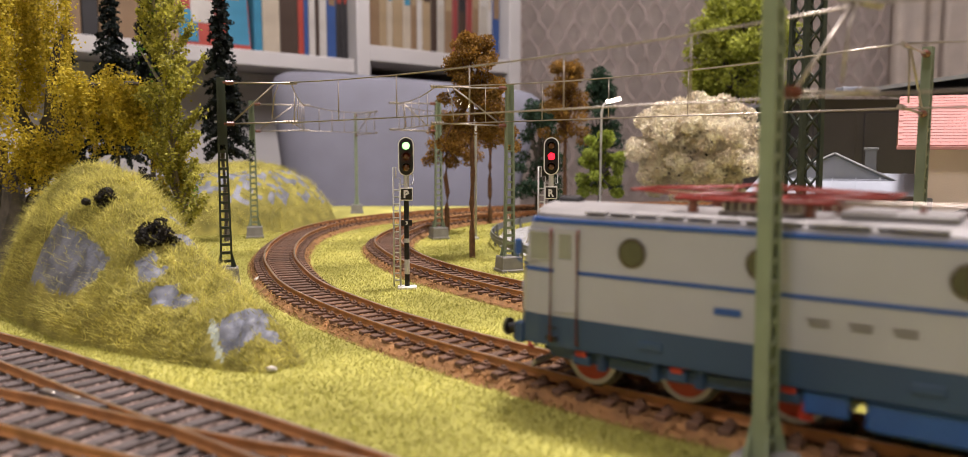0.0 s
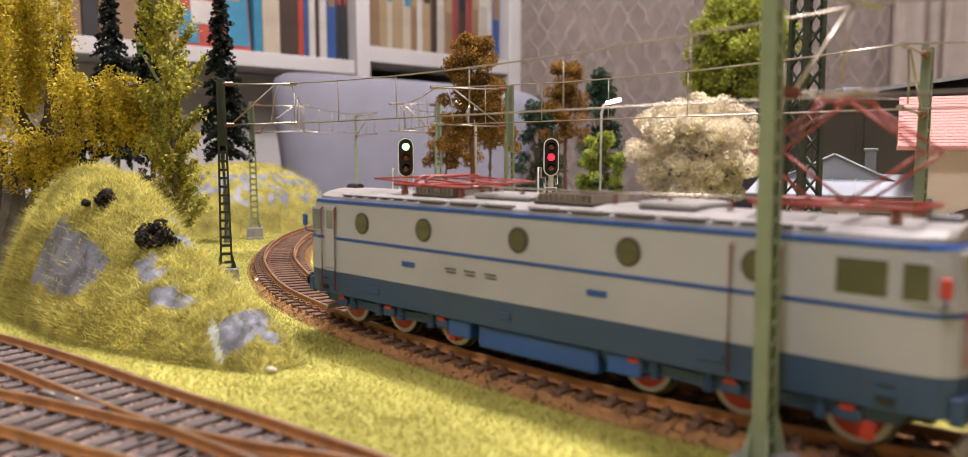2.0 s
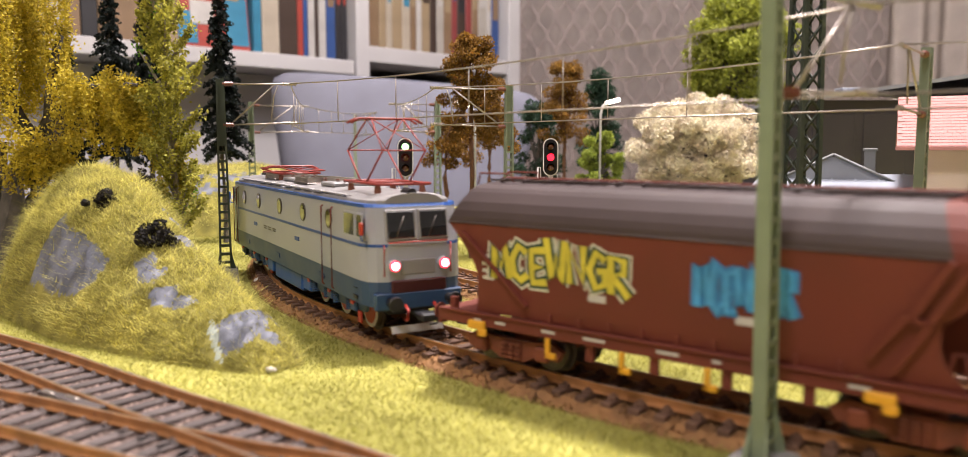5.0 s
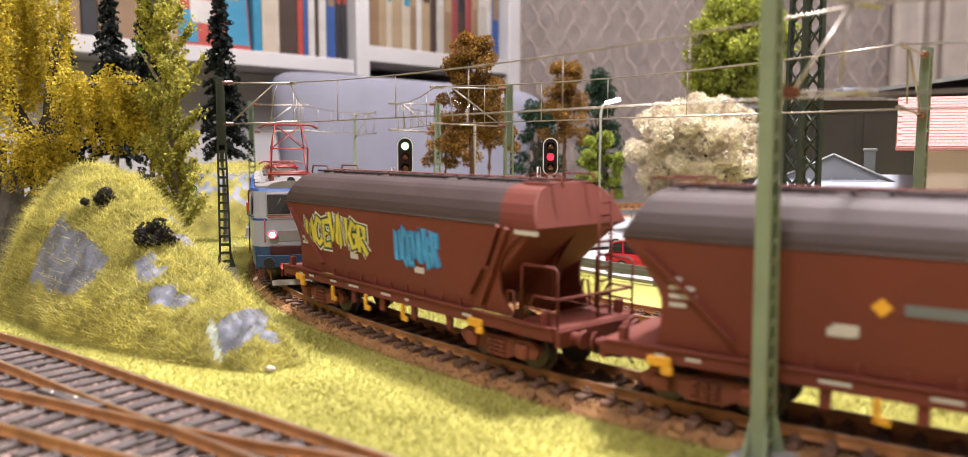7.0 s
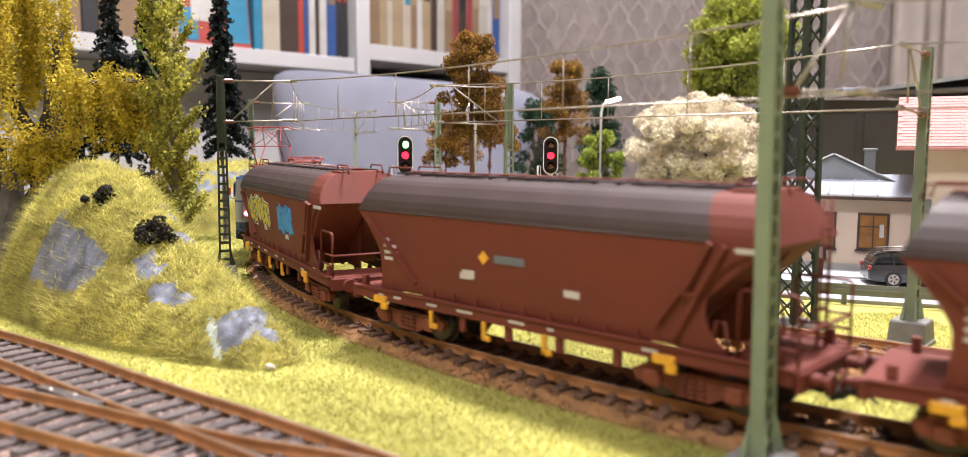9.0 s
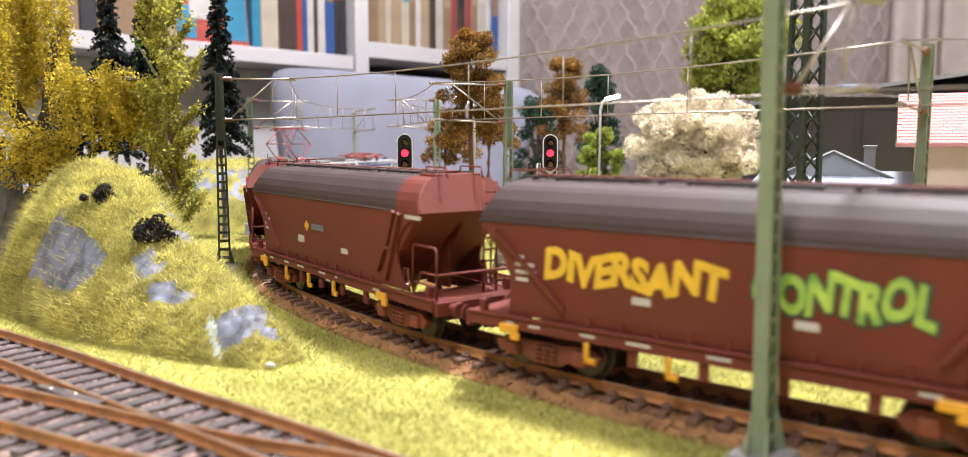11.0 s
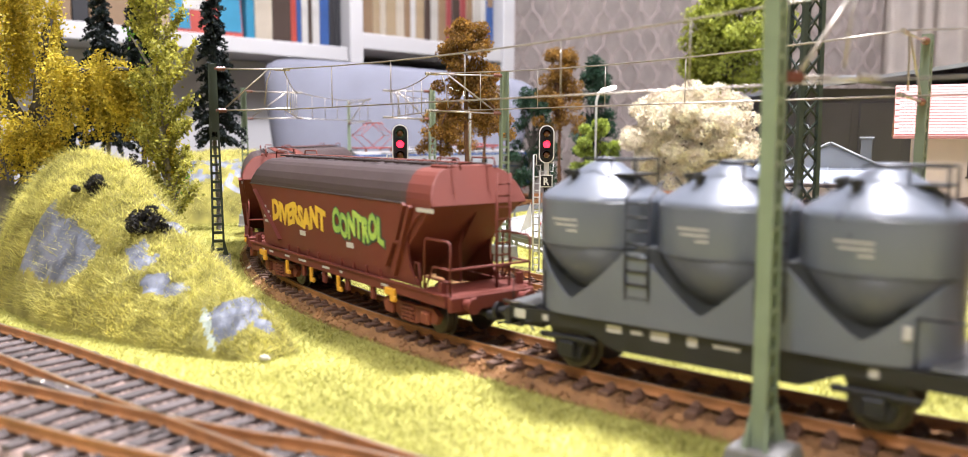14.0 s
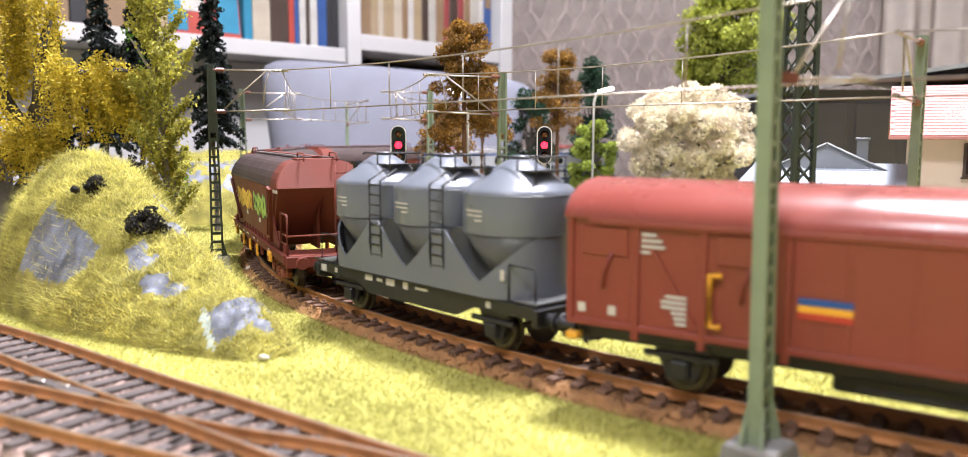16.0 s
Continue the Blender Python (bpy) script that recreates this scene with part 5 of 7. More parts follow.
def build_boxcar():
    e = thing("covered_goods_van", "red-brown covered goods van with a barrel roof", "freight wagon")
    bx("body", M_BOXCAR, e, -76, 76, -16.4, 16.4, 15.0, 41.4, bevel=0.3)
    prof = [(17.3, 40.6), (17.3, 41.2), (16.4, 43.4), (14.2, 45.8), (10.5, 48.0), (5.5, 49.4), (0, 49.9)]
    prof = prof + [(-y, z) for y, z in prof[-2::-1]]
    bm = bmesh.new()
    add_loft(bm, [[(x, y * f, 40.6 + (z - 40.6) * f) for y, z in prof] for x, f in ((-77, 0.97), (-76.4, 1), (76.4, 1), (77, 0.97))])
    o = part("roof", bm, M_BOXROOF, e, "glossy red barrel roof")
    o.data.polygons.foreach_set("use_smooth", [len(p.vertices) == 4 for p in o.data.polygons])
    for sy in (-1, 1):
        Y = sy * 16.5
        for x in (-75.2, -58, -42, -24, 24, 42, 58, 75.2):
            bx("body_post", M_BOXCAR, e, x - 0.9, x + 0.9, Y - 0.6, Y + 0.6, 12.5 if abs(x) < 70 else 15, 41, bevel=0.2)
        bx("door_rail", M_BOXCAR, e, -44, 70, sy * 17.0 - 0.5, sy * 17.0 + 0.5, 39.4, 40.8, bevel=0.2)
        bx("sill", M_BOXCAR, e, -76, 76, Y - 0.5, Y + 0.5, 14.6, 16.2, bevel=0.2)
        for x0, x1, f in ((43, 57, 1), (-57, -43, -1)):
            bm = bmesh.new()
            a, b = Vector((x0 + 0.5, 0, 38 if f < 0 else 17)), Vector((x1 - 0.5, 0, 17 if f < 0 else 38))
            stroke(bm, [(a.x, a.z), (b.x, b.z)], 1.4, lambda z, q=sy: q * 16.4 - (0.0 if q > 0 else 0.5), 0.5)
            part("diagonal_brace", bm, M_BOXCAR, e)
        d = bx("sliding_door", M_BOXCAR, e, -22.8, 22.8, Y - 0.2, Y + 0.5, 16.2, 39.6, bevel=0.2, label="wide sliding door")
        for x in (-12, 0, 12):
            bx("door_rib", M_BOXCAR, d, x - 0.5, x + 0.5, Y + 0.3 * sy - 0.4, Y + 0.3 * sy + 0.4, 16.6, 39.2, bevel=0.15)
        for x0 in (60, -72, 27, -39):
            v = bx("vent_flap", M_BOXCAR, e, x0, x0 + 12, Y - 0.3, Y + 0.35, 32, 39, bevel=0.3)
            rod("flap_lever", M_BOXCAR, e, [(x0 + 4, Y + 0.5 * sy, 33), (x0 + 6, Y + 0.5 * sy, 28), (x0 + 6.4, Y + 0.5 * sy, 24)], 0.35)
        h = rod("door_handle", M_YELLOW, e, [(37.6, sy * 17.2, 30.0), (40.0, sy * 17.8, 30.0), (40.0, sy * 17.8, 18.6), (37.6, sy * 17.2, 18.6)], 0.8, label="yellow C-shaped door handle")
        for z0, mt in ((25.8, M_BLUE_S), (24.3, M_YELLOW), (22.9, M_RED)):
            bx("emblem_stripe", mt, e, 11, 21.5, Y + 0.7 * sy - 0.25, Y + 0.7 * sy + 0.25, z0, z0 + 1.4)
        for k, w in enumerate((3.6, 5, 5.6, 2.2)):
            bx("data_print", M_WHITE_P, e, 56.6 - w, 56.6, Y + 0.4 * sy - 0.12, Y + 0.4 * sy + 0.12, 37.4 - k * 1.35, 38.1 - k * 1.35)
        for k, w in enumerate((5, 6, 6, 3.5, 3, 2.6)):
            bx("data_print", M_WHITE_P, e, 45.5, 45.5 + w, Y + 0.4 * sy - 0.12, Y + 0.4 * sy + 0.12, 23.6 - k * 1.2, 24.3 - k * 1.2)
        for x in (72, 64):
            bx("data_print", M_WHITE_P, e, x - 1, x + 1, Y - 0.14, Y + 0.14, 17.8, 20)
        for s in (-1, 1):
            cx = s * 48
            bm = bmesh.new()
            add_prism(bm, [(cx - 7, 11.5), (cx - 3.2, 3.4), (cx + 3.2, 3.4), (cx + 7, 11.5)], sy * 11.4, sy * 12.4)
            part("axle_guard", bm, M_BLACK, e)
            bx("leaf_spring", M_BLACK, e, cx - 9, cx + 9, sy * 12.9 - 0.7, sy * 12.9 + 0.7, 8.6, 10.2, bevel=0.3)
            bx("axle_box", M_BLACK, e, cx - 2.3, cx + 2.3, sy * 13 - 1.2, sy * 13 + 1.2, 4, 8.4, bevel=0.4)
        bx("tread_plate", M_YELLOW, e, 73.2, 76.5, sy * 15 - 1.6, sy * 15 + 1.6, 10.4, 12.2, bevel=0.3)
        bx("step_board", M_BLACK, e, -10, 10, sy * 15 - 1, sy * 15 + 1, 9.0, 9.6)
    for s in (-1, 1):
        wheelset(e, s * 48, 5.6, M_STEEL, M_BLACK)
        buffers(e, s * 76.5, 12.2, s, M_BLACK, length=7)
        coupler(e, s * 74, s, 9)
    bx("underframe", M_BLACK, e, -75.5, 75.5, -12, 12, 10.5, 15, bevel=0.3)
    bx("brake_gear", M_BLACK, e, -20, 16, -8, 8, 6, 10.5, bevel=0.5)
    return e


# arc length of the train's head along the main track at seconds
TRAIN_T = [0, 2, 4, 6.5, 9, 11.5, 13, 14.5, 16]
TRAIN_S = [425.1, 528.4, 630.3, 759.6, 886.0, 1014.5, 1091.2, 1165.6, 1237.0]
TRAIN = [(build_loco(), 9.0, 59.0),
         (build_hopper("oxide-red hopper wagon with yellow and blue graffiti", 1), 207.0, 50.0),
         (build_hopper("oxide-red hopper wagon with a small yellow emblem", 2), 366.5, 50.0),
         (build_hopper("oxide-red hopper wagon with yellow and green graffiti", 3), 526.0, 50.0),
         (build_silo(), 672.0, 36.0),
         (build_boxcar(), 811.0, 48.0)]


def train_s(t):
    m = np.gradient(np.array(TRAIN_S), np.array(TRAIN_T))
    i = min(max(int(np.searchsorted(TRAIN_T, t)) - 1, 0), len(TRAIN_T) - 2)
    h = TRAIN_T[i + 1] - TRAIN_T[i]
    x = (t - TRAIN_T[i]) / h
    return (2 * x**3 - 3 * x**2 + 1) * TRAIN_S[i] + (x**3 - 2 * x**2 + x) * h * m[i] + (-2 * x**3 + 3 * x**2) * TRAIN_S[i + 1] + (x**3 - x**2) * h * m[i + 1]


def vehicle_pose(t, behind, half):
    s = A0 + train_s(t) - behind
    a, b = along(A_LINE, s + half), along(A_LINE, s - half)
    c, d = (a + b) / 2, a - b
    return mpose(c[0], c[1], RAIL_Z, 0, 0, math.degrees(math.atan2(d[1], d[0])))


# ---- overhead line: masts, arms, wires ----
def build_mast(label, x, y, turn, height=100.0, dark=False, lean=0.0, web=0.68, foot=8.6):
    """A mast of two flat bars joined by rungs, on a concrete plinth."""
    mt = M_MAST_D if dark else M_MAST
    e = thing("catenary_mast", label, "mast", mpose(x, y, 0, 0, lean, 0) @ pose(0, 0, 0, 0, 0, turn), "catenary masts along the tracks")
    bm = bmesh.new()
    add_loft(bm, [[(-6.4 * f, -6.4 * f, z), (6.4 * f, -6.4 * f, z), (6.4 * f, 6.4 * f, z), (-6.4 * f, 6.4 * f, z)] for f, z in ((1.0, -1), (1.0, 1.4), (0.93, 1.9), (0.86, foot - 0.6), (0.8, foot))])
    part("plinth", bm, M_PLINTH, e, "grey concrete plinth")
    half = lambda z: 2.5 - 1.1 * (z - foot) / (height - foot)
    for s in (-1, 1):
        bm = bmesh.new()
        add_loft(bm, [[(s * half(z) - 0.5, -1.5, z), (s * half(z) + 0.5, -1.5, z), (s * half(z) + 0.5, 1.5, z), (s * half(z) - 0.5, 1.5, z)] for z in (foot - 0.2, height)])
        part("mast_bar", bm, mt, e)
        for sy in (-1, 1):
            bm = bmesh.new()
            add_loft(bm, [[(s * 4.6, sy * 2.8, foot - 0.1), (s * 4.6, sy * 1.6, foot - 0.1), (s * 2.3, sy * 1.4, foot - 0.1)], [(s * 2.5, sy * 1.8, foot + 8), (s * 2.5, sy * 1.4, foot + 8), (s * 2.2, sy * 1.4, foot + 8)]])
            part("foot_gusset", bm, mt, e)
    z = foot + 2.8
    while z < height * web:
        h = half(z)
        bx("rung", mt, e, -h, h, -1.3, 1.3, z - 0.6, z + 0.6)
        z += 4.1
    # added dark plate gives the open gaps between rungs their shaded look
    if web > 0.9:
        bx("web_plate", M_MAST_D, e, -1.0, 1.0, -0.15, 0.15, foot, height, label="dark plate put in for the shaded web gaps")
    bx("upper_web", mt, e, -1.4, 1.4, -0.3, 0.3, height * web, height, bevel=0.05)
    return e


def build_arm(x, y, tx, ty, low=78.5, top=97.5):
    """A cantilever from the mast to above the track."""
    d = Vector((tx - x, ty - y, 0))
    reach = d.length
    turn = math.degrees(math.atan2(d.y, d.x))
    e = thing("cantilever_arm", "nickel-silver cantilever arm with brown insulators", "cantilever", mpose(x, y, 0, 0, 0, turn), "cantilever arms on the masts")
    for z in (low - 0.5, top):
        bm = bmesh.new()
        for k in range(4):
            add_cyl(bm, (1.5 + k * 1.3, 0, z), (2.5 + k * 1.3, 0, z), 1.25, 0.7, n=12)
        part("insulator", bm, M_INSUL, e)
    rod("top_tube", M_WIRE, e, [(1.5, 0, top), (reach + 2, 0, top - 0.4)], 0.42)
    rod("register_tube", M_WIRE, e, [(1.5, 0, low - 0.5), (reach + 2, 0, low + 0.4)], 0.42)
    rod("stay_tube", M_WIRE, e, [(6, 0, low + 1), (reach * 0.78, 0, top - 0.5)], 0.42)
    rod("steady_arm", M_WIRE, e, [(reach - 6, 0, top - 1), (reach - 8, 0, top - 6), (reach - 9.5, 0, low + 2)], 0.3)
    for z in (low + 0.4, top - 0.3):
        bm = bmesh.new()
        for k in range(5):
            add_cyl(bm, (reach - 4 + k * 1.5, 0, z), (reach - 3 + k * 1.5, 0, z), 0.8, n=8)
        part("clamp", bm, M_WIRE, e, "metal wire clamp")


def build_span(a, b, low=78.5, top=97.5, droppers=5):
    e = thing("overhead_wire", "thin metal contact and messenger wires", "overhead wire", group="overhead wire spans")
    rod("contact_wire", M_WIRE, e, [(*a, low), (*b, low)], 0.3)
    n = 10
    rod("messenger_wire", M_WIRE, e, [(a[0] + (b[0] - a[0]) * k / n, a[1] + (b[1] - a[1]) * k / n, top - 3.0 * (1 - (2 * k / n - 1) ** 2)) for k in range(n + 1)], 0.3)
    for k in range(1, droppers + 1):
        f = k / (droppers + 1)
        x, y = a[0] + (b[0] - a[0]) * f, a[1] + (b[1] - a[1]) * f
        rod("dropper", M_WIRE, e, [(x, y, low), (x, y, top - 3.0 * (1 - (2 * f - 1) ** 2))], 0.22)


def build_overhead():
    green = "green lattice-web catenary mast on a grey plinth"
    masts = [(57, 156, 48, False), (-126, 386, 18, True), (-169, 584, 16, False), (-128, 800, 100, False), (-33, 577, 20, False), (13.5, 425, 20, False), (147, 268, 48, False)]
    for x, y, turn, dark in masts:
        build_mast("dark green catenary mast with ladder-like web" if dark else green, x, y, turn, dark=dark, lean=-0.9 if x == 57 else 0.0, web=0.97 if x in (57, 147) else 0.68, foot=5.2 if x == 57 else 8.6)
    sup_a = [(330, -28), (82, 172), (-92, 384), (-131, 590), (-94, 702)]
    sup_b = [(330, 70), (124, 239), (-24, 407), (-63, 560), (-30, 672)]
    for (x, y), s in (((57, 156), sup_a[1]), ((-126, 386), sup_a[2]), ((-169, 584), sup_a[3]), ((-128, 800), sup_a[4]), ((147, 268), sup_b[1]), ((13.5, 425), sup_b[2]), ((-33, 577), sup_b[3])):
        build_arm(x, y, *s)
    for row in (sup_a, sup_b):
        for a, b in zip(row, row[1:]):
            build_span(a, b)


def build_tower():
    e = thing("lattice_tower", "dark green four-legged lattice tower mast", "lattice mast", mpose(114, 286, 0, 0, 0, 18))
    bx("plinth", M_PLINTH, e, -7.5, 7.5, -7.5, 7.5, -1, 4, bevel=0.5)
    H = 150
    half = lambda z: 4.6 - 1.4 * z / H
    for sx in (-1, 1):
        for sy in (-1, 1):
            bm = bmesh.new()
            add_loft(bm, [[(sx * half(z) + a, sy * half(z) + b, z) for a, b in ((-0.8, -0.8), (0.8, -0.8), (0.8, 0.8), (-0.8, 0.8))] for z in (3, H)])
            part("leg", bm, M_MAST_D, e)
    z, k = 5.0, 0
    while z < H - 8:
        z1 = z + 7.5
        a, b = half(z), half(z1)
        for s in (-1, 1):
            rod("brace", M_MAST_D, e, [(-a, s * a, z), (b, s * b, z1)], 0.45, n=4)
            rod("brace", M_MAST_D, e, [(a, s * a, z), (-b, s * b, z1)], 0.45, n=4)
            rod("brace", M_MAST_D, e, [(s * a, -a, z), (s * b, b, z1)], 0.45, n=4)
            rod("brace", M_MAST_D, e, [(s * a, a, z), (s * b, -b, z1)], 0.45, n=4)
        z = z1


# ---- signals ----
M_SIGBLACK = mat("signal_black", (0.008, 0.008, 0.009), 0.4, size=4, grain=0.4, vary=0.2, bump=0.02)
M_SIGWHITE = mat("signal_white", (0.78, 0.77, 0.73), 0.5, size=4, grain=0.4, vary=0.15, bump=0.02)
M_LADDER = mat("ladder_grey", (0.55, 0.55, 0.53), 0.45, metal=0.3, size=4, grain=0.4, vary=0.15, bump=0)
M_GREENLIT = mat("lit_green_lens", (0.35, 1.0, 0.30), 0.3, emit=3.5, vary=0.02, bump=0)
M_REDLIT = mat("lit_red_lens", (1.0, 0.015, 0.03), 0.3, emit=4.0, vary=0.02, bump=0)
M_LENSOFF = mat("unlit_lens", (0.10, 0.035, 0.01), 0.2, size=2, vary=0.2, bump=0, coat=0.5)
TURNING = []


def lens(parent, z, lit, changes):
    """A ball lens, lit on one half; it turns its lit or its dark half out."""
    bm = bmesh.new()
    bmesh.ops.create_uvsphere(bm, u_segments=16, v_segments=10, radius=1.75)
    for f in bm.faces:
        f.material_index = 1 if f.calc_center_median().y < 0 else 0
        f.smooth = True
    o = part("signal_lens", bm, [M_LENSOFF, lit or M_LENSOFF], parent, at=mpose(0, -2.0, z))
    if changes:
        TURNING.append((o, z, changes))


def build_signal(label, x, y, turn, letter, lit, number):
    e = thing("light_signal", label, "railway signal", mpose(x, y, 0, 0, 0, turn), "light signals beside the tracks")
    bm = bmesh.new()
    add_box(bm, -4.5, 4.5, -3, 3, -0.5, 1.2, 0.3)
    part("base_plate", bm, M_SIGWHITE, e)
    for z0, z1, mt in ((1, 7, M_SIGBLACK), (7, 14, M_LADDER), (14, 22, M_SIGBLACK), (22, 24, M_LADDER), (24, 42, M_SIGBLACK), (42, 54, M_LADDER)):
        bm = bmesh.new()
        add_cyl(bm, (0, 0, z0), (0, 0, z1), 1.25, n=14)
        part("post_section", bm, mt, e)
    # oval head
    def oval(r, h0, y0, y1, name, mt, p):
        bm = bmesh.new()
        ring = [(r * math.cos(a), h0 + r * math.sin(a)) for a in np.linspace(0, math.pi, 14)] + [(r * math.cos(a), -h0 + r * math.sin(a)) for a in np.linspace(math.pi, 2 * math.pi, 14)]
        add_loft(bm, [[(px_, y0, 62.5 + pz_) for px_, pz_ in ring], [(px_, y1, 62.5 + pz_) for px_, pz_ in ring]])
        return part(name, bm, mt, p)
    head = oval(3.7, 5.4, -1.2, 1.2, "signal_head", M_SIGWHITE, e)
    oval(3.15, 5.4, -1.45, -1.15, "face_plate", M_SIGBLACK, head)
    oval(3.5, 5.4, 1.2, 3.2, "lamp_box", M_SIGBLACK, head)
    for dz in (5.0, 0, -5.0):
        bm = bmesh.new()
        pts = np.linspace(math.radians(-10), math.radians(190), 14)
        add_loft(bm, [[(r * math.cos(a), -1.4, 62.5 + dz + r * math.sin(a)), (r * math.cos(a), -4.4, 62.5 + dz + r * math.sin(a))] for r in (2.15,) for a in pts], closed=False, caps=False)
        part("lens_hood", bm, M_SIGBLACK, head)
    for dz, (lt, ch) in zip((5.0, 0.0, -5.0), lit):
        lens(e, 62.5 + dz, lt, ch)
    # boards
    for z, w, txt in ((45, 3.0, letter), (31.5, 2.6, number)):
        if not txt:
            continue
        h = w if txt == letter else 1.4
        b = bx("sign_board", M_SIGWHITE if txt == letter else M_SIGBLACK, e, -w, w, -2.0, -1.4, z - h, z + h, bevel=0.1)
        if txt == letter:
            bx("board_face", M_SIGBLACK, b, -w + 0.45, w - 0.45, -2.12, -1.9, z - w + 0.45, z + w - 0.45)
        bm = lettering(txt, 0, 0, 1, 1, lambda q: 0.0, 0.03, 0.0)
        hh = h * 1.15
        for v in bm.verts:
            v.co = Vector((-(v.co.x + 0.5) * hh * 0.75, -2.2 + v.co.y * 0.02, z + (v.co.z - 0.5) * hh))
        part("board_letter", bm, M_SIGWHITE, b)
    # ladder with a cage
    lx = -4.6
    lad = rod("ladder", M_LADDER, e, [(lx - 1.5, 0.3, 1), (lx - 1.5, 0.3, 57.5)], 0.45)
    rod("ladder_stile", M_LADDER, lad, [(lx + 1.5, 0.3, 1), (lx + 1.5, 0.3, 50)], 0.45)
    for z in np.arange(4, 50, 3.3):
        rod("rung", M_LADDER, lad, [(lx - 1.5, 0.3, z), (lx + 1.5, 0.3, z)], 0.35)
    rod("cage", M_LADDER, e, [(lx - 1.5, 0.3, 57.5), (lx - 0.2, 0.3, 57.5), (lx - 0.2, 0.3, 52.5), (lx + 1.8, 0.3, 52.5), (lx + 1.8, 0.3, 49.5), (0, 0.3, 49.5)], 0.3)
    rod("cage_rail", M_LADDER, e, [(2.0, 0.3, 49.5), (3.2, 0.3, 49.5), (3.2, 0.3, 54), (2, 0.3, 54)], 0.3)


def build_triangle_sign(x, y, s):
    e = thing("triangle_sign", "small white triangular trackside marker on a post", "sign", mpose(x, y, 0, 0, 0, 8), "triangular markers")
    rod("post", M_SIGWHITE, e, [(0, 0, -0.5), (0, 0, 14 * s)], 0.5)
    bm = bmesh.new()
    add_prism(bm, [(-3.2 * s, 9 * s), (3.2 * s, 12 * s), (2.6 * s, 25 * s)], -0.6, -0.1)
    part("triangle_plate", bm, M_SIGWHITE, e)


build_track("track_turnout", "diverging turnout track with rusty rails and a frog", D_LINE, 40, 352, 5, "grey", M_SLEEPER_G, M_BALLAST_G, M_BALLAST_G, n_stones=6000, stone_range=(60, 330))
frog = thing("turnout_frog", "dark cast turnout frog with worn metal tip", "turnout frog", kind="structure")
bm = bmesh.new()
add_loft(bm, [[(0, -1.2, z), (26, -1.6, z), (26, 1.6, z), (0, 1.2, z)] for z in (4.2, 6.35)])
part("frog_casting", bm, M_SLEEPER_G, frog, at=mpose(-112, 196.5, 0, 0, 0, -33))
for dx, dy in ((-109, 194.0), (-101, 190.2)):
    bm = bmesh.new()
    add_box(bm, -2.5, 2.5, -0.5, 0.5, 6.3, 6.7, 0.2)
    part("worn_tip", bm, M_WIRE, frog, at=mpose(dx, dy, 0, 0, 0, -33))
build_overhead()
build_tower()
build_signal("black light signal showing green then red, with letter board P", -36.5, 374, 6, "P", [(M_GREENLIT, ((0, 0), (8.7, 0), (9.05, 60), (9.3, 120), (9.6, 180), (16, 180))), (M_REDLIT, ((0, 180), (8.5, 180), (8.75, 120), (8.9, 60), (9.0, 0), (16, 0))), (None, None)], "3")
build_signal("black light signal showing red, with letter board R", 32.5, 386, -4, "R", [(None, None), (M_REDLIT, None), (None, None)], None)
build_triangle_sign(14, 520, 0.9)
build_triangle_sign(28, 470, 1.1)


# ---- trees, bushes, stones ----
def leaf_mat(name, colour, vary=0.35):
    return mat(name, colour, 0.75, size=9, grain=2, vary=0.3, bump=0, island=vary, through=0.45)


M_WILLOW = leaf_mat("golden_willow_leaf", (0.60, 0.48, 0.04))
M_POPLAR = leaf_mat("poplar_leaf", (0.52, 0.50, 0.085), 0.5)
M_POPLAR2 = leaf_mat("fresh_green_leaf", (0.13, 0.34, 0.02))
M_FIR = leaf_mat("fir_needle", (0.012, 0.020, 0.018))
M_BROWNLEAF = leaf_mat("autumn_brown_leaf", (0.30, 0.16, 0.025), 0.5)
M_DKGREEN = leaf_mat("dark_green_leaf", (0.03, 0.075, 0.04))
M_LTGREEN = leaf_mat("light_green_leaf", (0.34, 0.42, 0.06))
M_YGREEN = leaf_mat("yellow_green_leaf", (0.36, 0.40, 0.05))
M_BLOSSOM = leaf_mat("cream_blossom", (0.95, 0.80, 0.63), 0.12)
M_BLACKBUSH = leaf_mat("black_bush", (0.022, 0.019, 0.015))
M_BARK = mat("grey_bark", (0.085, 0.075, 0.065), 0.9, size=4, grain=0.6, vary=0.4, bump=0.6)
M_BARK_P = mat("pale_bark", (0.26, 0.23, 0.18), 0.85, size=4, grain=0.6, vary=0.35, bump=0.5)
M_BARK_B = mat("brown_bark", (0.14, 0.068, 0.03), 0.9, size=3, grain=0.6, vary=0.4, bump=0.8)
M_STONE = mat("white_stone", (0.55, 0.52, 0.46), 0.7, size=3, grain=0.5, vary=0.15, bump=0.3)


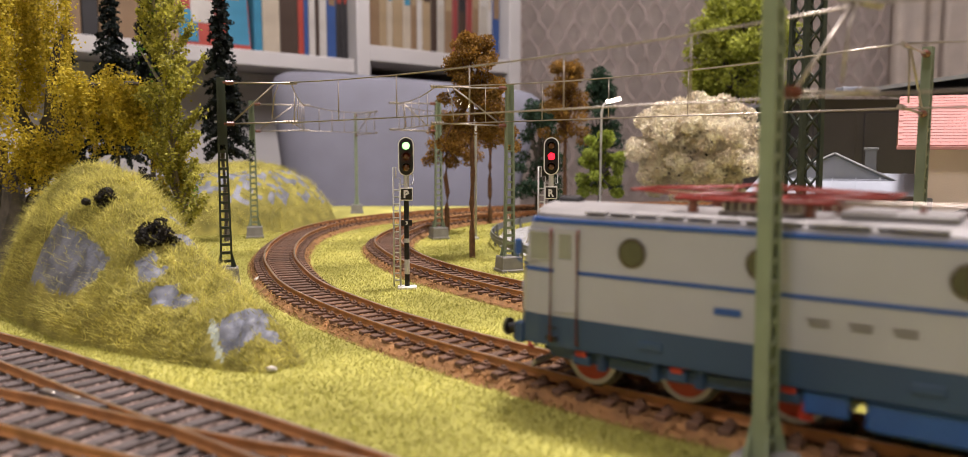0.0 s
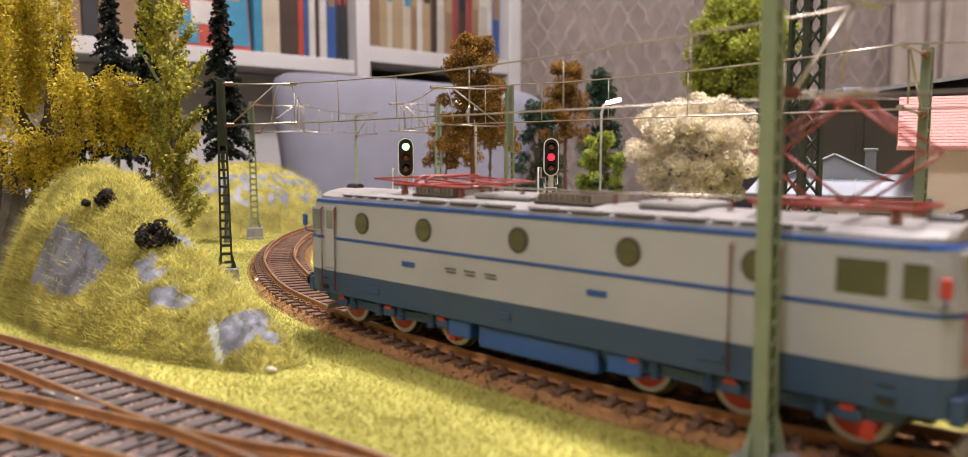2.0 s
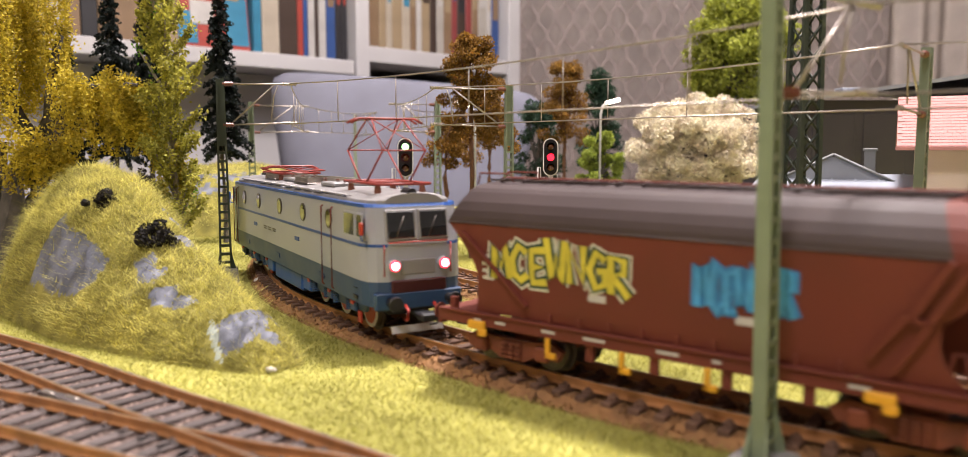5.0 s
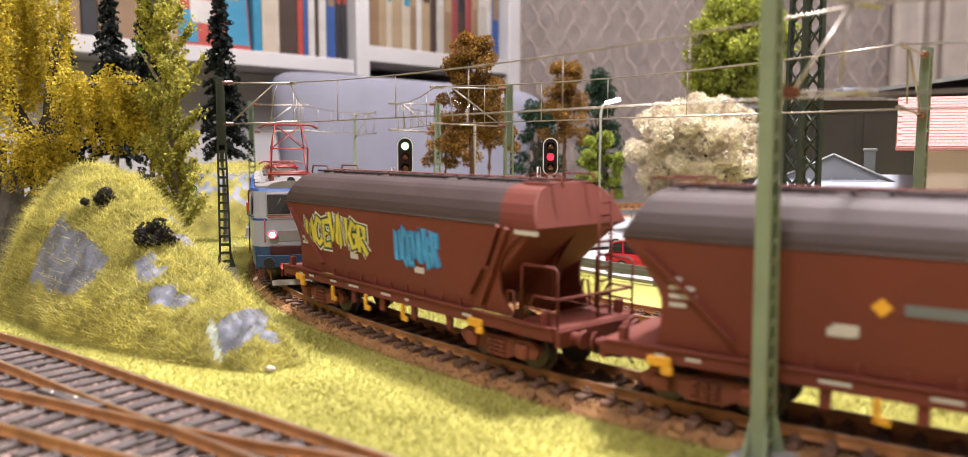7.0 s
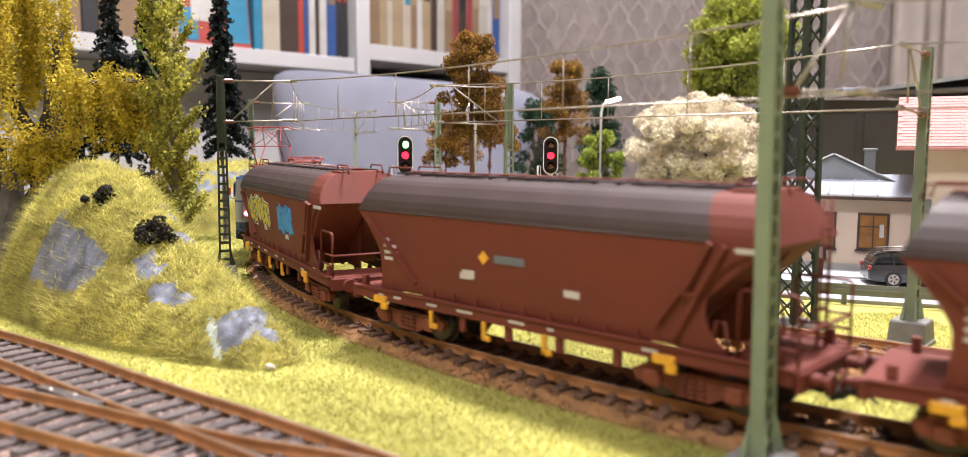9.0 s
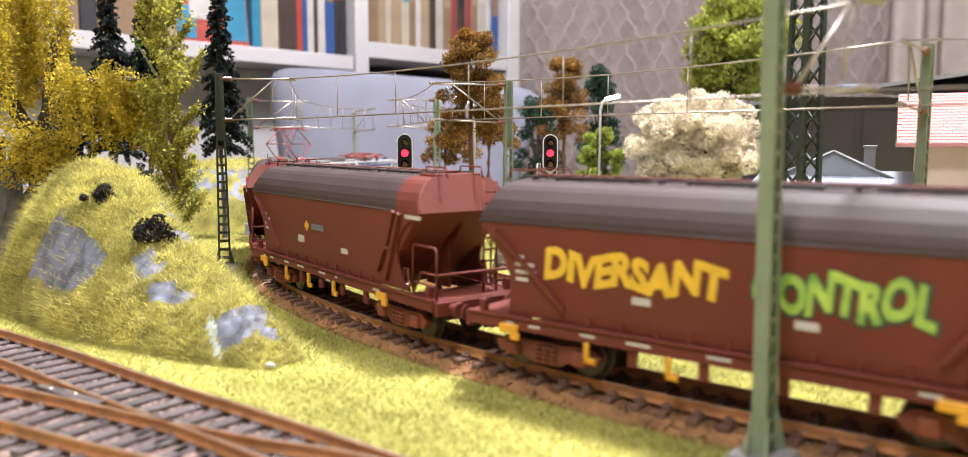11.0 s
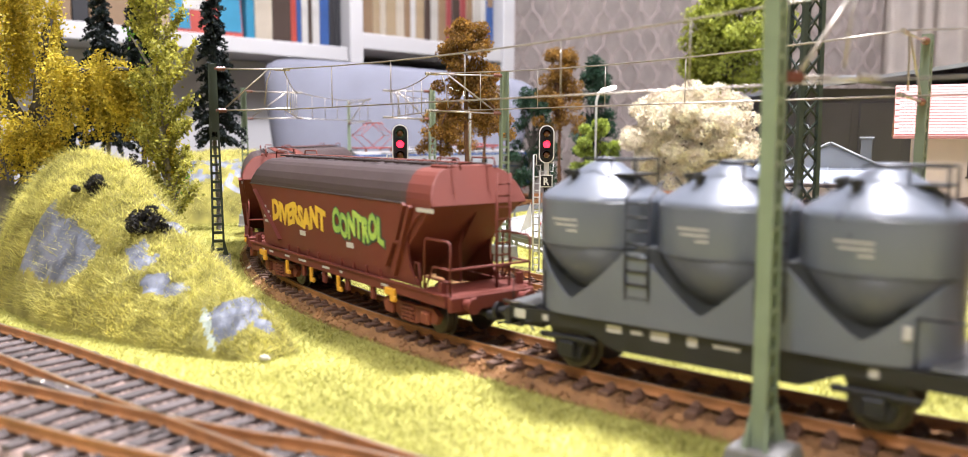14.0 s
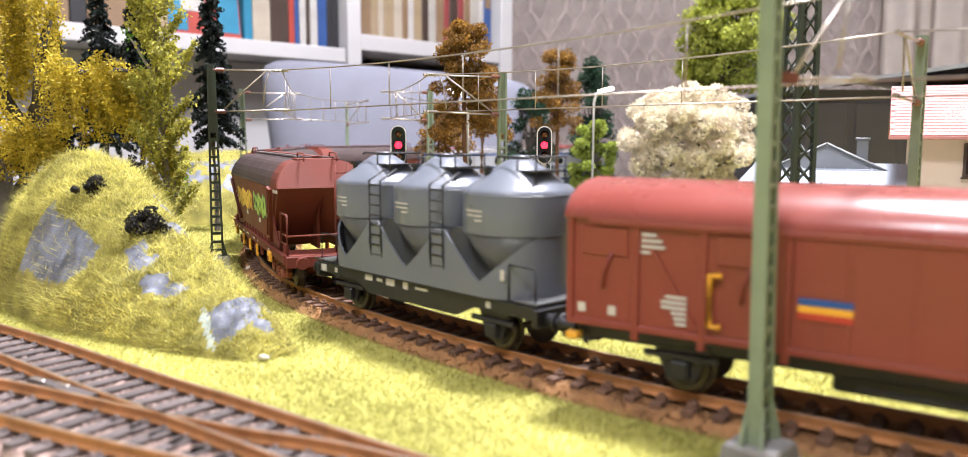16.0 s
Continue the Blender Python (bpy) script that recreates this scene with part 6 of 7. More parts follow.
def leaves(points, size, r, flat=0.0):
    """Small leaves, each a bent pair of triangles, at the points."""
    n = len(points)
    a = r.normal(0, 1, (n, 3))
    a /= np.linalg.norm(a, axis=1)[:, None]
    b = r.normal(0, 1, (n, 3))
    b[:, 2] *= 1 - flat
    b = np.cross(a, b)
    b /= np.linalg.norm(b, axis=1)[:, None] + 1e-9
    s = (size * r.uniform(0.6, 1.35, n))[:, None]
    v = np.empty((n * 4, 3))
    v[0::4], v[1::4], v[2::4], v[3::4] = points - a * s, points + b * s * 0.6 + np.cross(a, b) * s * 0.3, points + a * s, points - b * s * 0.6
    return v, np.arange(n * 4).reshape(n, 4)


def crown(parent, points, size, material, r, name="crown", label=""):
    v, f = leaves(points, size, r)
    return tagged(cloud(name, v, f, material, parent, label), kind="stuff")


def clumps(centres, radius, per, r, hollow=0.5):
    out = []
    for c, q in zip(centres, np.broadcast_to(radius, len(centres))):
        d = r.normal(0, 1, (per, 3))
        d /= np.linalg.norm(d, axis=1)[:, None]
        out.append(np.array(c) + d * (q * r.uniform(hollow, 1.0, per))[:, None] * [1, 1, 0.8])
    return np.vstack(out)


def limb(bm, a, b, r0, r1, r, bends=4, wob=1.5):
    a, b = np.array(a, float), np.array(b, float)
    pts = [a + (b - a) * k / bends + (r.normal(0, wob, 3) if 0 < k < bends else 0) for k in range(bends + 1)]
    rings = []
    n = 7
    for i, p in enumerate(pts):
        t = Vector(pts[min(i + 1, bends)] - pts[max(i - 1, 0)]).normalized()
        q = t.to_track_quat("Z", "Y")
        rr = r0 + (r1 - r0) * i / bends
        rings.append([Vector(p) + q @ Vector((rr * math.cos(k * 2 * math.pi / n), rr * math.sin(k * 2 * math.pi / n), 0)) for k in range(n)])
    add_loft(bm, rings)


def build_willow():
    r = np.random.default_rng(11)
    e = thing("willow_tree", "golden-green weeping tree with hanging foliage", "tree")
    bm = bmesh.new()
    limb(bm, (-222, 392, -1), (-219, 390, 66), 9, 5.5, r, 5, 1.2)
    limb(bm, (-228, 366, -1), (-221, 384, 64), 8, 4, r, 5, 1.5)
    limb(bm, (-238, 372, -1), (-232, 384, 70), 6, 3.5, r, 5, 1.5)
    for a, b, r0 in (((-219, 390, 60), (-235, 380, 130), 4.5), ((-219, 390, 55), (-200, 384, 120), 4), ((-218, 390, 45), (-196, 380, 92), 3.2), ((-196, 380, 92), (-160, 374, 96), 2.0), ((-222, 392, 30), (-200, 380, 62), 2.2), ((-215, 388, 20), (-197, 382, 80), 1.8)):
        limb(bm, a, b, r0, r0 * 0.4, r, 5, 2.0)
    part("trunk", bm, M_BARK, e, "grey rough trunk with limbs")
    pts = []
    for k in range(150):
        ang, rad = r.uniform(0, 2 * math.pi), 40 * math.sqrt(r.uniform(0.05, 1))
        x, y = -247 + 1.25 * rad * math.cos(ang), 386 + rad * math.sin(ang) * 0.75
        top = 165 - rad * 0.55 + r.normal(0, 7)
        length = r.uniform(28, 62) + rad * 0.35
        n = int(length * 8)
        z = top - r.uniform(0, 1, n) * length
        w = 1.5 + 0.9 * np.sin(z / 4.0 + k)
        pts.append(np.c_[x + r.normal(0, 1, n) * w, y + r.normal(0, 1, n) * w, z])
    for k in range(70):
        f = r.uniform(0, 1)
        x, y, top = -197 + 46 * f + r.normal(0, 3), 376 - 4 * f + r.normal(0, 6), 99 - 4 * f - 5 * max(0, f - 0.75) * 8 + r.normal(0, 2.5)
        length = r.uniform(10, 34) + (12 if f > 0.8 else 0)
        n = int(length * 11)
        z = top - r.uniform(0, 1, n) * length
        pts.append(np.c_[x + r.normal(0, 1.2, n) + np.clip(top - z, 0, 60) * 0.25 * f, y + r.normal(0, 2, n), z])
    for k in range(34):
        x, y, top = r.uniform(-222, -192), 374 + r.normal(0, 7), 72 + r.normal(0, 3)
        n = int(r.uniform(110, 220))
        z = top - r.uniform(0, 1, n) * r.uniform(12, 27)
        pts.append(np.c_[x + r.normal(0, 2, n), y + r.normal(0, 2, n), z])
    crown(e, np.vstack(pts), 0.8, M_WILLOW, r, label="hanging golden-green foliage")


def build_poplar():
    r = np.random.default_rng(12)
    e = thing("poplar_tree", "slender tree with upswept pale branches and olive leaves", "tree")
    bx0, by0, z0 = -140, 366, 14
    bm = bmesh.new()
    limb(bm, (bx0, by0, z0 - 4), (bx0 - 6, by0, 148), 2.3, 0.6, r, 8, 0.8)
    part("trunk", bm, M_BARK_P, e, "pale bark trunk")
    pts, fresh = [], []
    for k in range(46):
        z = z0 + 12 + 122 * (k / 46)
        ang = k * 2.4 + r.normal(0, 0.3)
        span = float(np.interp(z, [20, 45, 70, 100, 130, 150], [8, 13, 15, 12, 8, 4])) * r.uniform(0.7, 1.15)
        a = np.array((bx0 - 6 * (z - z0) / 134, by0, z))
        b = a + np.array((span * math.cos(ang), span * math.sin(ang) * 0.9, span * r.uniform(1.0, 1.7)))
        bm = bmesh.new()
        limb(bm, a, b, 0.95, 0.3, r, 3, 0.5)
        part("limb", bm, M_BARK_P, e)
        n = 560
        f = r.uniform(0.22, 1.1, n)[:, None]
        q = a + (b - a) * f + r.normal(0, 1, (n, 3)) * (1.35 + 0.8 * np.sin(f * 9 + k))
        (fresh if k % 11 == 3 else pts).append(q[: n if k % 11 != 3 else 60])
    crown(e, np.vstack(pts), 0.85, M_POPLAR, r, label="small olive-green leaves")
    crown(e, np.vstack(fresh), 0.8, M_POPLAR2, r, "fresh_leaves", "bright green leaf tufts")


def build_fir(x, y, height, width, seed, lean=0):
    r = np.random.default_rng(seed)
    e = thing("fir_tree", "dark model fir with drooping needle branches", "tree", group="dark firs behind the hill")
    bm = bmesh.new()
    limb(bm, (x, y, -1), (x + lean, y, height), 2.4, 0.5, r, 6, 0.5)
    part("trunk", bm, M_BARK, e)
    pts = []
    z = height * 0.36
    while z < height:
        span = width * (1 - (z / height) ** 1.3) + 2.5
        for k in range(9):
            ang = r.uniform(0, 2 * math.pi)
            n = int(26 + span * 5)
            f = r.uniform(0.05, 1, n)
            s = span * r.uniform(0.65, 1.1)
            pts.append(np.c_[x + lean * z / height + math.cos(ang) * f * s + r.normal(0, 0.7, n), y + math.sin(ang) * f * s + r.normal(0, 0.7, n), z - f * f * s * 0.45 + r.normal(0, 0.9, n)])
        z += 5.2
    crown(e, np.vstack(pts), 1.25, M_FIR, r, label="dark blue-green needles")


def build_round_tree(label, x, y, trunk_r, bark, centres, radius, per, size, material, seed, trunk_top=None, hollow=0.45):
    """A tree with a tapered trunk, a limb into each clump and a crown of small leaves."""
    r = np.random.default_rng(seed)
    e = thing("tree", label, "tree", group="scenery trees")
    centres = [np.array(c, float) for c in centres]
    zmin = min(c[2] for c in centres)
    top = trunk_top or zmin
    bm = bmesh.new()
    limb(bm, (x, y, -1), (x, y, top), trunk_r, trunk_r * 0.7, r, 6, trunk_r * 0.25)
    part("trunk", bm, bark, e)
    for c in centres[::max(1, len(centres) // 16)]:
        bm = bmesh.new()
        limb(bm, (x, y, top - 1), c, trunk_r * 0.5, trunk_r * 0.15, r, 3, 1.0)
        part("limb", bm, bark, e)
    crown(e, clumps(centres, radius, per, r, hollow), size, material, r, label="crown of many small leaves")


def ball_of(cx, cy, cz, rx, ry, rz, n, seed, low=-1.0):
    r = np.random.default_rng(seed)
    d = r.normal(0, 1, (n, 3))
    d /= np.linalg.norm(d, axis=1)[:, None]
    d = d[d[:, 2] > low]
    return [(cx + a * rx * q, cy + b * ry * q, cz + c * rz * q) for (a, b, c), q in zip(d, r.uniform(0.55, 1.0, len(d)))]


def build_bush(x, y, z, size, seed, label, material):
    r = np.random.default_rng(seed)
    e = thing("bush", label, "bush", mpose(x, y, z), "dark bushes on the hill")
    bm = bmesh.new()
    for k in range(9):
        c = r.normal(0, 0.38, 3) * size
        c[2] = abs(c[2]) * 0.8 + size * 0.15
        add_ball(bm, c, size * r.uniform(0.25, 0.38), n=2, jitter=0.25, rng=random)
    part("lump", bm, material, e)
    crown(e, clumps(r.normal(0, 0.36, (26, 3)) * size + [0, 0, size * 0.42], size * 0.4, 90, r, 0.6), size * 0.1, material, r, "twig_tuft")


def build_stone(x, y, z, s, turn, seed):
    rr = random.Random(seed)
    bm = bmesh.new()
    add_ball(bm, (0, 0, 0.35 * s), s, 1.3, 0.8, 0.6, n=2, jitter=0.14, rng=rr)
    ob = part("stone", bm, M_STONE, None, at=mpose(x, y, z, 0, 0, turn))
    tagged(ob, "small white loose stone in the grass", "stone", "white stones")


build_willow()
build_poplar()
build_fir(-262, 570, 178, 32, 21)
build_fir(-242, 585, 190, 30, 22)
build_fir(-182, 560, 185, 24, 23)
build_fir(-290, 560, 150, 22, 24)

def layered(cx, cy, zs, widths, n, seed, skew=0.0):
    r = np.random.default_rng(seed)
    z = r.uniform(zs[0], zs[-1], n)
    w = np.interp(z, zs, widths)
    return [(cx + a * q + skew * (zs[-1] - k) * 0.1, cy + b * q * 0.8, k) for a, b, q, k in zip(r.uniform(-1, 1, n), r.uniform(-1, 1, n), w, z)]


build_round_tree("autumn-brown model tree with a bare rough trunk", -7, 479, 1.9, M_BARK_B, layered(-5, 479, (66, 76, 100, 118, 131), (24, 20, 19, 15, 8), 60, 1), 6.0, 260, 0.9, M_BROWNLEAF, 31, trunk_top=100)
build_round_tree("autumn-brown model tree with a bare rough trunk", -29, 613, 2.2, M_BARK_B, layered(-24, 613, (52, 62, 80, 92), (18, 20, 14, 8), 36, 2), 6.5, 200, 1.0, M_BROWNLEAF, 32, trunk_top=66)
build_round_tree("autumn-brown model tree with a bare rough trunk", 5, 690, 2.2, M_BARK_B, layered(5, 690, (70, 90, 110), (14, 14, 8), 24, 3), 7.0, 180, 1.1, M_BROWNLEAF, 33, trunk_top=76)
build_round_tree("autumn-brown model tree among dark green trees", 71, 700, 2.2, M_BARK_B, layered(71, 700, (66, 80, 110, 138), (16, 20, 18, 8), 44, 4), 7.5, 200, 1.1, M_BROWNLEAF, 34, trunk_top=80)
build_round_tree("dark green conifer-like model tree", 116, 800, 2.4, M_BARK, layered(116, 800, (24, 50, 100, 140), (22, 21, 15, 5), 60, 5), 7.5, 150, 1.4, M_DKGREEN, 35, trunk_top=60)
build_round_tree("dark green bushy model tree", 52, 780, 2.4, M_BARK, layered(52, 780, (18, 40, 80, 108), (22, 24, 20, 8), 50, 6), 8, 150, 1.4, M_DKGREEN, 36, trunk_top=50)
build_round_tree("light green leafy model tree", 93, 640, 1.6, M_BARK, layered(93, 640, (30, 45, 62, 76), (16, 18, 15, 8), 40, 7), 5.5, 200, 1.3, M_LTGREEN, 37, trunk_top=44)
build_round_tree("large yellow-green leafy model tree", 240, 760, 4, M_BARK, ball_of(240, 760, 156, 54, 40, 58, 120, 8), 13, 170, 2.0, M_YGREEN, 38, trunk_top=120)
build_round_tree("cream-white blossoming model tree with dark limbs", 166, 622, 4.0, M_BARK, ball_of(165, 620, 64, 51, 42, 44, 190, 9, -0.85), 9.0, 520, 1.05, M_BLOSSOM, 39, trunk_top=38, hollow=0.7)


# ---- road, houses, cars ----
M_ROAD = mat("pale_grey_road", (0.36, 0.37, 0.40), 0.75, size=30, grain=0.8, vary=0.12, bump=0.2)
M_KERB = mat("kerb_grey", (0.40, 0.40, 0.40), 0.8, size=10, grain=0.6, vary=0.12, bump=0.2)
M_GUARD = mat("guard_rail_grey", (0.17, 0.18, 0.18), 0.5, metal=0.2, size=10, grain=0.5, vary=0.12, bump=0)
M_CREAM = mat("cream_plaster", (0.60, 0.50, 0.40), 0.85, size=25, grain=0.7, vary=0.08, bump=0.3)
M_TRIM = mat("dark_brown_frame", (0.06, 0.038, 0.028), 0.6, size=6, grain=0.5, vary=0.2, bump=0.05)
M_CURT = mat("orange_window_inside", (0.26, 0.12, 0.025), 0.5, size=7, grain=0.8, vary=0.35, bump=0)
M_METALROOF = mat("grey_sheet_roof", (0.28, 0.31, 0.36), 0.5, metal=0.1, size=25, grain=0.6, vary=0.12, bump=0.05)
M_TILE = mat("pink_red_tile", (0.46, 0.21, 0.19), 0.75, size=14, grain=0.6, vary=0.12, bump=0.1, rand=0.1)
M_HALL = mat("charcoal_wall", (0.045, 0.042, 0.048), 0.8, size=25, grain=0.8, vary=0.2, bump=0.2)
M_DOOR = mat("red_brown_door", (0.23, 0.075, 0.04), 0.5, size=6, grain=0.5, vary=0.15, bump=0.05)
M_CAR_K = mat("anthracite_car_paint", (0.018, 0.018, 0.022), 0.25, size=15, vary=0.05, bump=0, coat=0.6)
M_CAR_R = mat("red_car_paint", (0.50, 0.015, 0.02), 0.25, size=15, vary=0.05, bump=0, coat=0.6)
M_CAR_D = mat("dark_red_car_paint", (0.16, 0.012, 0.016), 0.25, size=20, grain=0.5, vary=0.08, bump=0, coat=0.5)
M_CAR_W = mat("white_car_paint", (0.65, 0.65, 0.65), 0.25, size=15, vary=0.03, bump=0, coat=0.6)
M_LAMPLIT = mat("lit_street_lamp", (1.0, 0.90, 0.72), 0.4, emit=9.0, vary=0.02, bump=0)
M_POLE = mat("pale_pole", (0.50, 0.50, 0.48), 0.5, size=9, vary=0.1, bump=0)

ROAD = spline([(560, 335), (420, 345), (300, 350), (210, 358), (140, 385), (90, 430), (55, 490), (42, 550), (55, 615), (95, 670), (170, 710), (300, 730)], 10)


def ribbon(name, a0, a1, z0, z1, material, parent, label=""):
    bm = bmesh.new()
    rings = []
    for s in np.arange(2, ROAD[1][-1] - 2, 6.0):
        p, d = frame_at(ROAD, s)
        l = (-d[1], d[0])
        rings.append([(p[0] + l[0] * a, p[1] + l[1] * a, z) for a, z in ((a0, z0), (a1, z0), (a1, z1), (a0, z1))])
    add_loft(bm, rings)
    return part(name, bm, material, parent, label)


def build_road():
    # l points to the left of the way from right to back, which is the near side
    e = thing("road", "pale grey model road with kerbs", "road", kind="structure")
    ribbon("carriageway", -34, 30, -0.5, 0.7, M_ROAD, e)
    ribbon("kerb", 30.1, 33, -0.5, 1.6, M_KERB, e)
    ribbon("kerb", -37, -34.1, -0.5, 1.6, M_KERB, e)
    ribbon("footway", -62, -37.1, -0.5, 1.2, M_ROAD, e)
    g = thing("guard_rail", "grey roadside guard rail on posts", "guard rail")
    ribbon("rail_beam", 36.5, 37.3, 4.2, 9.0, M_GUARD, g)
    ribbon("rail_beam_lip", 37.3, 37.9, 6.2, 7.0, M_GUARD, g)
    for s in np.arange(10, ROAD[1][-1] - 10, 24.0):
        p, d = frame_at(ROAD, s)
        bx("guard_post", M_GUARD, g, -0.8, 0.8, -0.8, 0.8, -0.5, 9.4, m=Matrix.Translation((p[0] - d[1] * 35.6, p[1] + d[0] * 35.6, 0)))


def window(parent, x, y, z, w, h, inside, cross=True):
    o = bx("window", M_TRIM, parent, x - w / 2, x + w / 2, y - 0.9, y + 0.3, z, z + h, bevel=0.15)
    bx("pane", inside, o, x - w / 2 + 1.3, x + w / 2 - 1.3, y - 1.0, y - 0.6, z + 1.3, z + h - 1.3)
    if cross:
        bx("sash_bar", M_TRIM, o, x - 0.3, x + 0.3, y - 1.25, y - 0.9, z + 1.3, z + h - 1.3)
        bx("sash_bar", M_TRIM, o, x - w / 2 + 1.3, x + w / 2 - 1.3, y - 1.25, y - 0.9, z + h * 0.62, z + h * 0.62 + 0.6)
    bx("sill", M_TRIM, o, x - w / 2 - 0.7, x + w / 2 + 0.7, y - 1.8, y + 0.2, z - 1.0, z - 0.05)
    bx("notice", M_WHITE_P, o, x + w * 0.2, x + w * 0.34, y - 1.3, y - 1.05, z + h * 0.35, z + h * 0.7)


# the station stands askew to the table's edge
TURNED = mpose(222, 408, 0, 0, 0, -27) @ mpose(-222, -408, 0)


def build_annex():
    e = thing("station_annex", "low cream station annex with grey sheet roof", "house", TURNED)
    bx("wall", M_CREAM, e, 140, 221, 418, 475, 0, 40.5)
    bx("wall_base", M_KERB, e, 139.5, 221.2, 417.2, 475.5, 0, 4)
    for x in (153, 177, 203):
        window(e, x, 418, 12, 15.5, 20, M_CURT)
    bx("gutter", M_TRIM, e, 137, 222, 410.5, 413, 39.2, 41.4, bevel=0.5)
    bm = bmesh.new()
    add_loft(bm, [[(137, 411, 41), (222, 411, 41), (222, 411.3, 41.8), (137, 411.3, 41.8)], [(142, 446, 51), (222, 446, 51), (222, 446, 52), (142, 446, 52)], [(137, 482, 41), (222, 482, 41), (222, 482, 41.8), (137, 482, 41.8)]])
    part("roof", bm, M_METALROOF, e, "grey sheet-metal roof with seams")
    for x in np.arange(144, 222, 12):
        bx("roof_seam", M_METALROOF, e, 0, 0.7, 0, 36.0, 0.8, 1.5, m=Matrix.Translation((x, 411.3, 41.0)) @ Matrix.Rotation(math.radians(16.2), 4, "X"))
    bm = bmesh.new()
    add_prism(bm, [(148, 46), (214, 46), (181, 62)], 436, 470)
    part("cross_roof", bm, M_METALROOF, e)
    for s in (-1, 1):
        rod("gable_edge", M_GUARD, e, [(181, 434.5, 63), (181 + s * 35, 434.5, 46)], 0.9, n=4)
    bm = bmesh.new()
    add_box(bm, 196, 202, 452, 458, 50, 66, 0.3)
    add_box(bm, 195.2, 202.8, 451.2, 458.8, 65, 66.4, 0.2)
    part("chimney", bm, M_GUARD, e)


def build_house():
    e = thing("station_house", "tall cream station house with pink tiled roof", "house", TURNED)
    bx("wall", M_CREAM, e, 222.5, 380, 408, 500, 0, 68)
    bx("wall_base", M_KERB, e, 222.3, 380.2, 407.4, 500.2, 0, 4)
    for x in (253, 285, 320, 352):
        window(e, x, 408, 47, 15, 17, M_WINDOW)
    for x in (290, 345):
        window(e, x, 408, 13, 17, 22, M_CURT)
    d = bx("door", M_TRIM, e, 237, 262, 407, 408.5, 1.2, 34, bevel=0.2)
    bx("door_leaf", M_DOOR, d, 239, 249, 406.6, 407.5, 1.2, 27, bevel=0.2)
    bx("door_leaf", M_DOOR, d, 250, 260, 406.6, 407.5, 1.2, 27, bevel=0.2)
    bm = bmesh.new()
    arc = [(249.5 + 14 * math.cos(a), 29 + 8 * math.sin(a)) for a in np.linspace(0, math.pi, 14)]
    add_prism(bm, arc + [(235.5, 28.4), (263.5, 28.4)][:1] + [(263.5, 28.4)], 406.2, 408.4)
    part("door_arch", bm, M_TRIM, d)
    bx("canopy", M_TRIM, e, 233, 266, 402, 408, 27.6, 29, bevel=0.3)
    bx("sign_lamp", M_GUARD, e, 226, 229, 403.5, 408, 34, 41, bevel=0.3)
    # roof with rows of tiles
    bm = bmesh.new()
    a, b, w = 398, 454, 95.0
    add_loft(bm, [[(212, a, 66.4), (390, a, 66.4), (390, a, 67.2), (212, a, 67.2)], [(212, b, w - 1), (390, b, w - 1), (390, b, w), (212, b, w)], [(212, 510, 66.4), (390, 510, 66.4), (390, 510, 67.2), (212, 510, 67.2)]])
    roof = part("roof", bm, M_TILE, e, "pink-red tiled gable roof")
    bx("roof_board", M_TILE, e, 211.5, 390.5, 396.8, 398, 65.6, 67.4, bevel=0.2)
    ang = math.degrees(math.atan2(w - 67.2, b - a))
    bm = bmesh.new()
    add_box(bm, -1.8, 1.8, 0, 3.6, 0, 0.45, 0.1)
    bmesh.ops.scale(bm, vec=(MM, MM, MM), verts=bm.verts)
    me = bpy.data.meshes.new("roof_tile")
    bm.to_mesh(me)
    bm.free()
    me.materials.append(M_TILE)
    for j in range(17):
        for i in range(17):
            o = new("roof_tile", me)
            o.parent = roof
            y = a + 0.4 + j * 3.25
            o.matrix_basis = mpose(214 + i * 3.75 + (1.9 if j % 2 else 0), y, 67.3 + (y - a) * (w - 67.2) / (b - a), ang - 3, 0, 0)


def build_hall():
    e = thing("workshop_hall", "large charcoal hall with a shallow grey roof", "building")
    bx("wall", M_HALL, e, 236, 520, 600, 800, 0, 102)
    bm = bmesh.new()
    add_loft(bm, [[(226, y, 99), (226, y, 101.5), (380, y, 124), (530, y, 101.5), (530, y, 99), (380, y, 121)] for y in (588, 812)])
    part("roof", bm, M_METALROOF, e, "shallow grey roof with pale edge")
    for x in (262, 300, 340):
        bx("wall_panel", M_HALL, e, x - 16, x + 16, 599, 600.2, 8, 92, bevel=0.4)
    bx("roof_vent", M_METALROOF, e, 285, 300, 640, 655, 108, 114, bevel=0.5)


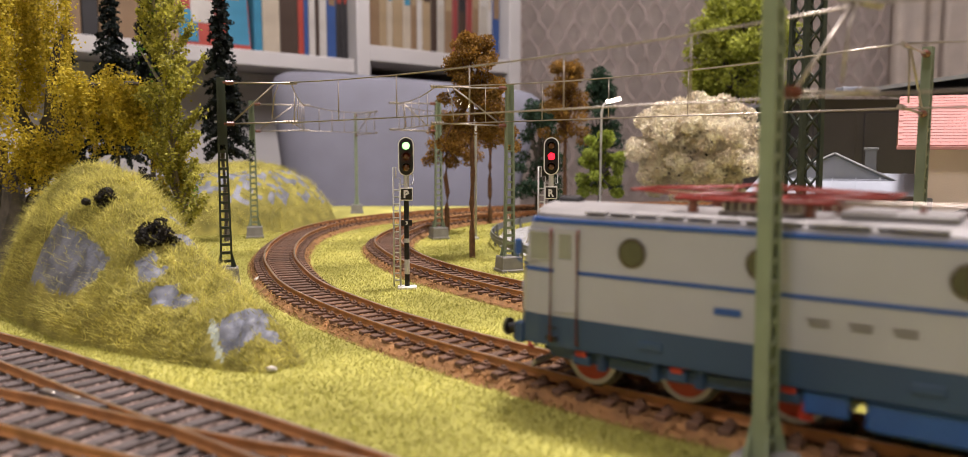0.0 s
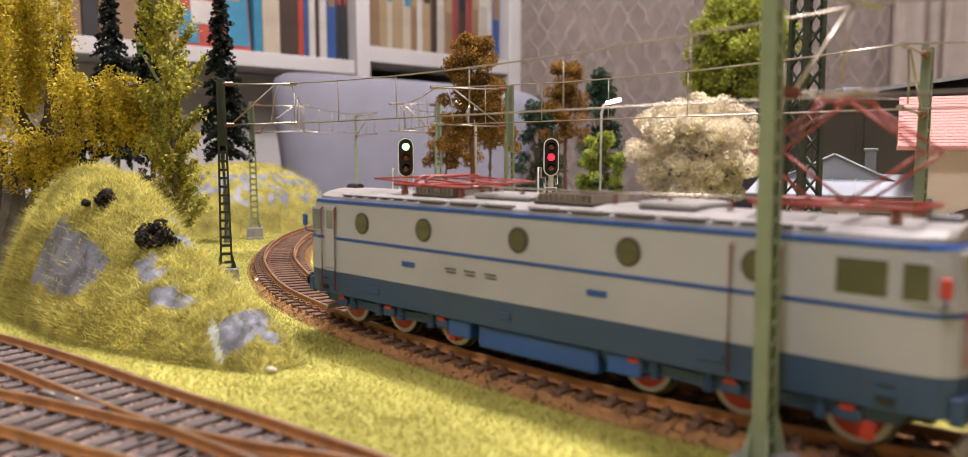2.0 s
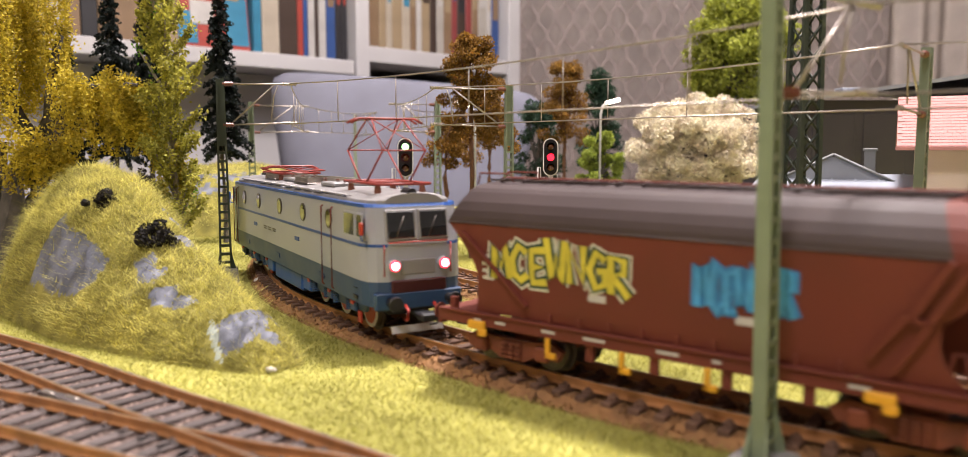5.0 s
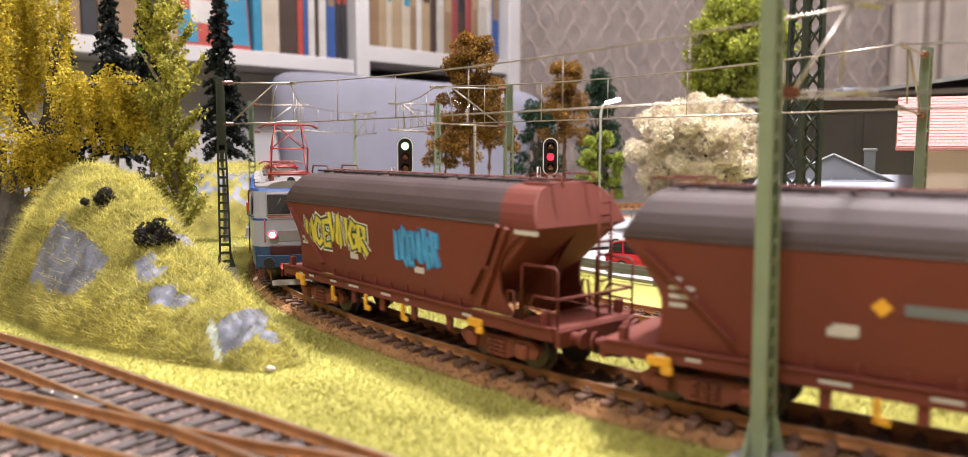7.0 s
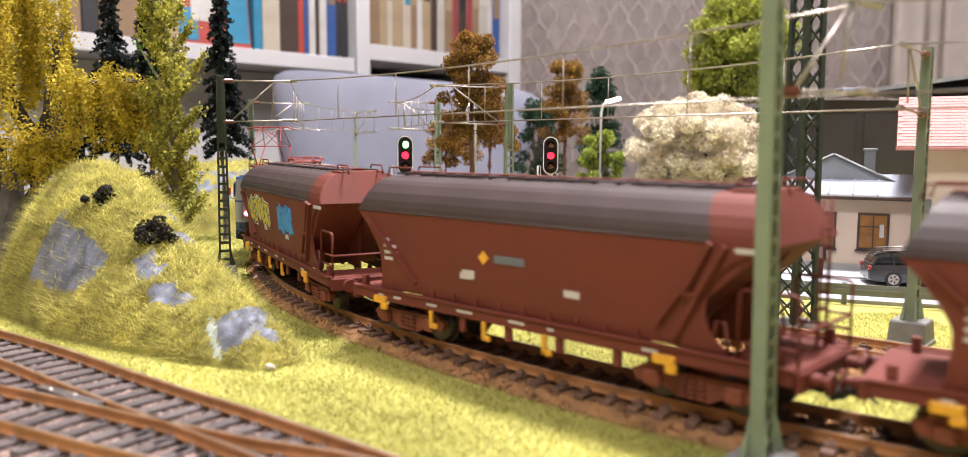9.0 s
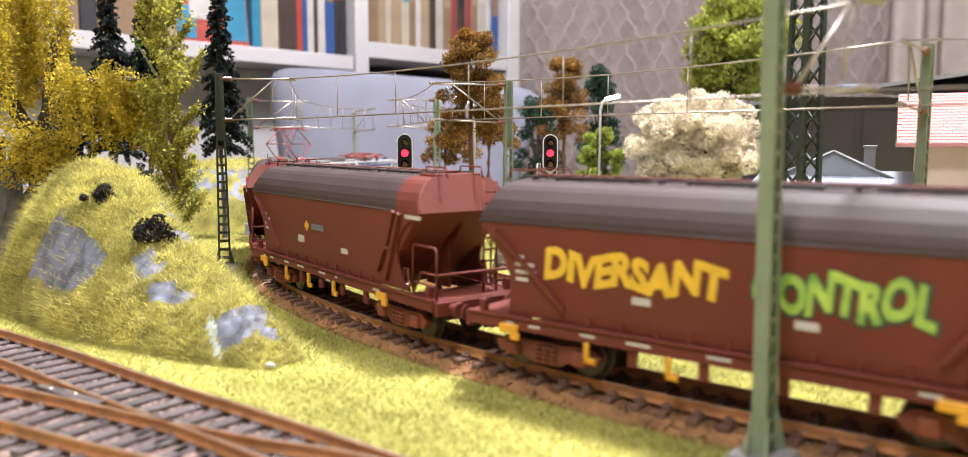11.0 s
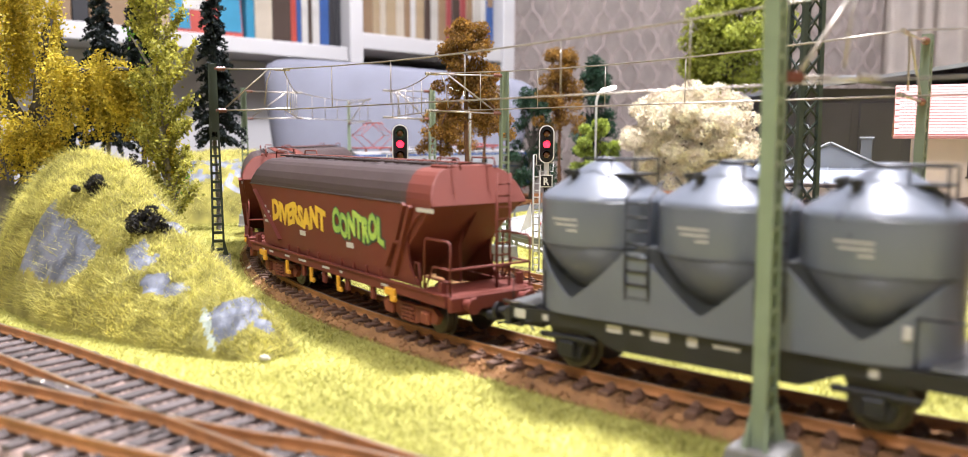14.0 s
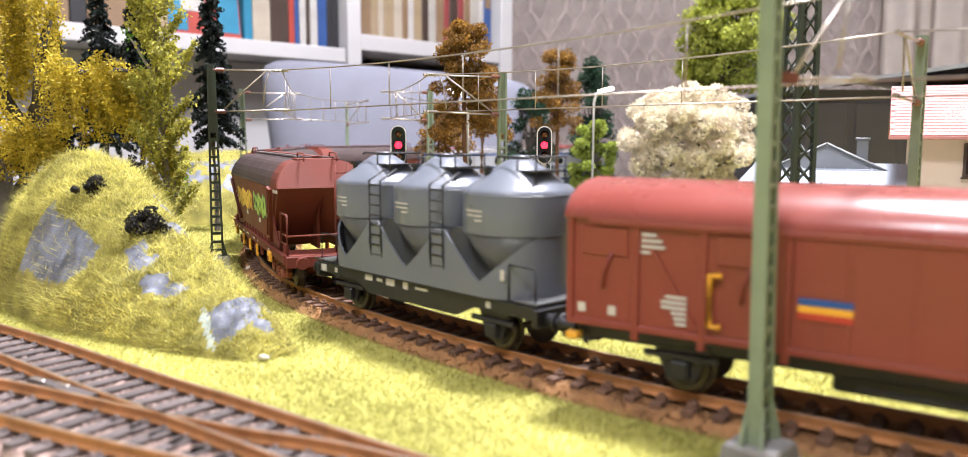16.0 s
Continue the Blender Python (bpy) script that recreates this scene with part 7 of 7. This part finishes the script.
def build_car(label, x, y, turn, paint, z=0.7):
    e = thing("car", label, "car", mpose(x, y, z, 0, 0, turn), "parked model cars")

    def hull(stations, name, mt, label=""):
        bm = bmesh.new()
        rings = []
        for sx, w, z0, z1 in stations:
            m = (z0 + z1) / 2
            rings.append([(sx, -w * 0.93, z0), (sx, w * 0.93, z0), (sx, w, z0 + (z1 - z0) * 0.25), (sx, w, m + (z1 - z0) * 0.15), (sx, w * 0.92, z1 - 0.3), (sx, w * 0.75, z1), (sx, -w * 0.75, z1), (sx, -w * 0.92, z1 - 0.3), (sx, -w, m + (z1 - z0) * 0.15), (sx, -w, z0 + (z1 - z0) * 0.25)])
        add_loft(bm, rings)
        return part(name, bm, mt, e, label, smooth=False)
    hull([(-26.6, 8.2, 4, 7.5), (-26, 9.4, 2.6, 9.6), (-23, 10.2, 2.2, 10.4), (-12, 10.4, 2.0, 10.6), (4, 10.4, 2.0, 10.2), (14, 10.3, 2.0, 9.6), (22, 10.0, 2.2, 8.8), (25.6, 9.2, 2.6, 7.6), (26.8, 7.6, 3.6, 6.2)], "body", paint)
    hull([(-25, 8.4, 9.8, 10.6), (-22.5, 8.4, 9.8, 15.2), (-18, 8.5, 9.8, 16.4), (-4, 8.5, 9.8, 16.8), (3, 8.3, 9.8, 15.8), (12.5, 8.4, 9.4, 10.2)], "cabin_glass", M_WINDOW, "dark tinted windows")
    hull([(-24, 7.6, 14.6, 15.6), (-18, 8.0, 16.2, 16.8), (-4, 8.0, 16.6, 17.2), (2.6, 7.6, 15.4, 16.3)], "roof", paint)
    for sy in (-1, 1):
        for px_ in (-15.5, -5, 4.5):
            bm = bmesh.new()
            add_loft(bm, [[(px_ - 0.6, sy * 9.2, 9.8), (px_ + 0.6, sy * 9.2, 9.8), (px_ + 0.6, sy * 8.7, 9.8)], [(px_ - 1.4, sy * 8.4, 16.2), (px_ - 0.4, sy * 8.4, 16.2), (px_ - 0.4, sy * 8.0, 16.2)]])
            part("window_pillar", bm, paint, e)
        rod("roof_rail", M_WIRE, e, [(-20, sy * 7.2, 16.8), (-4, sy * 7.2, 17.8), (2, sy * 7.0, 16.6)], 0.3)
        bx("headlight", M_WHITE_P, e, 24.0, 26.0, sy * 7.6 - 1.8, sy * 7.6 + 1.4, 6.2, 7.8, bevel=0.4)
        bx("tail_light", M_RED, e, -26.6, -25.4, sy * 8.0 - 1.3, sy * 8.0 + 1.3, 7.4, 9.6, bevel=0.3)
        bx("side_mirror", paint, e, 8, 9.6, sy * 11 - 0.9, sy * 11 + 0.9, 9.8, 11.2, bevel=0.3)
        for px_ in (-15.8, 15.8):
            bm = bmesh.new()
            add_cyl(bm, (px_, sy * 8.4, 3.55), (px_, sy * 10.5, 3.55), 3.75, 3.6, n=24)
            w = part("wheel", bm, M_BLACK, e)
            bm = bmesh.new()
            add_cyl(bm, (px_, sy * 10.45, 3.55), (px_, sy * 10.7, 3.55), 2.5, n=20)
            part("rim", bm, M_WIRE, w, "silver alloy rim")
            for k in range(5):
                bx("spoke_gap", M_BLACK, w, 0.8, 2.0, -0.3, 0.3, -0.06, 0.06, m=Matrix.Translation((px_, sy * 10.75, 3.55)) @ Matrix.Rotation(k * 1.2566, 4, "Y") @ Matrix.Rotation(math.pi / 2, 4, "X"))
    bx("grille", M_BLACK, e, 26.0, 27.0, -4, 4, 4.4, 7.0, bevel=0.3)
    bx("bumper_intake", M_BLACK, e, 26.2, 27.0, -6, 6, 2.9, 3.8, bevel=0.2)


def build_figurine():
    """A plain standing toy shape."""
    bm = bmesh.new()
    dark, pale, shirt = 0, 1, 2
    for s in (-1, 1):
        add_cyl(bm, (s * 1.2, 0, 0), (s * 1.15, 0, 9), 1.05, 1.35, n=10, mi=dark)
        add_cyl(bm, (s * 3.2, 0, 8.6), (s * 2.5, 0, 15.2), 0.8, 1.0, n=8, mi=dark)
    add_loft(bm, [[(a * math.cos(k * math.pi / 8), b * math.sin(k * math.pi / 8), z) for k in range(16)] for a, b, z in ((2.4, 1.6, 8.5), (2.7, 1.7, 11), (2.9, 1.7, 14.5), (1.9, 1.3, 16), (0.8, 0.8, 16.6))], mi=dark)
    add_box(bm, -1.0, 1.0, -1.95, -1.4, 9.5, 15.4, 0.2, mi=shirt)
    add_ball(bm, (0, 0, 18.0), 1.5, 0.9, 1.0, 1.15, n=2, mi=pale)
    ob = part("figurine", bm, [M_BLACK, mat("toy_skin_tone", (0.55, 0.33, 0.22), 0.6, vary=0.1, bump=0), M_WHITE_P], None, at=mpose(172, 404, 1.2))
    tagged(ob, "small painted standing toy figurine in dark suit", "figurine")


def build_street_lamp(x, y, h, turn, lit=True):
    e = thing("street_lamp", "slim pale street lamp with glowing head", "street lamp", mpose(x, y, 0, 0, 0, turn), "street lamps")
    rod("pole", M_POLE, e, [(0, 0, -0.5), (0, 0, h - 8), (1.5, 0, h - 2), (5, 0, h)], 1.0, n=8)
    bx("base", M_POLE, e, -2, 2, -2, 2, -0.5, 2, bevel=0.3)
    bx("lamp_head", M_LAMPLIT, e, 4, 15, -2.2, 2.2, -1.2, 1.4, bevel=0.6, m=Matrix.Translation((0, 0, h - 1)) @ Matrix.Rotation(math.radians(-14), 4, "Y"))


def build_yard():
    bm = bmesh.new()
    add_box(bm, 118, 235, 575, 800, -0.4, 0.5)
    tagged(part("pavement", bm, M_ROAD), "pale grey paved yard behind the lawn", "pavement", kind="structure")


build_road()
build_annex()
build_house()
build_hall()
build_car("anthracite estate model car with silver rims", 214, 383, -12, M_CAR_K)
build_car("bright red model car parked on the road", 92, 415, -38, M_CAR_R)
build_car("white model car parked behind the tracks", 68, 520, 20, M_CAR_W)
build_figurine()
build_street_lamp(88, 602, 100, 10)
build_street_lamp(-6, 572, 96, 200)
build_yard()
build_car("dark red model car parked on the yard", 204, 664, -38, M_CAR_D)
BUSHES = [(x_, y_, float(hill_height(np.array([x_]), np.array([y_]))[0]) + lift, q_, k_) for x_, y_, lift, q_, k_ in ((-144, 303, -1.5, 5.6, 1), (-118, 286, -1.5, 6.4, 2), (-176, 384, 48, 6, 3), (-165, 384, 48, 6, 4))]
for bxx, byy, bzz, bs, sd in BUSHES:
    build_bush(bxx, byy, bzz, bs, sd, "small black-brown bush on the hill grass", M_BLACKBUSH)
for k, (sx, sy_, s) in enumerate(((-92.5, 243, 2.0), (-88.7, 241.5, 1.9), (-78.4, 238.5, 2.3), (-63.5, 232.5, 1.6), (-122, 382, 3.0), (-112, 392, 2.5), (-30, 300, 1.0))):
    build_stone(sx, sy_, 0.6, s, k * 50, k)


def motions():
    for ob, behind, half in TRAIN:
        walk(ob, [(t, vehicle_pose(t, behind, half)) for t in np.linspace(0, 16, 33)])
    # the lenses turn when the signal changes
    for ob, z, changes in TURNING:
        walk(ob, [(t, mpose(0, -2.0, z, 0, 0, turn)) for t, turn in changes])
    # the wheels roll with the way gone, under a quarter turn from row to row
    for axle, x, r in WHEELS:
        rows = []
        for t in np.linspace(0, 16, 107):
            rows.append((t, mpose(x, 0, r) @ Matrix.Rotation((train_s(t) - train_s(0)) / r, 4, "Y")))
        walk(axle, rows)


motions()
